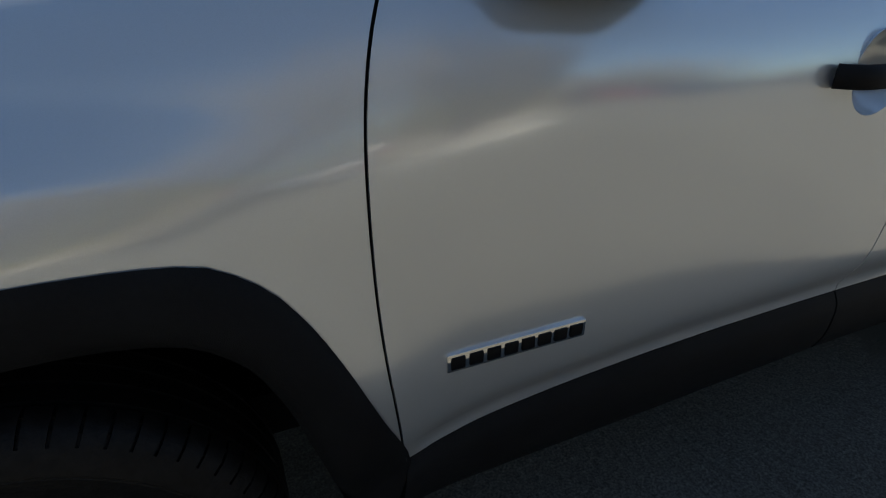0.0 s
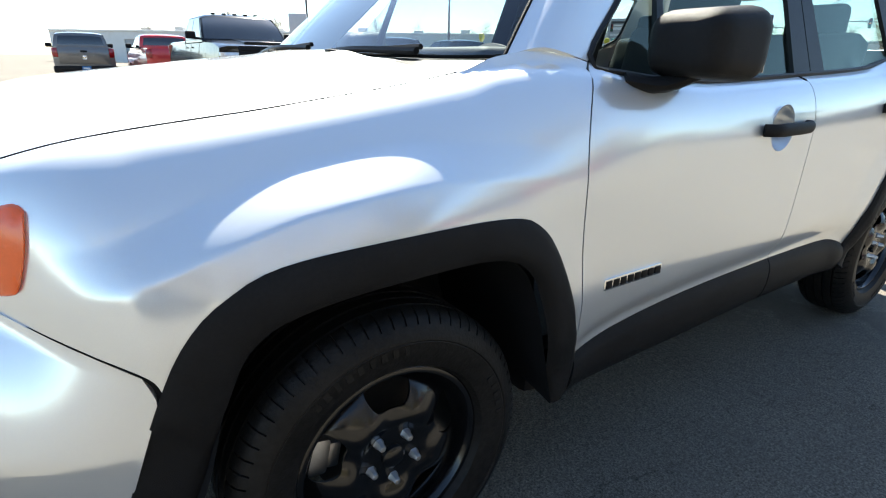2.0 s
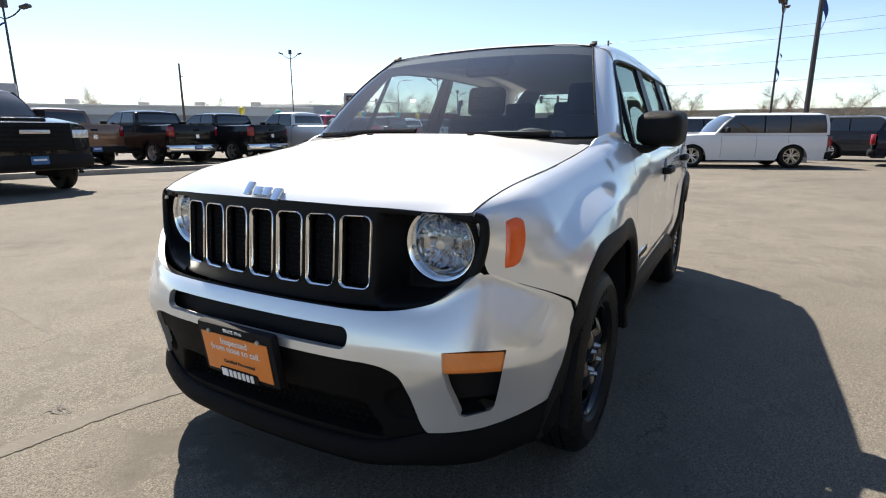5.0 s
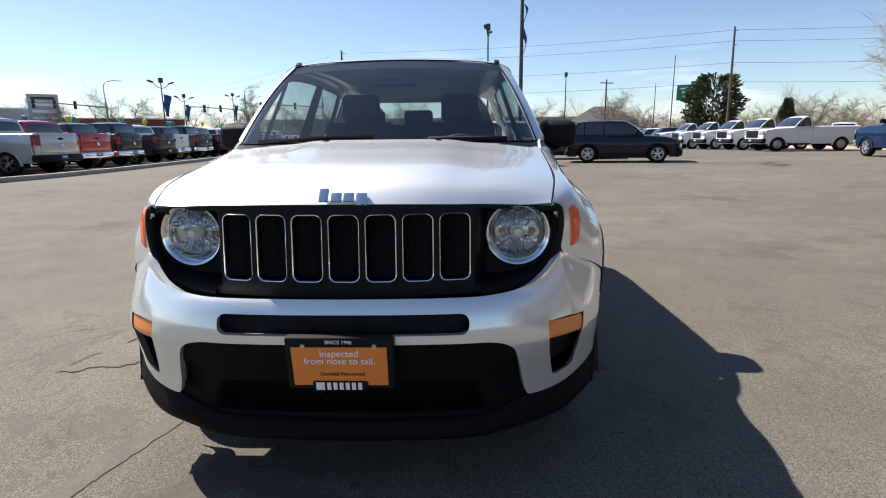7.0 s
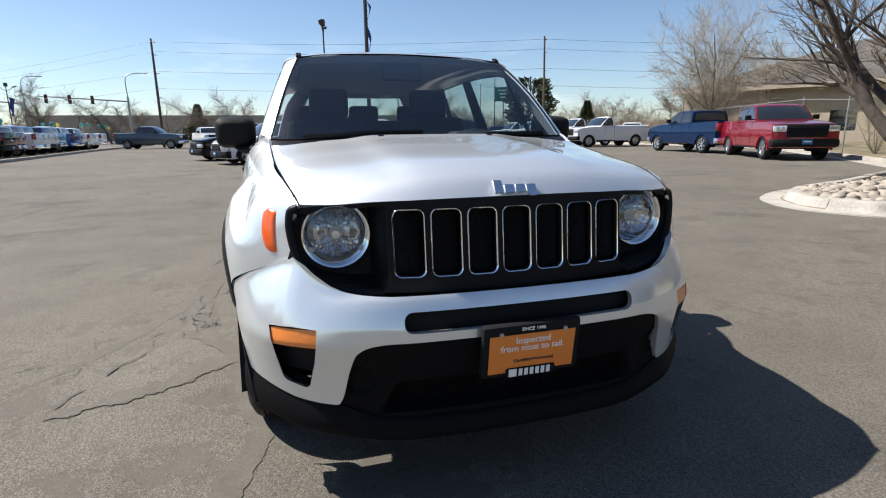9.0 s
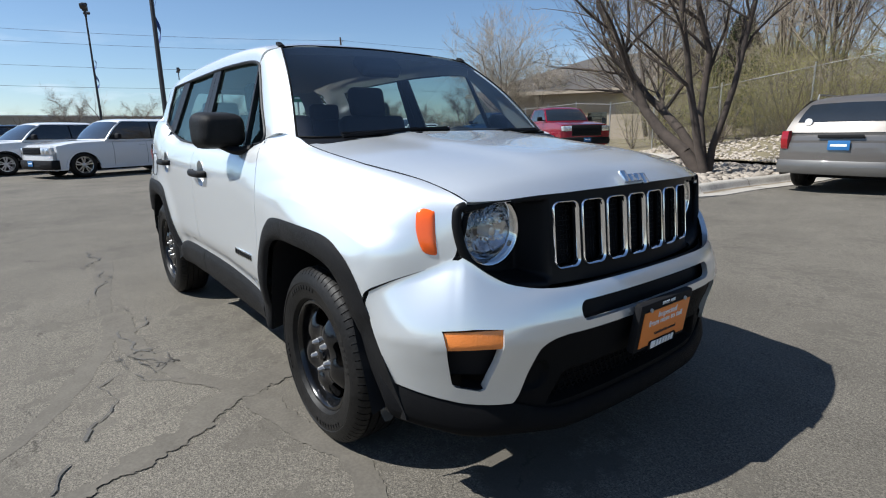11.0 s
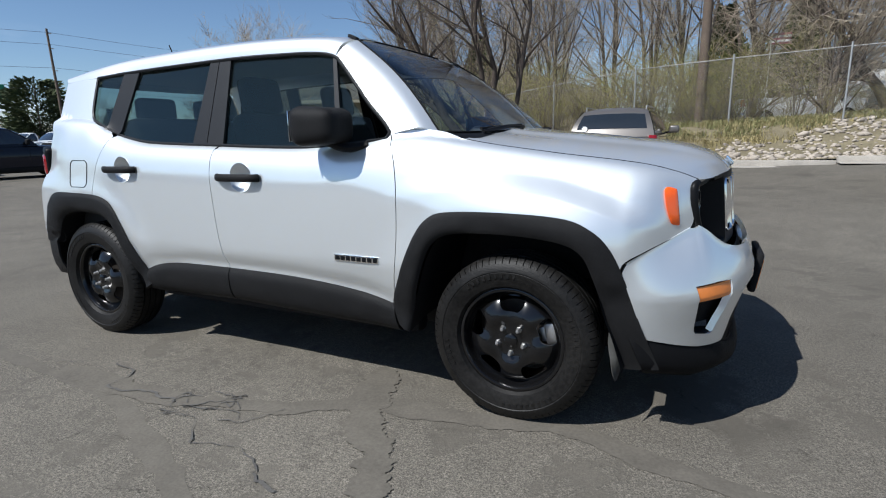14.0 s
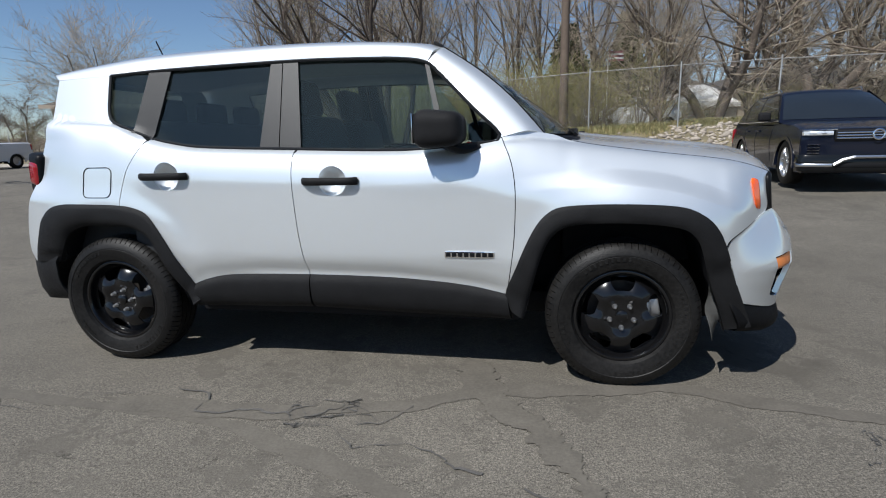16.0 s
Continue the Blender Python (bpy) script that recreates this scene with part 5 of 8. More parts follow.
pl = np.vstack([np.c_[pl[:0:-1, 0], -pl[:0:-1, 1]], pl])
part("rear_bumper", sheet(np.array([[(x + o, y * (1 - o * 0.8), z + 0.05 * max(0, (x + 1.95) / 0.3) * (z < 0.4)) for x, y in pl] for z, o in ((0.28, 0.10), (0.30, 0.03), (0.36, 0.008), (0.46, 0.0), (0.55, 0.0), (0.575, 0.012), (0.58, 0.05))]), (-1, 0, 0)), PLASTIC, car, "grained black plastic rear bumper", 50, 0.01)

# underside and cabin
part("underbody", box(3.5, 1.1, 0.12, (0, 0, 0.30), 0.03), BLACK, car)
# unseen black box under the hood, added to keep light from leaking through
part("engine_bay", box(0.80, 1.1, 0.45, (1.42, 0, 0.75), 0.05), BLACK, car)
part("cabin_floor", box(2.0, 1.55, 0.05, (-0.20, 0, 0.42), 0.01), CABIN, car)
part("firewall", box(0.06, 1.40, 0.60, (0.78, 0, 0.74), 0.01), CABIN, car)
for s in (1, -1):
    part("door_card", box(1.95, 0.05, 0.58, (-0.20, s * 0.80, 0.80), 0.02), CABIN, car)
    part("load_side_trim", box(0.55, 0.05, 0.60, (-1.45, s * 0.72, 0.85), 0.02), CABIN, car)
dash = part("dashboard", box(0.42, 1.46, 0.30, (0.86, 0, 0.98), 0.07, seg=4), CABIN, car, "charcoal dashboard")
part("instrument_hood", box(0.16, 0.36, 0.09, (0.76, 0.36, 1.13), 0.035, seg=4), CABIN, dash)
part("centre_screen", box(0.06, 0.26, 0.13, (0.70, 0, 1.09), 0.02), CABIN, dash)
wh = tube([(0.60 + 0.07 * math.sin(a), 0.36 + 0.185 * math.cos(a), 1.00 + 0.175 * math.sin(a)) for a in np.linspace(0, math.tau, 36, endpoint=False)], 0.015, 8, closed=True)
stw = part("steering_wheel", wh, CABIN, car, "black steering wheel")
part("steering_hub", box(0.05, 0.15, 0.10, (0.62, 0.36, 0.995), 0.02), CABIN, stw)


def cabin_seat(x, y, w=0.50, rear=False):
    lean = -14 if not rear else -18
    st = part("seat", box(0.52, w, 0.16, (x, y, 0.66 if not rear else 0.72), 0.05, seg=3), CLOTH, car, "black cloth seat")
    part("backrest", box(0.14, w, 0.60, (x - 0.30, y, 0.98), 0.055, seg=3, rot=pose(0, 0, 0, 0, lean, 0)), CLOTH, st)
    return st


for y in (0.36, -0.36):
    st = cabin_seat(0.05, y)
    part("headrest", box(0.10, 0.27, 0.20, (-0.375, y, 1.375), 0.05, seg=4, rot=pose(0, 0, 0, 0, -10, 0)), CLOTH, st)
    for d in (-0.06, 0.06):
        part("headrest_post", tube([(-0.365, y + d, 1.20), (-0.372, y + d, 1.32)], 0.007, 6), STEEL, st)
bench = cabin_seat(-0.78, 0.0, 1.30, True)
for y in (0.42, 0.0, -0.42):
    part("headrest", box(0.09, 0.25, 0.15, (-1.19, y, 1.325), 0.04, seg=3), CLOTH, bench)
part("mirror_pod", box(0.14, 0.25, 0.08, (0.385, 0, 1.525), 0.03, seg=3, rot=pose(0, 0, 0, 0, 35, 0)), CABIN, car, "dark sensor pod and rear-view mirror")
part("rear_view_mirror", box(0.03, 0.20, 0.05, (0.43, 0, 1.492), 0.012, seg=3), CABIN, car)
g = np.array([[(x - ((0.456 - 0.37) * (1 - i / 59) + 0.11 * (i / 59) ** 2) * (1 - q * q), y * q * 0.96, z - 0.035 + 0.03 * (1 - q * q)) for q in np.linspace(-1, 1, 9)] for i, (x, y, z) in enumerate(rt)][3:])
part("headliner", sheet(g, (0, 0, -1)), shader("grey_headliner", (0.30, 0.30, 0.29), 0.9, 0, 0, 0.08, 20), car)

# ---- parked vehicles round the lot ----
AUTOGLASS = shader("dark_car_glass", (0.014, 0.017, 0.019), 0.02, 0, 0.8, 0.2, 3, spec=0.8)
BLUEPLATE = shader("blue_dealer_plate", (0.025, 0.13, 0.32), 0.4, 0, 0, 0.05, 20)
PAINTS = {}


def paint(name, c, metal=0.3, rough=0.3):
    if name not in PAINTS:
        dark = max(c) < 0.08
        PAINTS[name] = shader(name + "_car_paint", c, 0.15 if dark else rough, 0.0 if dark else metal, 0.45 if dark else 1.0, 0.04, 300, spec=0.1 if dark else 0.5)
    return PAINTS[name]


WHEELS = {}


def lot_wheel(parent, x, y, z, s, R, style):
    """A tyre with its spoked rim; alike wheels share their meshes."""
    key = (round(R, 3), style)
    if key not in WHEELS:
        r = R * (0.58 if style in ("steel", "hub") else 0.66)
        h = 0.12
        b1 = lathe([(r - 0.01, h - 0.03), (r + 0.01, h), (r + 0.04, h + 0.008), (R - 0.05, h + 0.006), (R - 0.02, h - 0.012), (R, h - 0.04), (R, 0.03), (R - 0.01, 0.025), (R - 0.01, -0.025), (R, -0.03), (R, -h + 0.04), (R - 0.02, -h), (r, -h)], 44)
        t = part("wheel", b1, RUBBER, None, "", 40)
        b2 = lathe([(r + 0.006, 0.095), (r, 0.108), (r - 0.012, 0.106), (r - 0.022, 0.085), (r - 0.04, -0.05)], 44)
        if style in ("steel", "hub"):
            lathe([(r - 0.025, 0.06), (r - 0.06, 0.035), (r * 0.55, 0.055), (r * 0.40, 0.075), (0.0, 0.080)], 40, b2)
            if style == "hub":
                lathe([(0.075, 0.07), (0.072, 0.17), (0.05, 0.185), (0.0, 0.19)], 24, b2)
        else:
            n, pair = (6, (0.0,)) if style == "chrome" else (5, (-0.20, 0.20))
            for k in range(n):
                for d in pair:
                    a = k * math.tau / n + 0.3
                    p0 = Vector((0.035 * math.cos(a + d * 1.5), 0.080, 0.035 * math.sin(a + d * 1.5)))
                    p1 = Vector(((r - 0.015) * math.cos(a + d), 0.092, (r - 0.015) * math.sin(a + d)))
                    sd = (p1 - p0).cross(Vector((0, 1, 0))).normalized()
                    w0, w1 = (0.034, 0.050) if style == "chrome" else (0.018, 0.022)
                    rows = []
                    for f, w in ((0, w0), (0.5, (w0 + w1) * 0.44), (1, w1)):
                        c = p0.lerp(p1, f) + Vector((0, 0.014 * math.sin(math.pi * f), 0))
                        rows.append([tuple(c + sd * w + Vector((0, -0.035, 0))), tuple(c + sd * w * 0.8), tuple(c - sd * w * 0.8), tuple(c - sd * w + Vector((0, -0.035, 0)))])
                    sheet(np.array(rows), (0, 1, 0), b2)
            lathe([(0, 0.105), (0.03, 0.103), (0.055, 0.09), (0.06, 0.06)], 20, b2)
        rimo = part("rim", b2, {"alloy": ALLOY, "steel": STEEL, "hub": CHROME, "black": RIMBLK, "chrome": CHROME}[style], None, "", 35)
        d = part("brake_backing", lathe([(0.0, -0.01), (r - 0.02, -0.01), (r - 0.02, -0.03), (0, -0.03)], 24), BLACK, None)
        WHEELS[key] = (t.data, rimo.data, d.data)
        for o in (t, rimo, d):
            bpy.data.objects.remove(o)
    m = pose(x, y, z, 0, 0, 0 if s > 0 else 180)
    w = new("wheel", WHEELS[key][0])
    w.parent, w.matrix_basis = parent, m
    for nm, me in (("rim", WHEELS[key][1]), ("brake_backing", WHEELS[key][2])):
        o = new(nm, me)
        o.parent = w


def hull(upper, wheels, aR, z_arch, clr, W, belt, ends=0.12, inset=0.05, step=0.06):
    """A body shell: cross-sections along the upper outline of (x, z), open over the wheels, with curved flanks and nose."""
    p = np.array(upper, float)
    L = np.r_[0, np.cumsum(np.linalg.norm(np.diff(p, axis=0), axis=1))]
    p = even(p, max(40, int(L[-1] / step)))
    extra = [[x, np.interp(-x, -p[:, 0], p[:, 1])] for c in wheels for x in np.r_[c + aR * np.cos(np.linspace(0.02, math.pi - 0.02, 14)), c - aR - 0.01, c + aR + 0.01] if p[-1, 0] < x < p[0, 0]]
    p = np.vstack([p, extra])
    order = np.argsort(-(p[:, 0] + 1e-3 * np.where(p[:, 0] > 0, -p[:, 1], p[:, 1])), kind="stable")
    p = p[order]
    x1, x0 = p[:, 0].max(), p[:, 0].min()
    rows = []
    qs = (1.0, 0.985, 0.95, 0.85, 0.5, 0.0)
    qs = qs + tuple(-q for q in qs[-2::-1])
    for x, z in p:
        zl = clr
        for c in wheels:
            if abs(x - c) < aR:
                zl = max(zl, z_arch + math.sqrt(aR * aR - (x - c) ** 2))
        zl = min(zl, z - 0.005)
        near = max(0, 1 - (x1 - x) / 0.55) - max(0, 1 - (x - x0) / 0.45)
        def at(q, zz):
            b = zz / belt
            y = W / 2 * (1 - 0.045 * max(0, 0.52 - b) / 0.3 - 0.05 * max(0, b - 0.80) / 0.2 + 0.006 * math.cos((b - 0.66) * 14))
            e = ends * abs(q) ** 4
            return (x - e * near, q * y, zz)
        up = [at(1, zl + (z - inset - zl) * t) for t in np.linspace(0, 1, 8)] if z - inset > zl else [at(1, zl + (z - 0.004 - zl) * t) for t in np.linspace(0, 1, 8)]
        drop = min(inset, max(0.0, z - zl))
        top = [at(q, z - drop * abs(q) ** 14) for q in qs]
        row = up[:-1] + top + [(a, -b, c) for a, b, c in up[-2::-1]]
        rows.append(row)
    bm = sheet(np.array(rows), None)
    bmesh.ops.remove_doubles(bm, verts=bm.verts, dist=0.0008)
    bmesh.ops.recalc_face_normals(bm, faces=bm.faces)
    bm.normal_update()
    if sum(f.normal.z * f.calc_area() for f in bm.faces) < 0:
        bmesh.ops.reverse_faces(bm, faces=bm.faces)
    return bm


def nose_strip(name, mat, parent, xe, sgn, W, z0, z1, q0, q1, off=0.0, depth=0.05, label="", bulge=0.0, ends=0.12, rake=0.0, n=0):
    """A strip that follows the rounded plan of a vehicle's end: q is 0 in the middle and 1 at the corner, past which it wraps along the side; sgn is 1 at the front."""
    n = n or max(4, int(abs(q1 - q0) * 22))
    def at(q, z, o):
        a = abs(q)
        back = ends * min(a, 1.0) ** 4 + max(0.0, a - 1.0) * W / 2
        side = min(a, 1.0) * W / 2 * 0.985 + (o if a >= 1.0 else o * a ** 6) + min(0.0, 0.6 * (0.0 if a < 1 else 0.0))
        return (xe - sgn * (back - (o if a < 1.0 else o * 0.3) + rake * (z - z0)), math.copysign(side, q), z)
    zm = (z0 + z1) / 2
    rows = ((z0, -depth), (z0 + 0.004, off - 0.006), (z0 + 0.012, off), (zm, off + bulge), (z1 - 0.012, off), (z1 - 0.004, off - 0.006), (z1, -depth))
    g = np.array([[at(q, z, o) for q in np.linspace(q0, q1, n)] for z, o in rows])
    bm = sheet(g, (sgn, 0, 0))
    for col in (0, -1):
        c = g[:, col]
        f = bm.faces.new([bm.verts.new(p) for p in (c if (col == 0) == (sgn > 0) else c[::-1])])
        f.normal_update()
    return part(name, bm, mat, parent, label, 40)


def vehicle(name, label, category, pt, m, S, group=""):
    """A parked vehicle from its main measures; local x runs forward."""
    v = thing(name, label, category, group, m)
    W, wb, fo, ro, R, clr = S["W"], S["wb"], S["fo"], S["ro"], S["R"], S.get("clr", 0.30)
    xf, xr = wb / 2 + fo, -wb / 2 - ro
    belt, hood, hoodc, cowl, roof = S["belt"], S["hood"], S["hoodc"], S["cowl"], S["H"]
    bed = S.get("bed")
    cab = S["cab"]
    aR = R + 0.075
    out = [(xf - 0.10, clr), (xf - 0.02, clr + 0.10), (xf, clr + 0.25), (xf - 0.005, hood - 0.22), (xf - 0.045, hood - 0.09), (xf - 0.11, hood - 0.03), (xf - 0.24, hood), (xf * 0.5 + cowl * 0.5, (hood + hoodc) / 2 + 0.03), (cowl + 0.06, hoodc + 0.008), (cowl - 0.10, hoodc - 0.01), (cowl - 0.45, belt)]
    if bed:
        out += [(cab, belt), (cab - 0.02, bed), (xr + 0.06, bed), (xr, bed - 0.05)]
    else:
        out += [(xr + 0.20, S.get("tail", belt)), (xr + 0.06, S.get("tail", belt) - 0.06), (xr + 0.01, S.get("tail", belt) - 0.22), (xr, S.get("tail", belt) - 0.38)]
    out += [(xr, clr + 0.22), (xr + 0.10, clr + 0.05)]
    part("body", hull(out, (wb / 2, -wb / 2), aR, R * 0.81, clr, W, belt, step=S.get("step", 0.08)), pt, v, S.get("blabel", ""), 42)

    def side_y(z):
        b = z / belt
        return W / 2 * (1 - 0.045 * max(0, 0.52 - b) / 0.3 - 0.05 * max(0, b - 0.80) / 0.2 + 0.006 * math.cos((b - 0.66) * 14))
    # greenhouse: a curved roof sheet from cowl to tail, and the two flanks under it
    xa, xb, xc = S["ws_top"], S["roof_end"], cab
    yb, yt = W / 2 - 0.045, W / 2 - S.get("tumble", 0.20)
    H = roof

    def half(z):
        f = min(1.0, max(0.0, (z - belt) / (H - belt)))
        return yb + (yt - yb) * f + 0.020 * math.sin(math.pi * f)
    front = [(cowl, hoodc - 0.02), (cowl * 0.5 + xa * 0.5 + 0.035, (hoodc + H) / 2 + 0.005), (xa + 0.05, H - 0.055)]
    rear = [(xb, H - 0.055), ((xb + xc) / 2 - 0.02, (H + belt) / 2 + 0.01), (xc, belt - 0.02)]
    prof = np.vstack([spline(front, 14), spline([(xa + 0.05, H - 0.055), (xa - 0.16, H - 0.012), ((xa + xb) / 2, H), (xb + 0.24, H - 0.010), (xb, H - 0.055)], 22)[1:-1], spline(rear, 12)])
    qs = np.array([-1, -0.985, -0.95, -0.86, -0.6, -0.25, 0, 0.25, 0.6, 0.86, 0.95, 0.985, 1])
    g = []
    for x, z in prof:
        fz = min(1.0, max(0.0, (z - belt) / (H - belt)))
        bow = 0.085 * max(0.0, (x - xa) / (cowl - xa)) - 0.05 * max(0.0, (xb - x) / max(0.1, xb - xc))
        g.append([(x + bow * (1 - q * q) - 0.03 * (x > xa) * abs(q) ** 6, q * half(z), z + 0.030 * fz * (1 - q * q) - 0.050 * fz ** 3 * abs(q) ** 9) for q in qs])
    g = np.array(g)
    part("cabin_roof", sheet(g, (0, 0, 1)), pt, v, "", 50)
    zf, xfr = prof[:14, 1], prof[:14, 0]
    zr, xrr = prof[-12:, 1][::-1], prof[-12:, 0][::-1]

    def edge_x(z):
        return float(np.interp(z, zf, xfr)) - 0.03, float(np.interp(z, zr, xrr))
    part("windshield", sheet(g[1:13, 2:-2] + np.array([0.006, 0, 0.006]), (1, 0, 0.5)), AUTOGLASS, v)
    part("rear_window", sheet(g[-10:-3, 3:-3] + np.array([-0.007, 0, 0.003]), (-1, 0, 0.3)), AUTOGLASS, v)
    lo, hi = belt + 0.045, H - 0.085
    cuts = [cowl + (xc - cowl) * u for u in S["panes"]]
    for s in (1, -1):
        rows = []
        for z in np.linspace(belt - 0.03, H - 0.052, 9):
            a, b = edge_x(z)
            rows.append([(a + (b - a) * f, s * half(z), z - 0.02 * (z > H - 0.10) * 0) for f in np.linspace(0, 1, 14)])
        part("cabin_side", sheet(np.array(rows), (0, s, 0)), pt, v, "", 50)

        def glaze(nm, fa, fb, lift, mat, z0=lo, z1=hi):
            q = [[(fa(z) + (fb(z) - fa(z)) * f, s * (half(z) + lift), z) for f in np.linspace(0, 1, 6)] for z in np.linspace(z0, z1, 6)]
            part(nm, sheet(np.array(q), (0, s, 0)), mat, v)
        first, last = (lambda z: edge_x(z)[0] - 0.075), (lambda z: edge_x(z)[1] + S.get("cpillar", 0.11))
        glaze("window_surround", lambda z: first(z) + 0.02, lambda z: last(z) - 0.02, 0.004, GLOSSBLK, lo - 0.012, hi + 0.012)
        for k, (u0, u1) in enumerate(zip(cuts, cuts[1:])):
            fa = first if k == 0 else (lambda z, u=u0: u - 0.022 - 0.04 * (z - belt))
            fb = last if k == len(cuts) - 2 else (lambda z, u=u1: u + 0.022 - 0.04 * (z - belt))
            glaze("side_window", fa, fb, 0.008, AUTOGLASS)
        for x in S["seams"]:
            part("door_seam", tube([(x, s * (side_y(z) + 0.0005), z) for z in np.linspace(clr + 0.10, belt - 0.06, 9)], 0.0045, 4), BLACK, v)
        for x in S["handles"]:
            part("door_handle", box(0.19, 0.03, 0.032, (x, s * (side_y(belt - 0.14) + 0.012), belt - 0.14), 0.012), S.get("hmat", pt), v)
        mm = part("door_mirror", box(0.12, 0.22, 0.17, (cowl - 0.34, s * (W / 2 + 0.13), belt + 0.12), 0.05, seg=3), S.get("mmat", BLACK), v)
        part("mirror_arm", box(0.06, 0.16, 0.05, (cowl - 0.33, s * (W / 2 - 0.01), belt + 0.05), 0.015), BLACK, mm)
        for x in (wb / 2, -wb / 2):
            if S.get("dual") and x < 0:
                lot_wheel(v, x, s * (W / 2 + 0.11), R, s, R, S["wheel"])
                f = [(x + (aR + 0.10) * math.cos(a), R + (aR + 0.08) * math.sin(a) * 0.98) for a in np.linspace(-0.1, math.pi + 0.1, 22)]
                b2 = prism(f + [(xx, R + (zz - R) * 0.82) for xx, zz in [(x + (p[0] - x) * 0.84, p[1]) for p in f[::-1]]], "y", s * (W / 2 - 0.04), s * (W / 2 + 0.25))
                part("rear_fender", b2, pt, v, "", 40)
            else:
                lot_wheel(v, x, s * (W / 2 - 0.135), R, s, R, S["wheel"])
            f = [(x + (aR + 0.050) * math.cos(a), R * 0.82 + (aR + 0.050) * math.sin(a)) for a in np.linspace(0, math.pi, 26)]
            part("arch_trim", prism(f + [(x + (p[0] - x) * 0.89, R * 0.82 + (p[1] - R * 0.82) * 0.89) for p in f[::-1]], "y", s * (W / 2 - 0.05), s * (W / 2 + 0.012)), PLASTIC if S.get("clad") else pt, v, "", 40)
            part("wheel_well", box(2 * aR - 0.06, 0.25, aR + 0.10, (x, s * (W / 2 - 0.32), R + 0.16), 0.02), BLACK, v)
        if S.get("clad"):
            part("sill_trim", box(wb - 2 * aR, 0.05, 0.16, (0, s * (W / 2 - 0.01), clr + 0.06), 0.02), PLASTIC, v)
        elif S.get("sill"):
            part("side_step", tube([(wb / 2 - aR - 0.05, s * (W / 2 - 0.10), clr + 0.02), (wb / 2 - aR - 0.15, s * (W / 2 + 0.03), clr), (min(cab, 0) + 0.15, s * (W / 2 + 0.03), clr), (min(cab, 0) + 0.05, s * (W / 2 - 0.10), clr + 0.02)], 0.05, 8, squash=0.7), S.get("step_mat", PLASTIC), v)
    # nose
    gw, gh, gz = S.get("grille", (1.0, 0.35, hood - 0.32))
    gm = S.get("gmat", BLACK)
    qg = gw / W
    hw, hh, hz = S.get("lamp", (0.36, 0.17, hood - 0.28))
    gr = nose_strip("grille", gm, v, xf, 1, W, gz - gh / 2, gz + gh / 2, -qg, qg, 0.018, 0.05)
    bars = S.get("bars", 3)
    for k in range(bars):
        z = gz - gh / 2 + gh * (k + 1) / (bars + 1)
        nose_strip("grille_bar", S.get("barmat", GLOSSBLK), gr, xf, 1, W, z - 0.014, z + 0.014, -qg * 0.96, qg * 0.96, 0.034, 0.0)
    for s in (1, -1):
        a, b = sorted((s * (qg + 0.025), s * 1.05))
        hl = nose_strip("headlamp", WHITELENS, v, xf, 1, W, hz - hh / 2, hz + hh / 2, a, b, 0.014, 0.05)
        for f in (0.30, 0.66):
            q = s * (qg + 0.025 + (1.0 - qg) * f)
            nose_strip("lamp_divider", ALLOY, hl, xf, 1, W, hz - hh * 0.34, hz + hh * 0.34, q - 0.03, q + 0.03, 0.019, 0.0)
    fb = nose_strip("front_bumper", S.get("bump", PLASTIC), v, xf, 1, W, clr + 0.03, clr + 0.30, -1.16, 1.16, 0.045, 0.08, "", 0.018)
    nose_strip("air_intake", BLACK, fb, xf, 1, W, clr + 0.09, clr + 0.19, -0.55, 0.55, 0.062, 0.0)
    for s in (1, -1):
        nose_strip("fog_pocket", BLACK, fb, xf, 1, W, clr + 0.12, clr + 0.21, *sorted((s * 0.66, s * 0.84)), 0.060, 0.0)
    if not S.get("noplate"):
        part("front_plate", box(0.012, 0.30, 0.15, (xf + 0.078, 0, clr + 0.20), 0.004), BLUEPLATE, fb, "blue dealer plate")
        part("plate_bar", box(0.006, 0.22, 0.035, (xf + 0.085, 0, clr + 0.21), 0.0), WHITEPRINT, fb)
    # tail
    tw, th, tz = S.get("tlamp", (0.16, 0.34, (bed or belt) - 0.25))
    qt = 1 - tw / W * 2
    for s in (1, -1):
        nose_strip("tail_lamp", REDLENS, v, xr, -1, W, tz - th / 2, tz + th / 2, *sorted((s * qt, s * 1.09)), 0.022, 0.04, "", 0.012)
    rb = nose_strip("rear_bumper", S.get("rbump", S.get("bump", PLASTIC)), v, xr, -1, W, clr + 0.04, clr + 0.27, -1.12, 1.12, 0.06 if bed else 0.035, 0.08, "", 0.015)
    if bed:
        tg = nose_strip("tailgate", pt, v, xr, -1, W, clr + 0.34, bed - 0.03, -qt + 0.02, qt - 0.02, 0.020, 0.02, "", 0.012)
        part("tailgate_handle", box(0.03, 0.22, 0.07, (xr - 0.030, 0, bed - 0.20), 0.015), BLACK, tg)
        part("tailgate_emblem", box(0.015, 0.14, 0.15, (xr - 0.032, 0, bed - 0.42), 0.05, seg=3), CHROME, tg, "plain chrome emblem")
        part("cab_gap", box(0.03, W * 0.96, bed - clr - 0.25, (cab - 0.015, 0, (bed + clr) / 2 + 0.12), 0.0), BLACK, v)
    part("rear_plate", box(0.012, 0.30, 0.15, (xr - (0.085 if bed else 0.020), 0, clr + 0.18 if bed else belt - 0.22), 0.004), BLUEPLATE, rb, "blue plate")
    part("plate_bar", box(0.006, 0.22, 0.035, (xr - (0.092 if bed else 0.028), 0, clr + 0.19 if bed else belt - 0.22), 0.0), WHITEPRINT, rb)
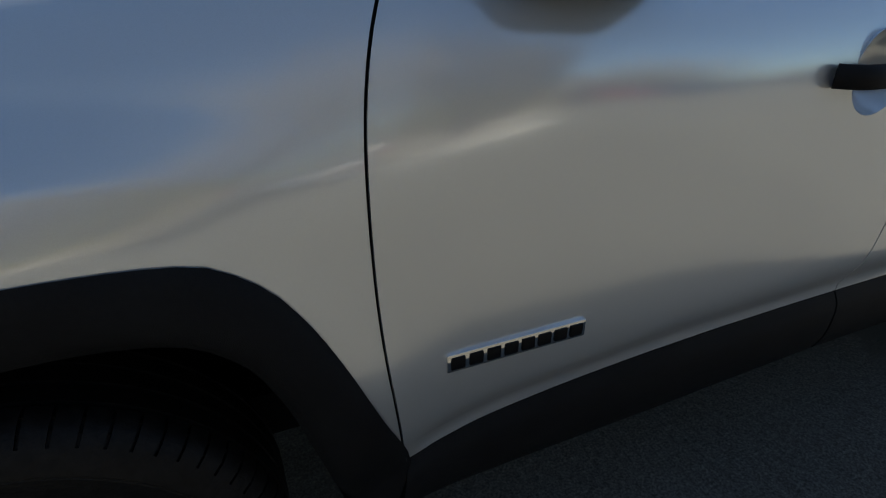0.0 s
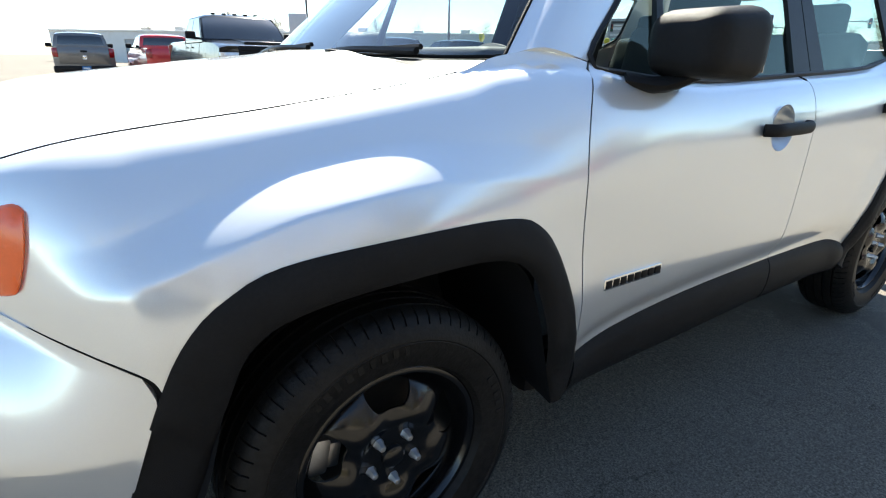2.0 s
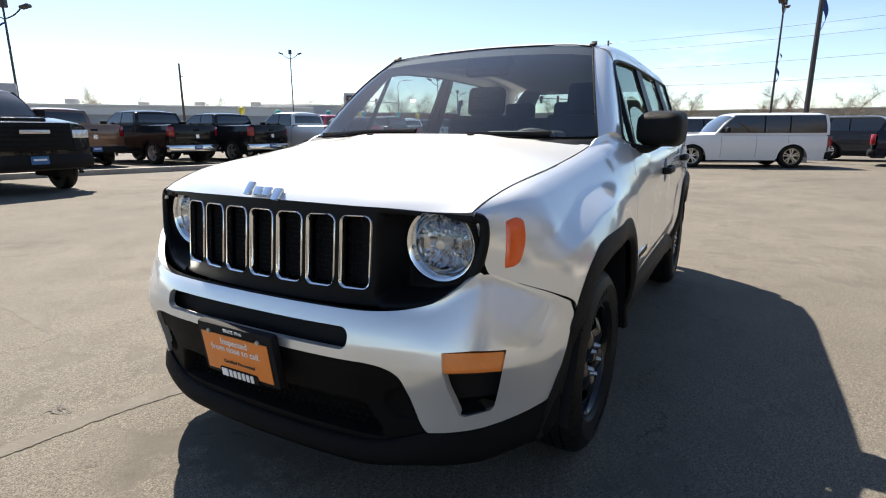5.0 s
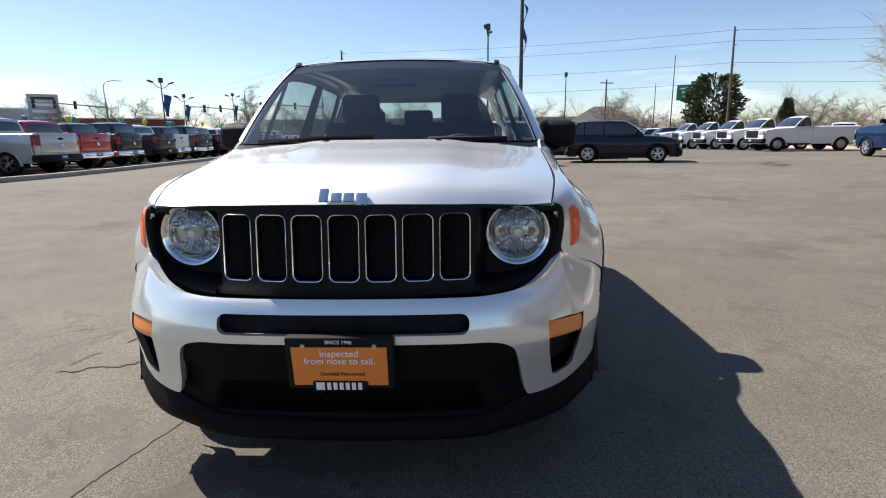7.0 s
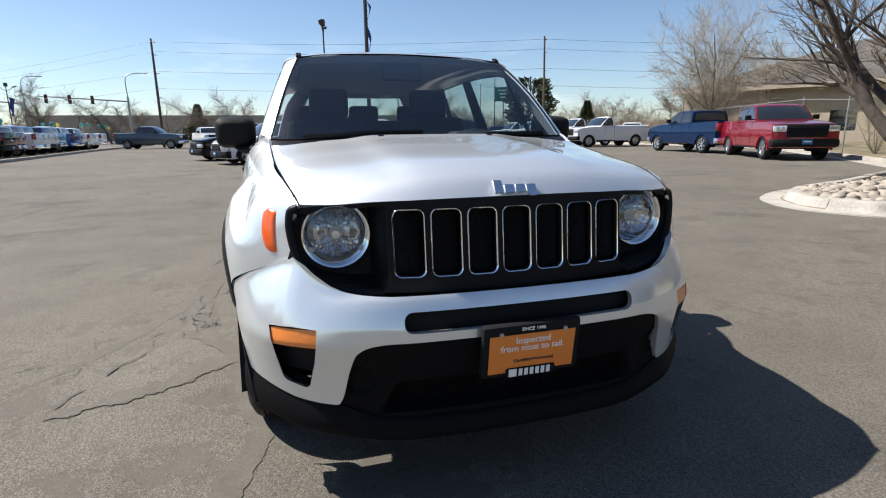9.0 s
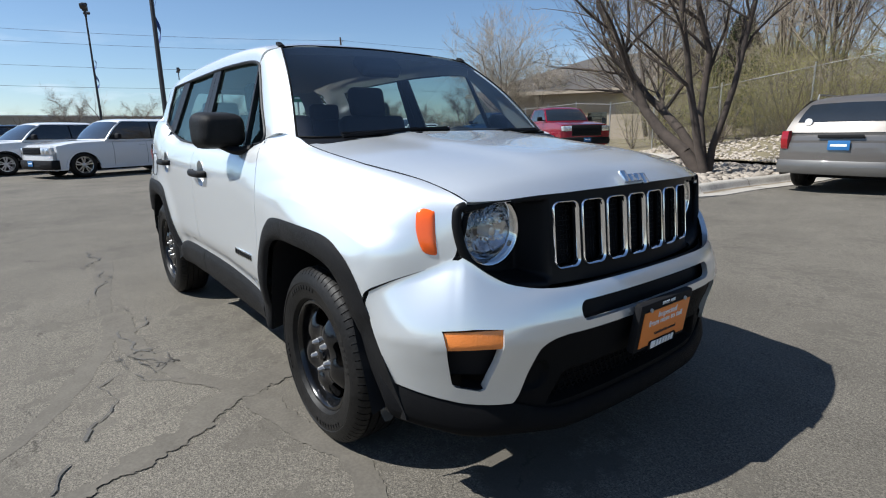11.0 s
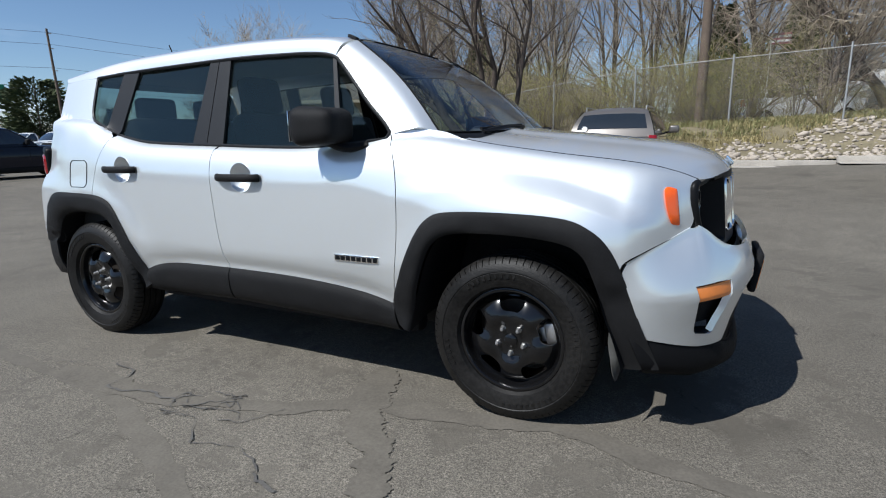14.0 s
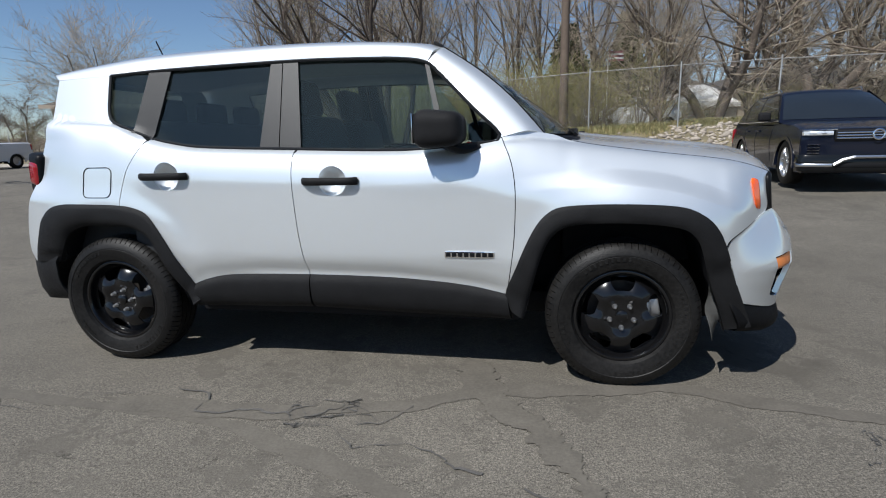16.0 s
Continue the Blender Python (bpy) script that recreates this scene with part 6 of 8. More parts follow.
    part("chassis", box(wb + 0.4, W - 0.7, 0.16, (0, 0, clr + 0.02), 0.03), BLACK, v)
    return v


PICKUP = dict(W=2.02, wb=3.67, fo=0.98, ro=1.18, R=0.41, clr=0.42, belt=1.36, hood=1.24, hoodc=1.36, cowl=0.98, H=1.96, cab=-0.98, bed=1.42, ws_top=0.30, roof_end=-0.85, panes=(0.20, 0.56, 0.94), seams=(0.62, -0.30, -0.92), handles=(-0.18, -0.80), wheel="alloy", grille=(1.25, 0.42, 0.98), lamp=(0.34, 0.20, 1.06), sill=True)
REGCAB = dict(PICKUP, wb=3.57, ro=1.15, cowl=0.95, cab=-0.12, ws_top=0.28, roof_end=-0.02, panes=(0.28, 0.93), seams=(0.60, -0.10), handles=(0.05,), wheel="steel", H=1.97, bump=CHROME)
HEAVY = dict(PICKUP, step_mat=CHROME, wb=4.10, fo=1.02, ro=1.25, R=0.41, H=2.06, belt=1.46, hood=1.36, hoodc=1.47, bed=1.50, cowl=1.25, cab=-0.80, ws_top=0.62, roof_end=-0.66, seams=(0.88, -0.08, -0.74), handles=(0.05, -0.60), dual=True, wheel="hub", grille=(1.30, 0.52, 1.08), lamp=(0.34, 0.16, 1.13), bars=5, clr=0.45)
WAGON = dict(W=1.93, wb=2.99, fo=0.93, ro=1.18, R=0.37, clr=0.24, belt=1.06, hood=0.98, hoodc=1.08, cowl=0.85, H=1.70, cab=-2.52, tail=1.06, ws_top=0.22, roof_end=-2.46, panes=(0.24, 0.44, 0.66, 0.96), seams=(0.62, -0.42, -1.35), handles=(-0.28, -1.22), wheel="alloy", grille=(1.1, 0.20, 0.80), lamp=(0.30, 0.20, 0.80), tumble=0.19)
CROSS = dict(W=1.84, wb=2.70, fo=0.92, ro=0.93, R=0.36, clr=0.24, belt=1.08, hood=0.96, hoodc=1.08, cowl=0.85, H=1.67, cab=-2.08, tail=1.10, ws_top=0.10, roof_end=-1.75, panes=(0.28, 0.54, 0.80, 0.94), seams=(0.55, -0.38, -1.12), handles=(-0.25, -1.02), wheel="alloy", clad=True, tumble=0.27)


def put(x, y, heading):
    """A place on the ground, with the heading in degrees."""
    return pose(x, y, rise(x, y), 0, 0, heading)


# heavy black pickup with twin rear wheels
ram = vehicle("pickup_truck", "glossy black crew-cab pickup truck with twin rear wheels", "truck", paint("black", (0.008, 0.009, 0.010)), put(-1.87, -13.3, 90.5), dict(HEAVY, step=0.05, mmat=BLACK))
for k in range(5):
    part("roof_marker", box(0.09, 0.09, 0.03, (0.46, -0.5 + k * 0.25, 2.085), 0.012), GLOSSBLK, ram)
part("roof_fin", prism([(0.10, 2.08), (-0.12, 2.08), (-0.10, 2.17), (-0.06, 2.18)], "y", -0.03, 0.03), BLACK, ram)
part("grille_name_bar", box(0.02, 0.50, 0.075, (3.118, 0, 1.17), 0.015), ALLOY, ram, "plain silver bar on the grille")
part("hood_scoop", box(0.95, 0.86, 0.07, (2.20, 0, 1.425), 0.03, seg=3, rot=pose(0, 0, 0, 0, 3.5, 0)), paint("black", (0.008, 0.009, 0.010)), ram, "raised hood centre")
# row of pickups with their tails to the kerb
def tail_y(x):
    return float(np.interp(x, [-56, -45, -22, -15, -7, 0, 3], [-17.0, -16.2, -14.2, -13.6, -17.5, -24.0, -24.5]))


ROW = [(1.1, "grey", (0.12, 0.12, 0.12)), (-1.75, "red", (0.42, 0.012, 0.02)), (-3.5, "white", (0.72, 0.73, 0.74)), (-6.9, "brown", (0.16, 0.085, 0.055)), (-9.6, "black", (0.01, 0.01, 0.012)), (-12.2, "black", (0.01, 0.01, 0.012)), (-14.8, "silver", (0.5, 0.51, 0.52)), (-17.3, "red", (0.30, 0.012, 0.018)), (-19.9, "charcoal", (0.045, 0.045, 0.047)), (-22.6, "charcoal", (0.045, 0.045, 0.047)), (-25.4, "white", (0.72, 0.73, 0.74)), (-28.2, "charcoal", (0.045, 0.045, 0.047)), (-31.0, "black", (0.01, 0.01, 0.012)), (-33.9, "maroon", (0.12, 0.010, 0.015)), (-36.7, "white", (0.72, 0.73, 0.74)), (-39.5, "white", (0.72, 0.73, 0.74)), (-42.3, "light_blue", (0.10, 0.33, 0.55)), (-45.1, "blue", (0.02, 0.07, 0.22)), (-47.9, "white", (0.72, 0.73, 0.74)), (-50.7, "white", (0.72, 0.73, 0.74)), (-53.5, "white", (0.72, 0.73, 0.74))]
for i, (x, nm, c) in enumerate(ROW):
    vehicle("pickup_truck", nm.replace("_", " ") + " crew-cab pickup truck parked with its tail to the kerb", "truck", paint(nm, c, 0.3 if nm != "white" else 0.0), put(x, tail_y(x) - 3.0 + 0.25 * math.sin(i * 2.3), -90 + 2 * math.sin(i * 1.7)), dict(PICKUP, bump=CHROME if i % 3 else PLASTIC, H=1.96 - 0.04 * (i % 3)), "pickups along the kerb")
# a second row further off
for i in range(16):
    nm, c = (("white", (0.72, 0.73, 0.74)), ("silver", (0.5, 0.51, 0.52)), ("black", (0.01, 0.01, 0.012)), ("grey", (0.12, 0.12, 0.12)))[(i * 7) % 4]
    vehicle("parked_suv", nm + " suv in the far row of parked cars", "car", paint(nm, c), put(1 - 3.4 * i, -36 + 0.3 * math.sin(i), 90), CROSS, "suvs in the far row")
# long white wagon
vehicle("station_wagon", "white boxy wagon with dark windows and alloy wheels", "car", paint("white", (0.72, 0.73, 0.74), 0.0), put(-17.35, 0.85, -69.5), dict(WAGON, blabel="white body"))
for i, (x, y, h, nm, c) in enumerate(((-20.5, -1.2, -66, "white", (0.72, 0.73, 0.74)), (-24.5, -2.6, -66, "black", (0.01, 0.01, 0.012)))):
    vehicle("parked_car", nm + " crossover standing behind the white wagon", "car", paint(nm, c), put(x, y, h), CROSS)
# dark blue-black crossover
vehicle("crossover", "dark navy crossover with alloy wheels, side on", "car", paint("navy_black", (0.010, 0.012, 0.022)), put(-19.3, 7.2, 75), CROSS)
vehicle("crossover", "dark grey crossover parked beside the navy one", "car", paint("charcoal", (0.045, 0.045, 0.047)), put(-23.0, 5.6, 75), CROSS)
# white work trucks in a row
for i in range(5):
    x = -28.9 - 3.15 * i
    vehicle("work_truck", "white regular-cab pickup truck with a black grille", "truck", paint("white", (0.72, 0.73, 0.74), 0.0), put(x, 20.4 - 0.25 * i, -90), dict(REGCAB, gmat=BLACK, bump=BLACK), "white trucks in a row")
for i in range(5):
    nm, c = (("navy_black", (0.010, 0.012, 0.022)), ("white", (0.72, 0.73, 0.74)), ("maroon", (0.16, 0.012, 0.018)), ("silver", (0.5, 0.51, 0.52)), ("black", (0.01, 0.01, 0.012)))[i]
    vehicle("parked_suv", nm.replace("_", " ") + " suv at the end of the truck row", "car", paint(nm, c), put(-45 - 3.1 * i, 18.4 - 0.3 * i, -90), CROSS, "suvs past the trucks")
# blue and red pickups
vehicle("pickup_truck", "dark blue crew-cab pickup truck with chrome wheels", "truck", paint("deep_blue", (0.004, 0.017, 0.055), 0.2, 0.2), put(-18.6, 18.9, 173), dict(PICKUP, wheel="chrome", bump=CHROME))
vehicle("pickup_truck", "bright red crew-cab pickup truck with black grille", "truck", paint("bright_red", (0.24, 0.004, 0.018), 0.2, 0.22), put(-12.85, 17.35, -27), dict(PICKUP, bump=BLACK, gmat=BLACK))
# silver-beige hatchback wagon, tail towards us
vibe = vehicle("hatchback", "beige-silver hatchback with roof rails and grey lower cladding", "car", paint("beige_silver", (0.140, 0.127, 0.115), 0.4), put(0.26, 10.7, 88.5), dict(step=0.04, noplate=True, W=1.77, wb=2.60, fo=0.85, ro=0.88, R=0.325, clr=0.25, belt=0.98, hood=0.90, hoodc=1.00, cowl=0.85, H=1.54, cab=-2.05, tail=1.00, ws_top=0.05, roof_end=-1.62, panes=(0.28, 0.54, 0.80, 0.95), seams=(0.55, -0.35, -1.08), handles=(-0.22, -0.98), wheel="alloy", clad=True, tumble=0.24, tlamp=(0.13, 0.30, 0.84), mmat=paint("beige_silver", (0.140, 0.127, 0.115), 0.4), rbump=paint("grey_cladding", (0.082, 0.078, 0.072), 0.1, 0.5), bump=paint("grey_cladding", (0.082, 0.078, 0.072), 0.1, 0.5)))
for s in (1, -1):
    part("roof_rail", tube([(-0.05, s * 0.60, 1.53), (-0.10, s * 0.61, 1.58), (-1.45, s * 0.61, 1.58), (-1.52, s * 0.60, 1.50)], 0.014, 6), STEEL, vibe, "grey roof rail")
part("gate_strip", box(0.04, 0.62, 0.055, (-2.17, 0, 0.90), 0.015), BLACK, vibe)
part("rear_wiper", tube([(-2.02, 0.02, 1.06), (-2.00, 0.25, 1.08)], 0.008, 6), BLACK, vibe)
# black crossover facing us
vw = vehicle("crossover", "glossy black coupe-roofed crossover with chrome grille bars", "car", paint("blue_black", (0.006, 0.008, 0.016)), put(5.98, 7.95, -95.5) @ Matrix.Diagonal((0.93, 0.93, 0.93, 1)), dict(step=0.04, noplate=True, W=1.98, wb=2.98, fo=0.96, ro=1.02, R=0.40, clr=0.26, belt=1.10, hood=1.00, hoodc=1.12, cowl=0.95, H=1.72, cab=-2.30, tail=1.14, ws_top=0.15, ws_hi=0.84, roof_end=-1.30, panes=(0.22, 0.48, 0.76, 0.93), seams=(0.62, -0.40, -1.25), handles=(-0.25, -1.10), wheel="alloy", tumble=0.28, grille=(1.16, 0.17, 0.86), bars=3, barmat=CHROME, lamp=(0.40, 0.075, 0.90), bump=paint("black", (0.008, 0.009, 0.010))))
for s in (1, -1):
    part("roof_rail", tube([(0.0, s * 0.68, 1.70), (-0.08, s * 0.69, 1.755), (-1.2, s * 0.68, 1.74), (-1.3, s * 0.67, 1.66)], 0.015, 6), ALLOY, vw, "silver roof rail")
    nose_strip("bumper_trim", ALLOY, vw, 2.45, 1, 1.98, 0.36, 0.42, *sorted((s * 0.60, s * 1.06)), 0.070, 0.0, "silver lower trim")
    part("corner_trim", tube([(2.53, s * 0.58, 0.40), (2.53, s * 0.45, 0.48), (2.54, s * 0.30, 0.52)], 0.028, 6), ALLOY, vw, "silver lower trim")
    nose_strip("lamp_trim", CHROME, vw, 2.45, 1, 1.98, 0.945, 0.963, *sorted((s * 0.56, s * 1.06)), 0.024, 0.0, "thin chrome lamp trim")
    for k in range(4):
        nose_strip("bumper_fin", CHROME, vw, 2.45, 1, 1.98, 0.575 + 0.045 * k, 0.590 + 0.045 * k, *sorted((s * 0.78, s * 0.93)), 0.030, 0.0)
part("lower_trim_bar", tube([(2.54, -0.32, 0.52), (2.545, 0, 0.522), (2.54, 0.32, 0.52)], 0.026, 6), ALLOY, vw, "silver lower trim")
part("nose_emblem", lathe([(0.060, 0.0), (0.075, 0.008), (0.090, 0.0)], 28, axis="x"), CHROME, vw, "round chrome emblem", at=pose(2.50, 0, 0.87))
for s in (1, -1):
    rail = [(0.86, s * 0.955, 1.135), (0.15, s * 0.955, 1.135), (-1.30, s * 0.955, 1.14), (-2.00, s * 0.95, 1.16)]
    part("window_trim", tube(spline(rail, 24), 0.010, 6), CHROME, vw, "chrome window trim")
# sticker and rear strip of the hatchback
part("window_sticker", lathe([(0, 0.0), (0.055, 0.001), (0.056, -0.002)], 18, axis="x"), WHITEPRINT, vibe, "round white sticker", at=pose(-2.02, 0.52, 1.13, 0, 0, 180))
# further cars at the lot's far end
vehicle("pickup_truck", "grey crew-cab pickup truck standing across the lane", "truck", paint("slate", (0.06, 0.075, 0.095)), put(-51.0, -12.0, 80), dict(PICKUP, bump=CHROME))
for i in range(5):
    nm, c = (("white", (0.72, 0.73, 0.74)), ("black", (0.01, 0.01, 0.012)), ("white", (0.72, 0.73, 0.74)), ("silver", (0.5, 0.51, 0.52)), ("white", (0.72, 0.73, 0.74)))[i]
    vehicle("pickup_truck", nm + " crew-cab pickup truck at the far end of the lot", "truck", paint(nm, c), put(-58 - 1.5 * i, -8.2 + 3.1 * i, 20), PICKUP, "far pickups")
vehicle("pickup_truck", "white pickup truck at the lot's edge", "truck", paint("white", (0.72, 0.73, 0.74), 0.0), put(-43.5, 33.0, 150), REGCAB)

# ---- kerbs, planting, fence ----
SOIL = shader("dry_soil", (0.20, 0.16, 0.11), 0.95, 0, 0, 0.35, 2.5, 0.6, 60)
GRASSY = shader("dry_grass_ground", (0.155, 0.130, 0.078), 0.95, 0, 0, 0.4, 1.6, 0.6, 50)
ROCK = shader("pale_river_rock", (0.29, 0.25, 0.205), 0.85, 0, 0, 0.25, 9, 0.4, 60, rand=0.35)
BARK = shader("grey_brown_bark", (0.125, 0.10, 0.08), 0.95, 0, 0, 0.35, 6, 0.6, 50)
TWIG = shader("bare_twigs", (0.34, 0.285, 0.215), 0.95, 0, 0, 0.3, 2)
BUDS = shader("yellow_green_buds", (0.27, 0.25, 0.08), 0.9, 0, 0, 0.3, 2)
PINE = shader("dark_conifer_needles", (0.060, 0.078, 0.030), 0.9, 0, 0, 0.5, 1.2)
WOOD = shader("weathered_pole_wood", (0.105, 0.078, 0.058), 0.9, 0, 0, 0.3, 5, 0.5, 40)
WIRE = shader("dull_fence_wire", (0.26, 0.255, 0.245), 0.6, 0.2, 0, 0.2, 6)
GALV = shader("galvanised_steel", (0.36, 0.36, 0.35), 0.5, 0.6, 0, 0.2, 6)
POLEDARK = shader("dark_bronze_pole", (0.045, 0.042, 0.042), 0.5, 0.3, 0, 0.15, 4)
FLAGBLUE = shader("blue_flag_cloth", (0.02, 0.055, 0.20), 0.8, 0, 0, 0.25, 4)


def kerb(pts, name, label, w=0.17, h=0.15, joint=3.0):
    """A concrete kerb along ground points: one thing, one stone after another with open joints."""
    p = even(np.array(pts, float), max(2, int(sum(math.dist(a, b) for a, b in zip(pts, pts[1:])) / joint)) + 1)
    k = tagged(new(name), label, "kerb", kind="structure")
    for a, b in zip(p, p[1:]):
        d = b - a
        L = np.linalg.norm(d)
        ang = math.degrees(math.atan2(d[1], d[0]))
        c = (a + b) / 2
        z0 = rise(c[0], c[1])
        part("kerb_stone", box(L - 0.012, w, h + 0.1, (0, 0, (h - 0.1) / 2), 0.025, seg=2), CONCRETE, k, at=pose(c[0], c[1], z0, 0, 0, ang))
        part("gutter", box(L - 0.008, 0.42, 0.03, (0, -0.29, -0.006), 0.008, seg=1), CONCRETE, k, at=pose(c[0], c[1], z0, 0, 0, ang))
    return k


kerb([(-1.5, 13.2), (12, 13.2), (40, 13.2)], "kerb_north", "pale concrete kerb below the rock bank")
island_edge = spline([(-6.4, 14.6), (-5.5, 12.0), (-4.55, 9.6), (-4.14, 8.3), (-3.98, 7.72), (-3.42, 6.88), (-2.80, 6.46), (-2.48, 6.35), (-2.10, 6.34), (-1.72, 6.46), (-1.28, 6.70), (-1.00, 7.3), (-0.92, 8.4), (-0.72, 9.6), (-0.60, 11.0), (-0.75, 13.1)], 160)
island_in = np.gradient(island_edge, axis=0)
island_in = np.c_[island_in[:, 1], -island_in[:, 0]] / np.linalg.norm(island_in, axis=1)[:, None]
island_in = island_in if np.dot(island_in[80], (0, 1)) > 0 else -island_in
nose_line = (island_edge + island_in * 0.50)[::6]


def island_kerb(joints):
    """A poured kerb with its gutter pan, swept round the island and cut by open joints."""
    k = tagged(new("kerb_island"), "pale worn concrete kerb round the planted island", "kerb", kind="structure")
    R = random.Random(8)
    prof = ((-0.004, -0.02), (0.0, 0.008), (0.02, 0.010), (0.27, 0.000), (0.315, 0.012), (0.345, 0.055), (0.372, 0.112), (0.395, 0.137), (0.425, 0.146), (0.535, 0.148), (0.552, 0.138), (0.556, 0.05))
    for a, b in zip(joints, joints[1:]):
        idx = np.linspace(a + 0.07, b - 0.07, max(6, (b - a) * 2))
        dz = R.uniform(-0.004, 0.004)
        g = []
        for o, z in prof:
            row = []
            for f in idx:
                p = [np.interp(f, range(160), (island_edge + island_in * o)[:, c]) for c in (0, 1)]
                w = 0.006 * noise.noise(Vector((p[0] * 3, p[1] * 3, o * 6)))
                row.append((p[0] + w, p[1] + w, rise(*p) + z + dz + 0.006 + (0.4 * w if z > 0.1 else 0)))
            g.append(row)
        bm = sheet(np.array(g), (0, 0, 1))
        part("kerb_stone", bm, CONCRETE, k, "", 50)
    part("kerb_joint", sheet(np.array([[(*(island_edge[i] + island_in[i] * o), rise(*island_edge[i]) + z) for i in range(160)] for o, z in ((0.0, 0.004), (0.28, 0.004), (0.36, 0.05), (0.40, 0.125), (0.55, 0.128))]), (0, 0, 1)), SOIL, k)


kerb([(-70, -16.0), (-45, -15.0), (-22, -12.9), (-14, -12.3), (-9, -13.0), (-4, -14.6), (0.3, -15.5), (14, -16.2)], "kerb_south", "pale concrete kerb in front of parked pickups")
kerb([(-60, 27.0), (-20, 25.5), (-8.6, 17.0), (-6.0, 14.9)], "kerb_west", "pale concrete kerb below the fence", joint=4.0)


island_kerb((0, 22, 40, 56, 66, 78, 91, 105, 119, 136, 159))


def bank_y(x):
    """Where the bank begins, behind the kerbs."""
    return float(np.interp(x, [-20.0, -8.6, -6.0, -1.5, 0.0], [25.8, 17.25, 15.1, 13.3, 13.3]))


def land(x, y):
    """Height of the bank behind the kerb."""
    t = min(1.0, max(0.0, (y - bank_y(x)) / 3.6))
    e = min(1.0, max(0.0, (x + 7.0) / 7.0))
    return 0.13 + rise(x, 13.3) + 1.0 * (t * t * (3 - 2 * t)) * (0.30 + 0.70 * e) + 0.03 * math.sin(x * 1.7) * math.sin(y * 1.3) * t


g = np.array([[(x, y, land(x, y)) for x in np.linspace(-14, 42, 57) for y in [bank_y(x) - 0.01 + v * (75 - bank_y(x))]] for v in np.r_[np.linspace(0, 0.07, 9), np.linspace(0.08, 1, 12)]])
tagged(part("rock_bank", sheet(g, (0, 0, 1)), GRASSY, None, "rising bank of dry grass, soil and river rock", 60), category="ground", kind="structure")
bm = bmesh.new()
isl = [bm.verts.new((x, y, 0.125)) for x, y in nose_line]
bm.faces.new(isl + [bm.verts.new((-0.4, 13.5, 0.125)), bm.verts.new((-2, 13.75, 0.125)), bm.verts.new((-6.0, 15.4, 0.125))])
bmesh.ops.triangulate(bm, faces=bm.faces)
bmesh.ops.recalc_face_normals(bm, faces=bm.faces)
tagged(part("planted_island", bm, SOIL, None, "planted island of soil and pale rocks", 0), category="ground", kind="structure")
g = np.array([[(x, y, 0.10 + 0.012 * (y - 25) if y > 25 else 0.10) for x in np.linspace(-75, -8.5, 20)] for y in (27.3, 32, 45, 75)])
tagged(part("west_bank", sheet(g, (0, 0, 1)), GRASSY, None, "strip of dry grass beyond the lot", 60), category="ground", kind="structure")

rock_shapes = []
rng = random.Random(4)
for k in range(7):
    bm = bmesh.new()
    bmesh.ops.create_icosphere(bm, subdivisions=2 if k < 3 else 1, radius=1.0)
    sx, sy, sz = rng.uniform(0.8, 1.3), rng.uniform(0.7, 1.0), rng.uniform(0.45, 0.7)
    for v in bm.verts:
        n = noise.noise(v.co * 1.3 + Vector((k * 7, 0, 0)))
        v.co = Vector((v.co.x * sx, v.co.y * sy, v.co.z * sz)) * (1 + 0.28 * n)
    me = bpy.data.meshes.new("rock")
    bm.to_mesh(me)
    bm.free()
    me.materials.append(ROCK)
    me.polygons.foreach_set("use_smooth", [True] * len(me.polygons))
    rock_shapes.append(me)


def inside_island(x, y):
    pts = [tuple(q) for q in nose_line]
    c = False
    for (x0, y0), (x1, y1) in zip(pts, pts[1:] + pts[:1]):
        if (y0 > y) != (y1 > y) and x < (x1 - x0) * (y - y0) / (y1 - y0) + x0:
            c = not c
    return c


def rock_depth(x):
    """How far up the bank the rocks reach before the grass takes over."""
    return float(np.interp(x, [-9, -1.5, 0.5, 2.0, 3.2, 4.5, 5.6], [3.6, 3.0, 0.9, 1.1, 1.6, 2.0, 3.2])) + 0.25 * math.sin(x * 2.9) + 0.12 * math.sin(x * 7.3)


bank = tagged(new("river_rocks"), "pale rounded river rocks covering the bank", "rocks", kind="structure")
count = 0
while count < 290:
    x, y = rng.uniform(0.5, 10.5), 13.4 + 3.0 * rng.random() ** 1.3
    if y - 13.4 > rock_depth(x) and rng.random() > 0.03:
        continue
    r = rng.uniform(0.06, 0.135)
    o = new("rock", rock_shapes[rng.randrange(7)])
    o.parent, o.matrix_basis = bank, pose(x, y, land(x, y) + r * 0.22, rng.uniform(-20, 20), rng.uniform(-20, 20), rng.uniform(0, 360)) @ Matrix.Diagonal((r, r, r, 1))
    count += 1
isr = tagged(new("island_rocks"), "pale rocks lying in the planted island", "rocks", kind="structure")
count = 0
while count < 290:
    x, y = rng.uniform(-6, -1.0), 6.8 + 6.5 * rng.random() ** 1.4
    if not inside_island(x, y):
        continue
    r = rng.uniform(0.05, 0.125)
    o = new("rock", rock_shapes[rng.randrange(7)])
    o.parent, o.matrix_basis = isr, pose(x, y, 0.13 + r * 0.25, rng.uniform(-20, 20), rng.uniform(-20, 20), rng.uniform(0, 360)) @ Matrix.Diagonal((r, r, r, 1))
    count += 1


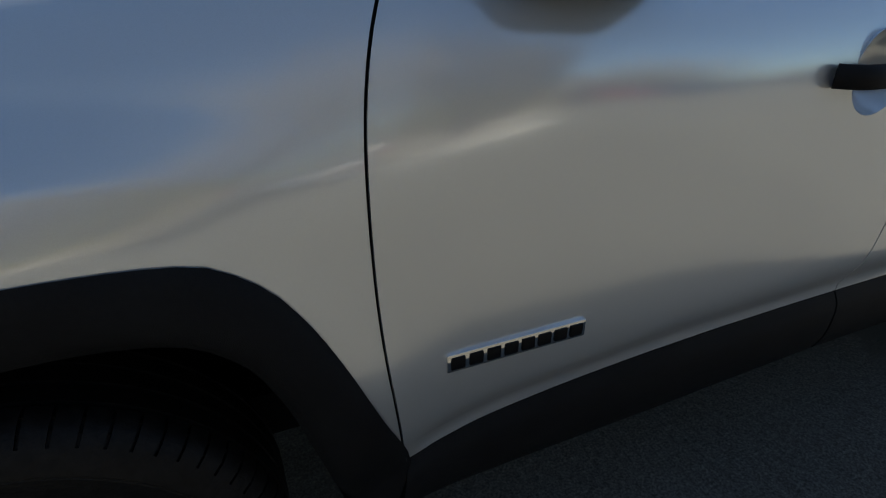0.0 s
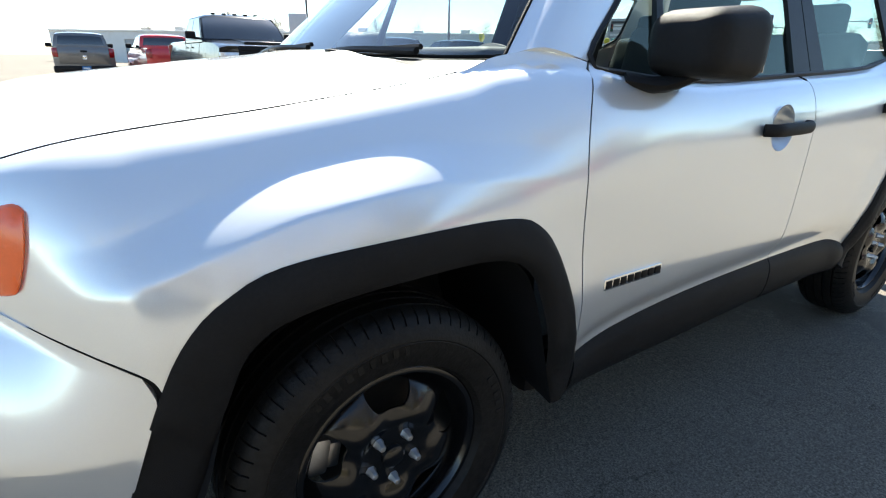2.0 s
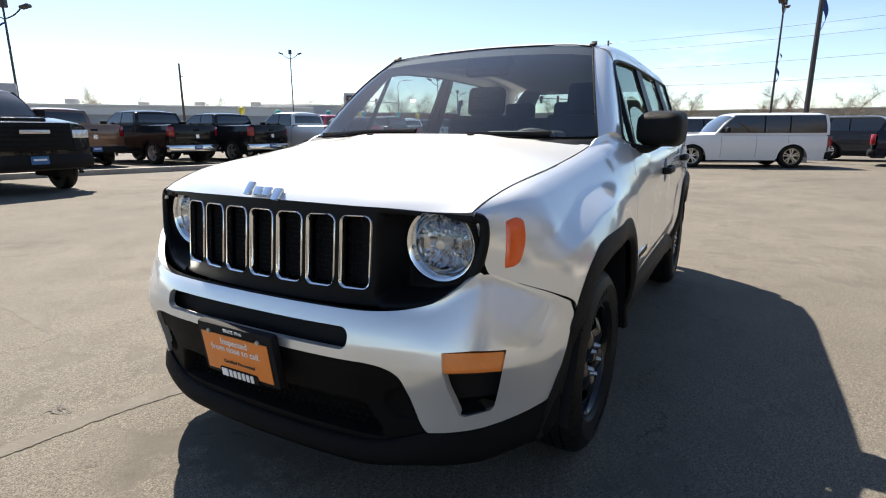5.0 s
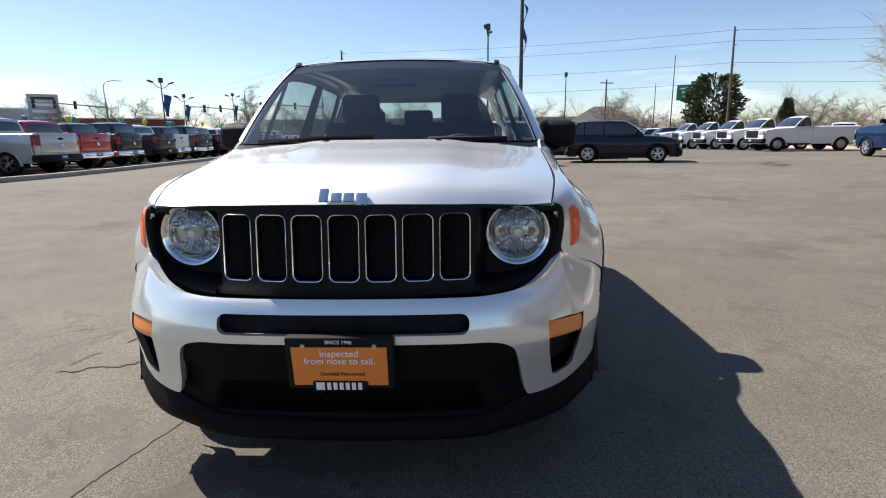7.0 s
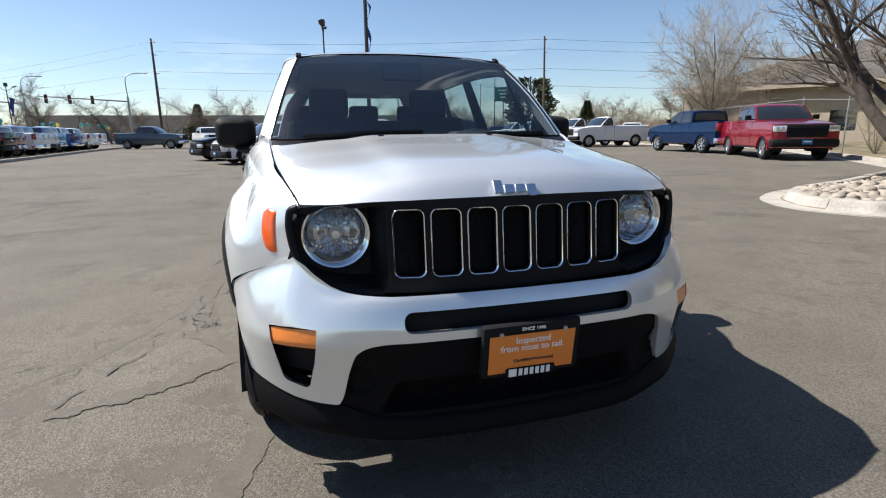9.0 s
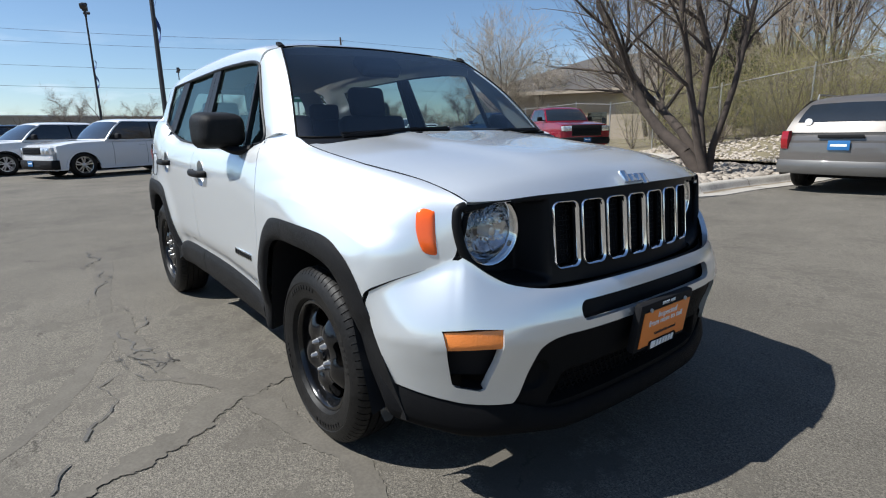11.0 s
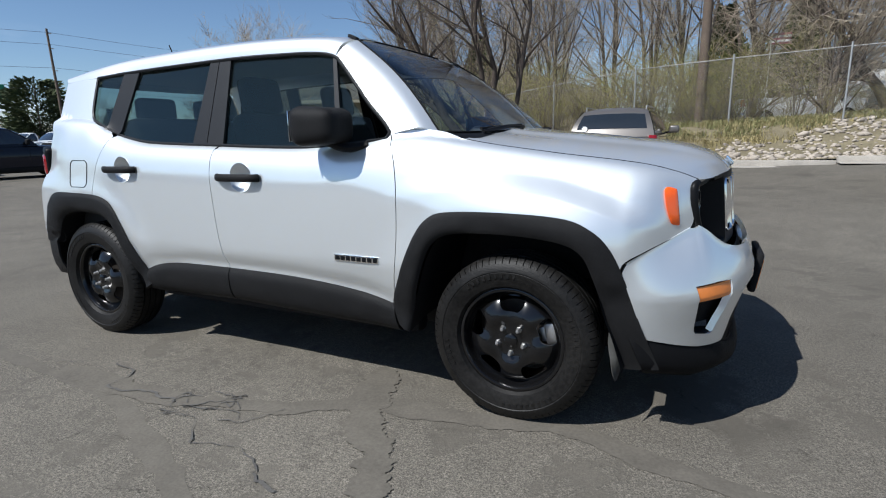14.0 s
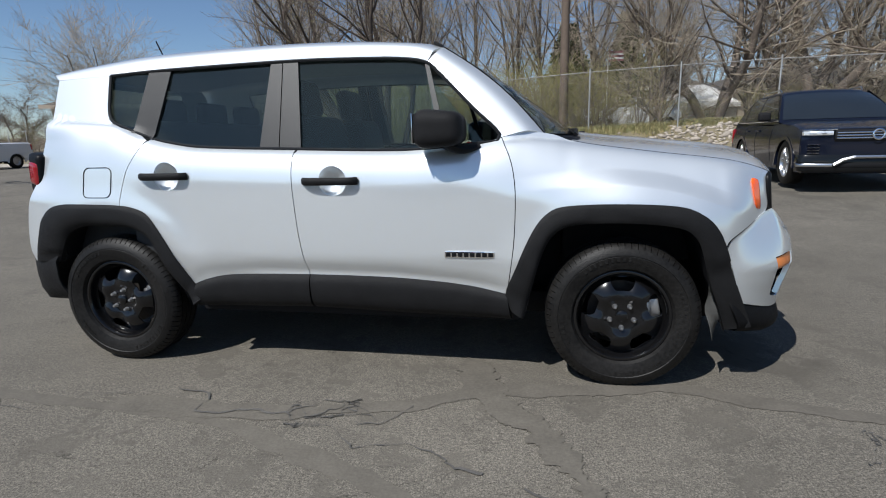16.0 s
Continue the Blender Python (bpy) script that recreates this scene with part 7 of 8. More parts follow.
def scatter_rocks(n, region, zf, rmin, rmax, name, label):
    V, F = [], []
    base = rock_shapes[5]
    bv = [v.co.copy() for v in base.vertices]
    bf = [tuple(p.vertices) for p in base.polygons]
    k = 0
    while k < n:
        x, y = region()
        if x is None:
            continue
        r = rng.uniform(rmin, rmax)
        m = pose(x, y, zf(x, y) + r * 0.2, rng.uniform(-25, 25), rng.uniform(-25, 25), rng.uniform(0, 360)) @ Matrix.Diagonal((r, r * rng.uniform(0.7, 1), r * rng.uniform(0.6, 1), 1))
        off = len(V)
        V += [tuple(m @ c) for c in bv]
        F += [tuple(i + off for i in f) for f in bf]
        k += 1
    me = bpy.data.meshes.new(name)
    me.from_pydata(V, [], F)
    me.materials.append(ROCK)
    me.polygons.foreach_set("use_smooth", [True] * len(me.polygons))
    return tagged(new(name, me), label, "rocks", kind="stuff")


def bank_region():
    x = rng.uniform(-9.0, 30)
    d = 3.6 * rng.random() ** 1.2
    return (x, bank_y(x) + 0.05 + d) if d < rock_depth(x) or rng.random() < 0.06 else (None, None)


scatter_rocks(5200, bank_region, land, 0.03, 0.085, "bank_cobbles", "many smaller pale cobbles on the bank")
def isl_region():
    x, y = rng.uniform(-8.3, -1.4), rng.uniform(6.7, 16.2)
    return (x, y) if inside_island(x, y) else (None, None)
scatter_rocks(900, isl_region, lambda x, y: 0.12, 0.04, 0.12, "island_cobbles", "smaller pale cobbles in the planted island")

def grass_tufts(n, x0, x1, d0, d1, hmin, hmax, mat, label):
    """Leaning blades in loose tufts on the bank above the rocks."""
    V, F = [], []
    for k in range(n):
        x = rng.uniform(x0, x1)
        lo = max(d0, rock_depth(x) - 0.15)
        y = 13.35 + lo + max(0.3, d1 - lo) * rng.random()
        if math.sin(x * 3.1 + 1.3 * math.sin(y * 2.3)) + math.sin(y * 4.1 + x) < rng.uniform(-1.6, 0.6):
            continue
        z, hh = land(x, y), rng.uniform(hmin, hmax)
        for b in range(9):
            a, lean = rng.uniform(0, 6.283), rng.uniform(0.1, 0.75)
            bx, by = x + rng.gauss(0, 0.06), y + rng.gauss(0, 0.06)
            h2, wx, wy = hh * rng.uniform(0.5, 1.0), 0.007 * math.sin(a), -0.007 * math.cos(a)
            tx, ty = math.cos(a) * lean * h2, math.sin(a) * lean * h2
            i = len(V)
            V += [(bx - wx, by - wy, z - 0.02), (bx + wx, by + wy, z - 0.02), (bx + wx + tx * 0.35, by + wy + ty * 0.35, z + h2 * 0.6), (bx - wx + tx * 0.35, by - wy + ty * 0.35, z + h2 * 0.6), (bx + tx, by + ty, z + h2)]
            F += [(i, i + 1, i + 2, i + 3), (i + 3, i + 2, i + 4)]
    me = bpy.data.meshes.new("bank_grass")
    me.from_pydata(V, [], F)
    me.materials.append(mat)
    tagged(new("bank_grass", me), label, "grass", kind="stuff")


grass_tufts(5200, -1.5, 12.0, 0.8, 5.0, 0.08, 0.24, shader("dry_grass_blades", (0.27, 0.225, 0.105), 0.9, 0, 0, 0.35, 1.3), "dry straw-coloured grass in tufts above the rocks")
grass_tufts(2300, 0.5, 12.0, 2.0, 4.6, 0.08, 0.26, shader("spring_grass_blades", (0.165, 0.165, 0.065), 0.85, 0, 0, 0.35, 1.1), "fresh green grass along the foot of the fence")

# chain-link fence on the bank
fence = thing("chain_link_fence", "tall galvanised chain-link fence with a top rail", "fence")
def fence_y(x):
    return 17.1 - 0.13 * x if x > -8 else 18.14 + (-8 - x) * 0.42
fx = [-38 + 2.9 * k for k in range(26)]
for a, b in zip(fx, fx[1:]):
    pa, pb = (a, fence_y(a), land(a, fence_y(a)) if a > -14 else 0.4), (b, fence_y(b), land(b, fence_y(b)) if b > -14 else 0.4)
    h = 2.0
    part("post", tube([pa, (pa[0], pa[1], pa[2] + h + 0.12)], 0.028, 8), GALV, fence)
    part("top_rail", tube([(pa[0], pa[1], pa[2] + h), (pb[0], pb[1], pb[2] + h)], 0.016, 6), WIRE, fence)
    if -14 < a < 14:
        V, F = [], []
        L = math.dist(pa, pb)
        n = int(L / 0.11)
        for i in range(-20, n):
            for sgn in (1, -1):
                u0, u1 = (i, i + 20) if sgn > 0 else (i + 20, i)
                ends = []
                for u, zz in ((u0, 0.0), (u1, h)):
                    ends.append((u * 0.11 / L, zz))
                (ua, za), (ub, zb) = ends
                lo, hi = 0.0, 1.0
                if ub != ua:
                    t0, t1 = (0 - ua) / (ub - ua), (1 - ua) / (ub - ua)
                    lo, hi = max(0, min(t0, t1)), min(1, max(t0, t1))
                if hi <= lo:
                    continue
                q = []
                for t in (lo, hi):
                    u, zz = ua + (ub - ua) * t, za + (zb - za) * t
                    q.append((pa[0] + (pb[0] - pa[0]) * u, pa[1] + (pb[1] - pa[1]) * u, pa[2] + (pb[2] - pa[2]) * u + zz))
                o = len(V)
                w = 0.0014
                for c in q:
                    V += [(c[0] + w, c[1], c[2]), (c[0] - w, c[1], c[2] + w), (c[0] - w, c[1] + w, c[2] - w)]
                F += [(o, o + 1, o + 4, o + 3), (o + 1, o + 2, o + 5, o + 4), (o + 2, o, o + 3, o + 5)]
        me = bpy.data.meshes.new("wire_mesh")
        me.from_pydata(V, [], F)
        me.materials.append(WIRE)
        o = new("wire_mesh", me)
        o.parent = fence


# ---- trees ----
def limb_mesh(segs, sides, mat, name):
    """One mesh of tapered bars from (start, end, radius, radius) rows."""
    n = len(segs)
    A = np.array([s[0] for s in segs], float)
    B = np.array([s[1] for s in segs], float)
    ra = np.array([s[2] for s in segs])[:, None]
    rb = np.array([s[3] for s in segs])[:, None]
    d = B - A
    d /= np.maximum(np.linalg.norm(d, axis=1, keepdims=True), 1e-9)
    ref = np.where(np.abs(d[:, 2:3]) > 0.9, np.array([[1.0, 0, 0]]), np.array([[0, 0, 1.0]]))
    u = np.cross(d, ref)
    u /= np.linalg.norm(u, axis=1, keepdims=True)
    w = np.cross(u, d)
    V = np.zeros((n, 2, sides, 3))
    for k in range(sides):
        a = k * math.tau / sides
        V[:, 0, k] = A + (u * math.cos(a) + w * math.sin(a)) * ra
        V[:, 1, k] = B + (u * math.cos(a) + w * math.sin(a)) * rb
    idx = np.arange(n)[:, None] * 2 * sides
    F = []
    for k in range(sides):
        j = (k + 1) % sides
        F.append(np.concatenate([idx + k, idx + j, idx + sides + j, idx + sides + k], 1))
    me = bpy.data.meshes.new(name)
    me.from_pydata(V.reshape(-1, 3).tolist(), [], np.concatenate(F).tolist())
    me.materials.append(mat)
    me.polygons.foreach_set("use_smooth", [True] * len(me.polygons))
    return me


def grow(seed, stems, reach, up, wild, levels, first, kids=(5, 6, 6), r0=0.10):
    """Limbs of a leafless tree: stems start at the ground; up pulls shoots upwards, wild bends them."""
    R = random.Random(seed)
    segs = []

    def shoot(p, d, L, r, lev):
        n = 5 if lev < 2 else 3
        pts = [p]
        dd = d.copy()
        for i in range(n):
            dd = (dd + Vector((R.gauss(0, wild), R.gauss(0, wild), R.gauss(0, wild) + up))).normalized()
            q = pts[-1] + dd * (L / n)
            a, b = r * (1 - 0.75 * i / n), r * (1 - 0.75 * (i + 1) / n)
            segs.append((tuple(pts[-1]), tuple(q), a, b, lev))
            pts.append(q)
            if lev < levels and (lev > 0 or i >= first):
                for _ in range(max(1, kids[min(lev, len(kids) - 1)] // (n - (first if lev == 0 else 0)) + (R.random() < 0.5))):
                    ax = Vector((R.gauss(0, 1), R.gauss(0, 1), R.gauss(0, 0.5))).normalized()
                    nd = (dd * R.uniform(0.5, 0.9) + ax * R.uniform(0.5, 0.95)).normalized()
                    shoot(pts[-1] - dd * (L / n) * R.random(), nd, L * R.uniform(0.36, 0.62), max(b * 0.55, 0.0006), lev + 1)
    for k in range(stems):
        a = k * math.tau / stems + R.random()
        lean = reach * R.uniform(0.3, 1.0)
        shoot(Vector((0.02 * math.cos(a), 0.02 * math.sin(a), -0.01)), Vector((lean * math.cos(a), lean * math.sin(a), 1)).normalized(), R.uniform(0.75, 1.0), r0, 0)
    return segs


def make_tree(seed, stems, reach, up, wild, levels, first, kids, r0, label, twig=TWIG, buds=0, fine=0.0007):
    """A leafless tree of unit height: trunk with limbs, and a crown of fine twigs."""
    segs = grow(seed, stems, reach, up, wild, levels, first, kids, r0)
    t = thing("bare_tree", label, "tree")
    thick = [s for s in segs if s[4] <= 1]
    thin = [s for s in segs if s[4] > 1]
    thin = [(a, b, max(ra, fine), max(rb, fine * 0.6), l) for a, b, ra, rb, l in thin]
    for nm, me in (("trunk", limb_mesh(thick, 6, BARK, "trunk")), ("crown", limb_mesh(thin, 3, twig, "crown"))):
        o = new(nm, me)
        o.parent = t
    if buds:
        R = random.Random(seed + 50)
        V, F = [], []
        for a, b, ra, rb, l in thin:
            for _ in range(buds):
                if R.random() < 0.7:
                    c = Vector(b) + Vector((R.gauss(0, 0.012), R.gauss(0, 0.012), R.gauss(0, 0.012)))
                    o = len(V)
                    e = 0.006
                    V += [tuple(c + Vector((R.uniform(-e, e), R.uniform(-e, e), R.uniform(-e, e)))) for _ in range(3)]
                    F.append((o, o + 1, o + 2))
        me = bpy.data.meshes.new("bud_haze")
        me.from_pydata(V, [], F)
        me.materials.append(BUDS)
        o = new("bud_haze", me)
        o.parent = t
    return t


POPLAR = make_tree(11, 3, 0.14, 0.06, 0.07, 3, 0, (11, 8, 6), 0.012, "slender leafless poplar clump behind the fence")
ELM = make_tree(23, 2, 0.35, 0.02, 0.16, 3, 1, (8, 9, 8), 0.022, "spreading leafless elm behind the fence")
WILLOW = make_tree(31, 3, 0.45, -0.02, 0.18, 3, 1, (8, 9, 9), 0.024, "broad leafless tree with fine hanging twigs")
BRUSH = make_tree(47, 9, 0.55, 0.03, 0.16, 2, 0, (8, 6), 0.006, "leafless thicket with yellow-green buds", BUDS, 1)
FARTREE = make_tree(71, 2, 0.30, 0.03, 0.15, 3, 0, (10, 10, 9), 0.020, "leafless broad-crowned tree far across the lot", shader("far_grey_twigs", (0.20, 0.165, 0.13), 0.95, 0, 0, 0.3, 2), 0, 0.0014)
FANTREE = make_tree(83, 4, 0.42, 0.07, 0.09, 3, 0, (11, 10, 9), 0.013, "many-stemmed leafless tree behind the parked trucks", TWIG, 0, 0.0010)
ASH = make_tree(59, 1, 0.1, 0.04, 0.13, 3, 1, (9, 9, 8), 0.018, "small leafless street tree")


def plant(kind, x, y, z, h, w=None, turn=0.0, group=""):
    o = copy_thing(kind, pose(x, y, z, 0, 0, turn))
    o.matrix_basis = pose(x, y, z, 0, 0, turn) @ Matrix.Diagonal((w or h, w or h, h, 1))
    if group:
        o["group"] = group
    return o


R7 = random.Random(77)
for k in range(24):
    x = -13 + k * 1.75 + R7.uniform(-0.6, 0.6)
    y = R7.uniform(22, 31) if x < 8 else R7.uniform(27, 38)
    if 1.5 < x < 4.2 and k % 2:
        continue
    plant(POPLAR, x, y, 1.2 if x > -6 else 0.5, R7.uniform(8.5, 12.5), R7.uniform(7, 10), R7.uniform(0, 360), "poplars behind the fence")
for k in range(8):
    plant(ELM, -16 + k * 6.2 + R7.uniform(-1, 1), R7.uniform(34, 48), 1.2, R7.uniform(8, 11.5), R7.uniform(7.5, 10), R7.uniform(0, 360), "far elms behind the fence")
for x, y, h, w, t in ((9.2, 25.5, 9.5, 10.0, 20), (14.5, 27, 11.5, 12.5, 140), (18.5, 22.5, 9.5, 10, 250), (6.0, 33, 9.0, 9, 300), (22, 30, 11, 12, 70)):
    plant(WILLOW, x, y, 1.25, h, w, t, "broad trees by the yard")
for k in range(26):
    x = -9.5 + k * 0.52 + R7.uniform(-0.4, 0.4)
    plant(BRUSH, x, R7.uniform(17.2, 21.5) if x > -1.5 else R7.uniform(17.0, 21), land(x, 18.5), R7.uniform(1.6, 3.6), R7.uniform(1.6, 2.8), R7.uniform(0, 360), "thicket along the fence")
for k in range(10):
    x = 4.5 + k * 1.1
    plant(BRUSH, x, R7.uniform(19.5, 23), land(x, 20), R7.uniform(0.6, 1.5), R7.uniform(1.0, 1.6), R7.uniform(0, 360), "thicket along the fence")
for k in range(30):
    x = -8.0 + k * 0.42 + R7.uniform(-0.4, 0.4)
    y = R7.uniform(17.4, 19.6) + max(0, -3 - x) * 0.35
    plant(BRUSH, x, y, land(x, y), R7.uniform(1.2, 3.0), R7.uniform(1.3, 2.2), R7.uniform(0, 360), "thicket along the fence")
# trees far across the lot and road
for k in range(56):
    a = radians(116 + k * 2.65 + R7.uniform(-0.9, 0.9))
    d = R7.uniform(88, 140)
    plant((FARTREE, ELM, FARTREE)[k % 3], 3 + d * math.cos(a), d * math.sin(a), 0, R7.uniform(5.0, 8.5), R7.uniform(5, 8.5), R7.uniform(0, 360), "far street trees")
for k in range(26):
    a = radians(136 + k * 1.1 + R7.uniform(-0.4, 0.4))
    d = R7.uniform(66, 90)
    plant(FARTREE if k % 2 else BRUSH, 3 + d * math.cos(a), d * math.sin(a), 0, R7.uniform(2.5, 5.0), R7.uniform(3, 5), R7.uniform(0, 360), "scrub beyond the truck row")
plant(FANTREE, -24.6, 25.3, 0.2, 6.8, 6.0, 30)
plant(BRUSH, -20.0, 27.5, 0.2, 2.4, 2.6, 10)
for p in (POPLAR, ELM, WILLOW, BRUSH, ASH, FARTREE, FANTREE):
    p.matrix_basis = {POPLAR: pose(-15.5, 30, 0.6), ELM: pose(-21, 38, 0.6), WILLOW: pose(27, 27, 1.2), BRUSH: pose(-10.5, 19.5, 0.3), ASH: pose(-33, 31, 0.3), FARTREE: pose(-70, 47, 0), FANTREE: pose(-30, 36, 0.2)}[p] @ Matrix.Diagonal({POPLAR: (8, 8, 10, 1), ELM: (9, 9, 10, 1), WILLOW: (10, 10, 10, 1), BRUSH: (2.2, 2.2, 2.6, 1), ASH: (5, 5, 5.5, 1), FARTREE: (6, 6, 6.5, 1), FANTREE: (5, 5, 6, 1)}[p])

# the leaning tree on the island: several crooked trunks drawn to one side
def leaning_tree():
    t = thing("leaning_tree", "leaning many-stemmed leafless tree with rough dark bark", "tree")
    R = random.Random(5)
    segs = []

    def shoot(p, d, L, r, lev):
        n = 7 if lev == 0 else 5 if lev == 1 else 3
        q = p
        dd = d
        for i in range(n):
            dd = (dd + Vector((R.gauss(0, 0.10 + 0.05 * lev), R.gauss(0, 0.10 + 0.05 * lev), R.gauss(0, 0.08) + (0.05 if lev < 2 else 0.03)))).normalized()
            e = q + dd * L / n
            a, b = r * (1 - 0.7 * i / n), r * (1 - 0.7 * (i + 1) / n)
            segs.append((tuple(q), tuple(e), a, b, lev))
            q = e
            if lev < 4 and (lev > 0 or i > 1):
                for _ in range(2 if lev < 2 else 1):
                    ax = Vector((R.gauss(0, 1), R.gauss(0, 1), R.gauss(0.35, 0.6))).normalized()
                    shoot(q, (dd * 0.8 + ax * R.uniform(0.5, 0.9)).normalized(), L * R.uniform(0.34, 0.55), max(b * 0.55, 0.004), lev + 1)
    base = Vector((-2.63, 10.0, 0.05))
    shoot(base, Vector((-0.56, 0.02, 0.80)).normalized(), 4.8, 0.16, 0)
    shoot(base + Vector((0.08, 0.08, 0)), Vector((-0.40, 0.10, 0.90)).normalized(), 4.6, 0.13, 0)
    shoot(base + Vector((-0.02, 0.14, 0)), Vector((-0.26, 0.06, 1.0)).normalized(), 4.8, 0.11, 0)
    shoot(base + Vector((0.10, -0.06, 0)), Vector((-0.20, -0.10, 1.0)).normalized(), 4.6, 0.10, 0)
    shoot(base + Vector((0.05, 0.10, 0)), Vector((-0.10, 0.12, 1.0)).normalized(), 4.6, 0.09, 0)
    for nm, sel, sides, mat in (("trunk", [s for s in segs if s[4] <= 1], 8, shader("rough_dark_bark", (0.060, 0.046, 0.037), 0.95, 0, 0, 0.4, 7, 0.8, 40)), ("crown", [(a, b, max(ra, 0.004), max(rb, 0.0022), l) for a, b, ra, rb, l in segs if s_thin(l)], 3, shader("dark_twigs", (0.11, 0.085, 0.065), 0.95, 0, 0, 0.3, 3))):
        o = new(nm, limb_mesh(sel, sides, mat, nm))
        o.parent = t
    V, F = [], []
    for a, b, ra, rb, l in segs:
        if l >= 3 and R.random() < 0.55:
            c = Vector(b)
            o = len(V)
            V += [tuple(c + Vector((R.uniform(-0.016, 0.016), R.uniform(-0.016, 0.016), R.uniform(-0.016, 0.016)))) for _ in range(3)]
            F.append((o, o + 1, o + 2))
    me = bpy.data.meshes.new("bud_haze")
    me.from_pydata(V, [], F)
    me.materials.append(BUDS)
    o = new("bud_haze", me)
    o.parent = t


def s_thin(l):
    return l > 1


leaning_tree()


def conifer(x, y, z, h, w, seed, label="dark evergreen tree, broad at the base", cone=True):
    t = thing("evergreen_tree", label, "tree", "", pose(x, y, z))
    part("trunk", tube([(0, 0, -0.1), (0, 0, h * 0.5), (0, 0, h * 0.97)], h * 0.022, 8, taper=0.02), BARK, t)
    R = random.Random(seed)
    V, F = [], []
    for k in range(7000):
        f = R.random() ** 1.35
        prof = (1 - f) ** 0.95 if cone else math.sin(math.pi * min(1, 0.12 + 0.88 * (1 - f))) ** 0.6
        a = R.random() * math.tau
        lump = 1 + 0.22 * math.sin(a * 3 + f * 17 + seed) + 0.12 * math.sin(a * 7 - f * 31)
        rr = w * prof * lump * math.sqrt(R.uniform(0.25, 1.0))
        c = Vector((rr * math.cos(a), rr * math.sin(a), h * (0.06 + 0.94 * f)))
        d = Vector((math.cos(a), math.sin(a), R.uniform(-0.2, 0.7))).normalized()
        sd = d.cross(Vector((R.gauss(0, 1), R.gauss(0, 1), R.gauss(0, 1)))).normalized()
        L = h * R.uniform(0.03, 0.065)
        o = len(V)
        V += [tuple(c), tuple(c + d * L + sd * L * 0.28), tuple(c + d * L * 1.5), tuple(c + d * L - sd * L * 0.28)]
        F.append((o, o + 1, o + 2, o + 3))
    me = bpy.data.meshes.new("crown")
    me.from_pydata(V, [], F)
    me.materials.append(PINE)
    o = new("crown", me)
    o.parent = t
    return t


conifer(-51.0, 25.3, 0, 6.6, 2.2, 1, "dense dark evergreen with a rounded crown", False)
conifer(-62, 39, 0, 5.0, 1.5, 2, "ragged evergreen tree beyond the lot")
conifer(2.6, 33.0, 1.2, 6.6, 1.9, 4)
conifer(7.3, 41.0, 1.2, 8.6, 1.5, 5, "narrow brownish-green evergreen tree")
conifer(-95, -14, 0, 6.0, 1.7, 6)
conifer(-13.5, 36, 0.8, 7.0, 2.3, 7)

# ---- poles, flags, signals, signs ----
WHITEWALL = shader("pale_ribbed_wall", (0.60, 0.61, 0.60), 0.7, 0.1, 0, 0.08, 1.5)
TAN = shader("tan_stucco", (0.38, 0.32, 0.25), 0.9, 0, 0, 0.12, 1.2)
BRICKRED = shader("red_brown_brick", (0.20, 0.07, 0.05), 0.9, 0, 0, 0.2, 3)
SHINGLE = shader("grey_brown_shingle", (0.085, 0.077, 0.070), 0.9, 0, 0, 0.25, 4, 0.4, 20)
GREENSIGN = shader("green_road_sign", (0.01, 0.20, 0.09), 0.5, 0, 0, 0.06, 2)
SIGNGREY = shader("grey_sign_face", (0.42, 0.43, 0.45), 0.6, 0, 0, 0.08, 1)
SIDING = shader("white_siding", (0.70, 0.69, 0.66), 0.7, 0, 0, 0.1, 1.5)
HILL = shader("dry_hill_grass", (0.25, 0.20, 0.13), 0.95, 0, 0, 0.25, 0.02)


def lamp_post(x, y, h, heads=2, flag=None, turn=0.0, r=0.075, name="street_lamp", label="dark lot lamp post with two lamp heads", tilt=0.0):
    t = thing(name, label, "lamp post", "lot lamps", pose(x, y, 0, 0, tilt, turn))
    part("pole", tube([(0, 0, 0), (0, 0, h)], r, 8, taper=r * 0.6), POLEDARK, t)
    part("base", lathe([(0.24, 0.0), (0.24, 0.55), (0.0, 0.56)], 16, axis="z"), CONCRETE, t)
    for k in range(heads):
        s = 1 if k % 2 else -1
        part("arm", tube(spline([(0, 0, h - 0.55), (0, s * 0.45, h - 0.35), (0, s * 0.80, h - 0.02)], 8), 0.03, 6), POLEDARK, t)
        part("lamp_head", box(0.34, 0.42, 0.13, (0, s * 0.95, h), 0.04, rot=pose(0, 0, 0, s * 18, 0, 0)), POLEDARK, t)
    if heads:
        part("middle_lamp", box(0.30, 0.30, 0.42, (0, 0, h + 0.15), 0.05), POLEDARK, t)
    if flag:
        z0, z1, w = flag
        g = []
        for i in range(16):
            f = i / 15
            g.append([(0.07 + 0.10 * math.sin(f * 9 + u * 2), 0.05 + w * u * (1 - 0.5 * f + 0.15 * math.sin(f * 7)), z1 + (z0 - z1) * f - 0.15 * u) for u in np.linspace(0, 1, 6)])
        part("flag", sheet(np.array(g), (1, 0, 0)), FLAGBLUE, t, "drooping dark blue feather flag", 60, 0.006)
    return t


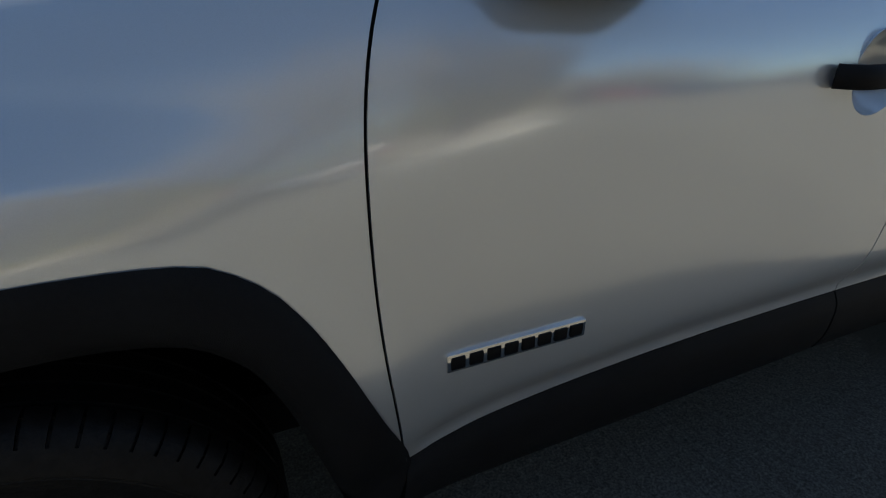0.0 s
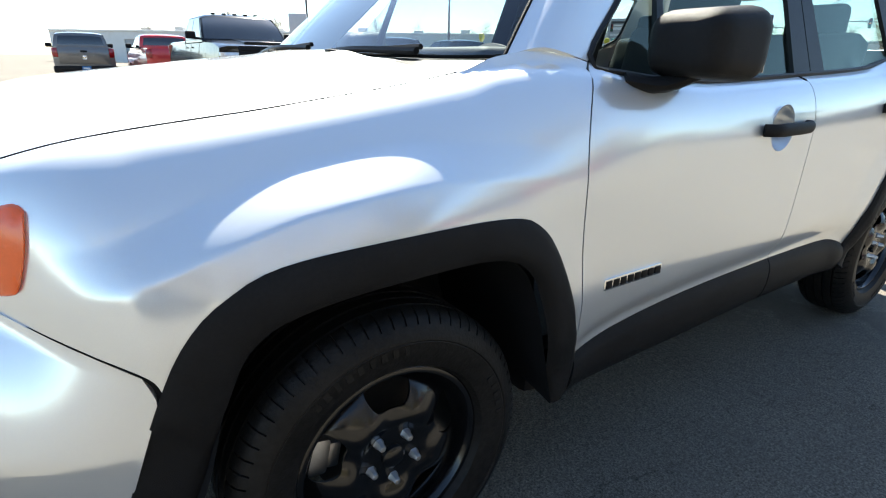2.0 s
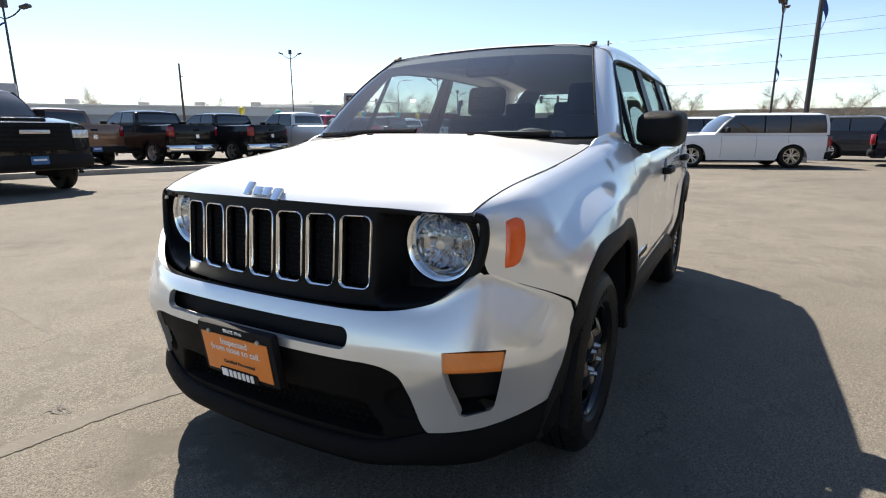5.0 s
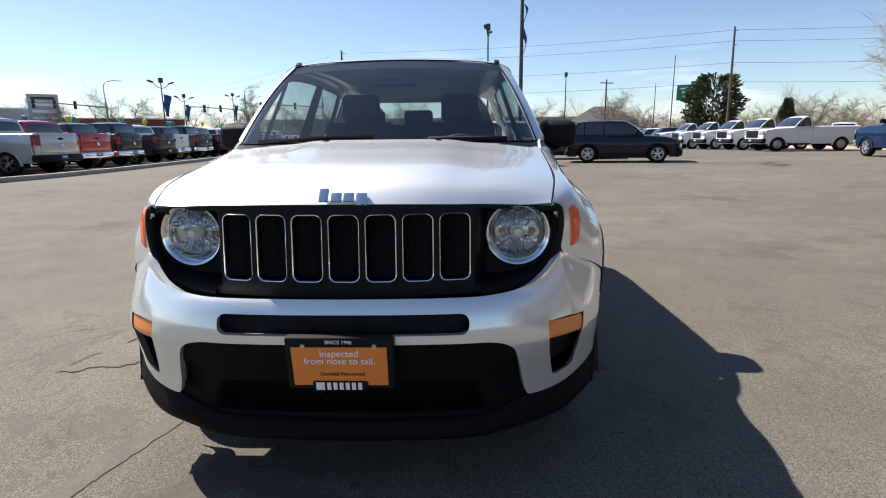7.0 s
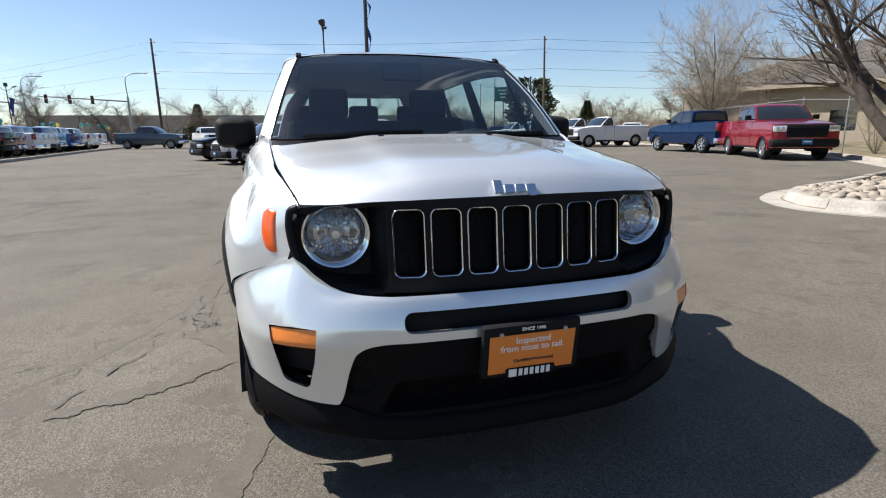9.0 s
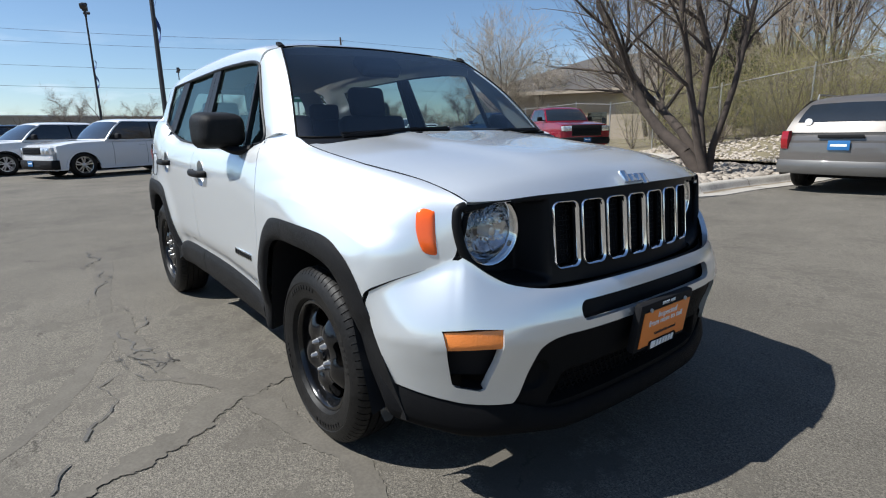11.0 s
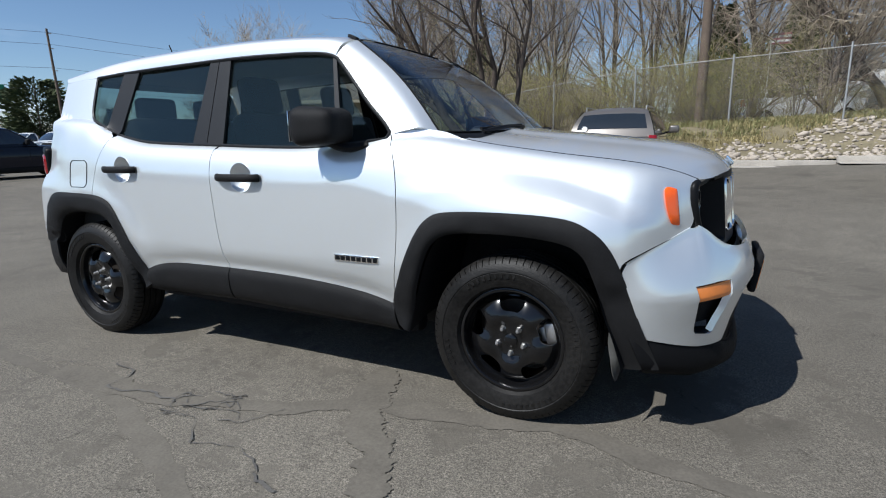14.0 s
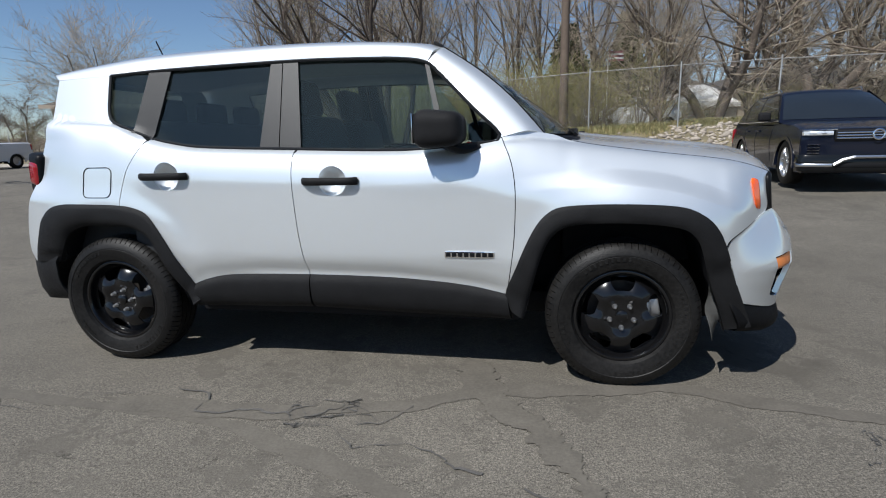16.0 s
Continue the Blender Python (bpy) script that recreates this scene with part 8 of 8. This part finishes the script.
lamp_post(-20.9, 3.1, 12.0, 2, (4.7, 6.7, 0.45), 70, 0.10)
lamp_post(-35.2, 2.4, 8.3, 2, (4.0, 5.6, 0.4), 80)
lamp_post(-43.7, -25.5, 6.0, 2, (3.2, 5.0, 0.7), 60)
lamp_post(-58.3, -31.0, 5.8, 2, (3.2, 4.9, 0.6), 60)
lamp_post(-70.2, -30.3, 6.8, 2, (3.6, 5.6, 0.6), 60)
lp = lamp_post(-9.6, -28.6, 6.7, 2, None, 35, 0.07)
fl = spline([(0, 0, 6.0), (0.25, -0.35, 5.75), (0.45, -0.75, 5.35), (0.62, -1.0, 5.05), (0.66, -1.12, 4.85)], 20)
part("furled_flag", tube(fl + np.c_[0.03 * np.sin(np.arange(20) * 1.7), 0.03 * np.cos(np.arange(20) * 2.3), np.zeros(20)], 0.035, 7, taper=0.09), FLAGBLUE, lp, "dark flag rolled up by the wind")
lamp_post(-39.7, -40.8, 9.0, 2, None, 35)
lamp_post(-62, 13.0, 8.0, 2, (4, 5.8, 0.5), 80)
lamp_post(-58, 24, 9.5, 0, None, 0, 0.07, "tall_pole", "thin bare metal pole")
lamp_post(-52.9, 20.3, 6.2, 0, None, 0, 0.05, "tall_pole", "thin bare metal pole")


def power_pole(x, y, h, arms=1, r=0.16, z=0.0, tilt=0.0):
    t = thing("utility_pole", "tall weathered wooden utility pole", "pole", "utility poles", pose(x, y, z, 0, tilt, 20))
    part("pole", tube([(0, 0, -0.2), (0.02, 0, h * 0.5), (0, 0, h)], r, 10, taper=r * 0.62), WOOD, t)
    for k in range(arms):
        part("crossarm", box(0.10, 2.2, 0.12, (0.1, 0, h - 0.5 - 0.9 * k), 0.01), WOOD, t)
        for yy in (-0.95, -0.4, 0.4, 0.95):
            part("insulator", lathe([(0.05, 0.0), (0.06, 0.05), (0.03, 0.14), (0, 0.15)], 10, axis="z"), STEEL, t, at=pose(0.1, yy, h - 0.44 - 0.9 * k))
    if not arms:
        for k in range(4):
            part("line_bracket", box(0.10, 0.34, 0.07, (0.0, 0.22, h - 0.3 - 0.9 * k * (1 + 0.3 * k)), 0.02), STEEL, t)
    return t


power_pole(1.75, 17.75, 12.5, 0, 0.17, 0.9)
power_pole(-45.9, 24.4, 10.2, 0, 0.13, 0, -1)
power_pole(-55.4, -12.0, 10.2, 0, 0.15, 0, -2)
power_pole(-78, 22, 9.0, 1)
power_pole(-39.2, -58.2, 9.0, 0)
power_pole(-38, 62, 9.5, 1)
for z in (9.9, 9.0, 7.2, 5.6):
    pts = []
    for a, b in (((-110, -60), (-55.4, -12.0)), ((-55.4, -12.0), (-45.9, 24.4)), ((-45.9, 24.4), (-38, 62))):
        for f in np.linspace(0, 1, 10, endpoint=False):
            pts.append((a[0] + (b[0] - a[0]) * f, a[1] + (b[1] - a[1]) * f, z - 1.6 * f * (1 - f)))
    tagged(part("power_line", tube(pts, 0.011, 4), POLEDARK, None, "thin sagging overhead cable between poles"), category="cable")

for x, y, ang in ((-71.7, -48.9, 60), (-84, -34, 40), (-78, -20, 20)):
    t = thing("traffic_signal", "galvanised mast arm with hanging traffic signals", "traffic light", "traffic signals", pose(x, y, 0, 0, 0, ang))
    part("mast", tube([(0, 0, 0), (0, 0, 6.2)], 0.14, 8), GALV, t)
    part("street_light_arm", tube(spline([(0, 0, 6.2), (0, 0, 8.6), (0, 1.0, 9.2), (0, 2.6, 9.3)], 12), 0.06, 6), GALV, t)
    part("mast_arm", tube([(0, 0, 5.6), (0, -9.5, 6.0)], 0.10, 8, taper=0.06), GALV, t)
    for k in range(3):
        s = part("signal_head", box(0.25, 0.34, 1.05, (0.1, -4.0 - 2.4 * k, 5.7), 0.05), BLACK, t)
        for j, mt in enumerate((REDLENS, AMBER, GREENSIGN)):
            part("signal_lens", lathe([(0, 0.02), (0.10, 0.0)], 14, axis="x"), mt, s, at=pose(0.24, -4.0 - 2.4 * k, 6.03 - 0.33 * j))
for dy in (0, 4.2):
    t = thing("highway_sign", "green overhead road sign on a post", "road sign", "green road signs", pose(-97 - dy, 41.5 + dy, 0, 0, 0, -22))
    part("panel", box(0.12, 3.4, 2.7, (0, 0, 8.4 + dy * 0.25), 0.06), GREENSIGN, t)
    part("post", tube([(-0.1, 0, 0), (-0.1, 0, 8.2)], 0.16, 8), GALV, t)
    for k in range(3):
        part("sign_bar", box(0.02, 2.2 - 0.5 * k, 0.28, (0.08, 0, 9.1 + dy * 0.25 - 0.65 * k), 0), WHITEPRINT, t)
t = thing("pylon_sign", "grey dealership pylon sign", "sign", "", pose(-67.6, -54.7, 0, 0, 0, 40))
part("face", box(0.5, 3.4, 3.9, (0, 0, 5.2), 0.08), SIGNGREY, t)
part("post", box(0.4, 0.6, 3.4, (0, 0, 1.7), 0.04), SIGNGREY, t)
for k in range(4):
    part("sign_bar", box(0.03, 2.6, 0.32, (0.27, 0, 6.6 - 0.85 * k), 0), WHITEPRINT if k else DARKPRINT, t)
t = thing("sign_box", "pale grey sign board beside the lamp post", "sign", "", pose(-9.0, -28.4, 0, 0, 0, 55))
part("board", box(0.25, 0.95, 1.15, (0, 0, 2.75), 0.03), SIGNGREY, t)
part("post", tube([(0, 0, 0), (0, 0, 2.3)], 0.07, 8), POLEDARK, t)
BALLOON = (shader("teal_balloon", (0.02, 0.33, 0.30), 0.3, 0, 0.3, 0.05, 3), shader("yellow_balloon", (0.75, 0.60, 0.05), 0.3, 0, 0.3, 0.05, 3))
Rb = random.Random(3)
for k in range(22):
    x, y = -14 - 2.5 * k + Rb.uniform(-0.6, 0.6), -19.2 + Rb.uniform(-1, 1)
    z = 2.0 + Rb.uniform(0, 0.25)
    t = thing("balloon", ("teal" if k % 3 else "yellow") + " balloon tied above a parked pickup", "balloon", "balloons over the pickups", pose(x, y, z))
    part("bag", lathe([(0, -0.20), (0.05, -0.18), (0.13, -0.05), (0.15, 0.06), (0.11, 0.15), (0, 0.19)], 14, axis="z"), BALLOON[0 if k % 3 else 1], t)
    part("string", tube([(0, 0, -0.19), (0.03, 0, -0.45), (0, 0, -(z - 1.9) - 0.3)], 0.004, 4), WHITEPRINT, t)

# ---- buildings ----
def hall(name, label, x, y, ang, L, D, H, wall, roof_h=0.0, roof=None, doors=(), over=0.0, door_mat=None):
    """A building: front along local x, facing local +y; doors: (centre, width, height, sill)."""
    b = thing(name, label, "building", "", pose(x, y, 0, 0, 0, ang))
    holes = sorted(doors)
    xs = -L / 2
    for c, w, h, sill in holes:
        if c - w / 2 > xs:
            part("wall_panel", box(c - w / 2 - xs, 0.3, H, ((c - w / 2 + xs) / 2, 0, H / 2), 0.0), wall, b)
        part("wall_panel", box(w, 0.3, H - h - sill, (c, 0, (H + h + sill) / 2), 0.0), wall, b)
        if sill:
            part("wall_panel", box(w, 0.3, sill, (c, 0, sill / 2), 0.0), wall, b)
        d = part("window" if sill else "roller_door", box(w, 0.06, h, (c, -0.08, sill + h / 2), 0.0), door_mat or AUTOGLASS, b)
        part("frame", box(w + 0.1, 0.10, 0.08, (c, 0.0, sill + h - 0.04), 0.0), GALV, d)
        xs = c + w / 2
    part("wall_panel", box(L / 2 - xs, 0.3, H, ((L / 2 + xs) / 2, 0, H / 2), 0.0), wall, b)
    for sx in (-1, 1):
        part("end_wall", box(0.3, D, H, (sx * (L / 2 + 0.15), -D / 2 + 0.15, H / 2), 0.0), wall, b)
    part("back_wall", box(L, 0.3, H, (0, -D, H / 2), 0.0), wall, b)
    if roof_h:
        o = over
        bm = bmesh.new()
        q = [bm.verts.new(p) for p in ((-L / 2 - o, o + 0.15, H), (L / 2 + o, o + 0.15, H), (L / 2 + o, -D - o, H), (-L / 2 - o, -D - o, H), (-L / 2 + D * 0.5, -D / 2, H + roof_h), (L / 2 - D * 0.5, -D / 2, H + roof_h))]
        for f in ((0, 1, 5, 4), (1, 2, 5), (2, 3, 4, 5), (3, 0, 4), (3, 2, 1, 0)):
            bm.faces.new([q[i] for i in f])
        bmesh.ops.recalc_face_normals(bm, faces=bm.faces)
        part("roof", bm, roof or SHINGLE, b, "", 20)
        part("eaves_board", box(L + 2 * o, 0.06, 0.28, (0, o + 0.17, H - 0.10), 0.0), wall, b)
    else:
        part("roof", box(L + 0.5, D + 0.5, 0.22, (0, -D / 2 + 0.1, H + 0.11), 0.03), roof or SIDING, b)
    return b


ROLL = shader("grey_roller_door", (0.30, 0.32, 0.34), 0.6, 0.2, 0, 0.1, 2)
wb_ = hall("service_hall", "long low pale metal service building with roller doors", -26.0, -75.5, -39, 74, 22, 4.2, WHITEWALL, 0, None, [(-30, 4, 3.2, 0), (-21, 4, 3.2, 0), (-12, 4, 3.2, 0), (-3, 4, 3.2, 0), (6, 4, 3.2, 0), (15, 4, 3.2, 0), (24, 4, 3.2, 0)], 0, ROLL)
for k in range(9):
    part("roof_unit", box(1.4, 1.2, 0.9, (-30 + 7.5 * k, -6 - 3 * (k % 3), 4.85), 0.06), GALV, wb_)
hall("diner_building", "low red-brown brick building across the road", -85.6, -64.3, -54, 34, 14, 4.6, BRICKRED, 0, None, [(-12, 3, 2, 0.9), (-6, 3, 2, 0.9), (0, 3, 2, 0.9), (6, 3, 2, 0.9), (12, 3, 2, 0.9)])
hall("corner_building", "grey commercial building across the road", -64, -62, -45, 16, 12, 5.2, SIGNGREY, 0, None, [(0, 8, 2.5, 0.8)])
hall("office_building", "tan building with a large hipped shingle roof", -20.7, 39.2, 204.5, 32, 18, 4.3, TAN, 3.8, SHINGLE, [(-11, 1.6, 1.5, 1.0), (-6, 1.6, 1.5, 1.0), (-1, 1.6, 1.5, 1.0), (5, 1.6, 1.5, 1.0), (11, 1.6, 1.5, 1.0)], 0.8)
hall("tan_store", "long tan store building far across the road", -135, -8, -88, 90, 25, 5.5, TAN, 0, None, [(-20, 10, 3, 0.4), (10, 10, 3, 0.4)])
hall("grey_house", "grey house with a gabled roof beyond the fence", -98, 27, -100, 12, 9, 3.4, SIGNGREY, 3.0, SHINGLE, [(-3, 1.5, 1.4, 1), (3, 1.5, 1.4, 1)], 0.5)
hall("white_house", "white-sided house behind the bare trees", 7.4, 41, 186, 11, 8, 4.6, SIDING, 2.2, SHINGLE, [(-3, 1.3, 1.5, 1.4), (2.5, 1.3, 1.5, 1.4)], 0.5)
hall("white_shed", "small white shed in the yard", 11.5, 33.5, 195, 5.0, 4, 2.9, SIDING, 1.3, SIDING, [(0, 1.0, 1.9, 0.4)], 0.3)
hall("flat_house", "long low house with a dark roof behind the trees", 21, 36, 200, 16, 9, 3.8, TAN, 1.6, SHINGLE, [(-4, 2, 1.3, 1.4), (3, 2, 1.3, 1.4)], 0.8)
vehicle("pickup_truck", "old white pickup truck in the yard behind the fence", "truck", paint("white", (0.72, 0.73, 0.74), 0.0), pose(6.3, 31.0, 1.28, 0, 0, 8), REGCAB)
t = thing("yard_flag", "small striped flag on a pole in the yard", "flag", "", pose(4.6, 29.2, 1.2))
part("pole", tube([(0, 0, 0), (0, 0, 4.6)], 0.03, 6), SIDING, t)
for k in range(5):
    part("stripe", box(0.8, 0.02, 0.11, (0.43, 0.03 * math.sin(k), 4.45 - 0.11 * k), 0.0), WHITEPRINT if k % 2 else shader("red_cloth", (0.30, 0.13, 0.15), 0.8, 0, 0, 0.1, 5), t)

# low dry hills all round the horizon
g = []
for r, hh in ((380, 0.0), (520, 5.0), (700, 11.0), (880, 9.0)):
    g.append([(r * math.cos(a), r * math.sin(a), hh * (0.75 + 0.35 * math.sin(a * 5 + r) + 0.2 * math.sin(a * 13)) if hh else -0.5) for a in np.linspace(0, math.tau, 121)])
tagged(part("hills", sheet(np.array(g), (0, 0, 1)), HILL, None, "low dry hills along the horizon", 60), category="hills", kind="structure")

# long cracks in the asphalt: ragged, broken, swelling and thinning
def crack(pts, w, seed):
    R = random.Random(seed)
    n = 420
    p = spline(pts, n)
    jog, run = np.zeros(2), np.zeros(2)
    bm = bmesh.new()
    prev = None
    gap = 0
    width = 0.5
    for i in range(n):
        run = run * 0.86 + np.array([R.gauss(0, 0.0035), R.gauss(0, 0.0035)])
        jog = jog * 0.97 + run
        width = min(1.0, max(0.08, width + R.gauss(0, 0.14)))
        if gap == 0 and R.random() < 0.012:
            gap = R.randint(3, 22)
        q = p[i] + jog
        d = p[min(i + 1, n - 1)] - p[max(i - 1, 0)]
        nn = np.array([-d[1], d[0]]) / max(np.linalg.norm(d), 1e-6) * w * 0.5 * width
        z = rise(*q) + 0.0065
        a, b = bm.verts.new((*(q + nn), z)), bm.verts.new((*(q - nn), z))
        if prev and gap == 0:
            bm.faces.new((prev[0], prev[1], b, a))
        prev = (a, b)
        gap = max(0, gap - 1)
    bmesh.ops.delete(bm, geom=[q for q in bm.verts if not q.link_faces], context="VERTS")
    bm.normal_update()
    bmesh.ops.reverse_faces(bm, faces=[f for f in bm.faces if f.normal.z < 0])
    return tagged(part("asphalt_crack", bm, TAR, None, "dark ragged crack across the asphalt", 0), category="crack", kind="structure")


crack([(-9.5, -0.8), (-6.5, 1.2), (-4.8, 2.75), (-3.5, 5.4), (-3.0, 8.0)], 0.012, 1)
crack([(-3.6, -1.22), (-2.68, -1.24), (-2.05, -1.31), (-1.4, -1.39), (-0.78, -1.38), (-0.3, -1.46), (0.05, -1.51), (0.35, -1.59), (0.54, -1.60), (0.80, -1.66), (1.02, -1.76)], 0.017, 2)
crack([(2.6, -1.32), (2.38, -1.30), (2.25, -1.27), (2.08, -1.2)], 0.012, 3)
crack([(-0.24, -1.305), (-0.01, -1.30), (0.16, -1.21), (0.44, -1.12)], 0.011, 6)
crack([(-12, -6), (-5, -4.5), (1, -5.5), (6, -4.2)], 0.014, 4)
crack([(-14, -9), (-4, -9.5), (4, -8.6)], 0.016, 5)

# smooth sealed bands over old cracks
SEAL = shader("worn_crack_sealant", (0.108, 0.097, 0.080), 0.85, 0, 0, 0.25, 7, 0.30, 45, 0.3)


def seal_band(pts, w, seed, lift):
    """A flat ragged-edged band of sealant along ground points."""
    R = random.Random(seed)
    n = 260
    p = spline(pts, n)
    bm = bmesh.new()
    prev, side = None, [0.5, 0.5]
    for i in range(n):
        d = p[min(i + 1, n - 1)] - p[max(i - 1, 0)]
        nn = np.array([-d[1], d[0]]) / max(np.linalg.norm(d), 1e-6) * w
        end = min(1.0, 14 * min(i, n - 1 - i) / n)
        side = [min(0.75, max(0.12, v + R.gauss(0, 0.055))) for v in side]
        row = [bm.verts.new((*(p[i] + nn * f), rise(*p[i]) + lift)) for f in (side[0] * end, 0.0, -side[1] * end)]
        if prev:
            for k in (0, 1):
                bm.faces.new((prev[k], prev[k + 1], row[k + 1], row[k]))
        prev = row
    bm.normal_update()
    bmesh.ops.reverse_faces(bm, faces=[f for f in bm.faces if f.normal.z < 0])
    return tagged(part("asphalt_seal", bm, SEAL, None, "smooth worn sealant band over an old crack", 60), category="crack seal", kind="structure")


seal_band([(-3.4, -1.17), (-2.6, -1.20), (-1.4, -1.34), (-0.5, -1.40), (-0.04, -1.55), (0.34, -1.69), (0.80, -1.98)], 0.10, 11, 0.0012)
seal_band([(-1.1, -1.28), (-0.35, -1.31), (0.3, -1.18), (0.68, -0.99), (1.2, -0.93), (1.54, -0.87), (1.97, -0.97), (2.7, -1.12)], 0.10, 12, 0.0030)
seal_band([(0.55, -0.62), (0.63, -0.82), (0.70, -1.0), (0.98, -1.43), (1.14, -1.75)], 0.13, 13, 0.0048)
seal_band([(1.7, -2.2), (1.62, -2.9), (1.6, -3.8), (1.4, -5.0)], 0.10, 17, 0.0012)
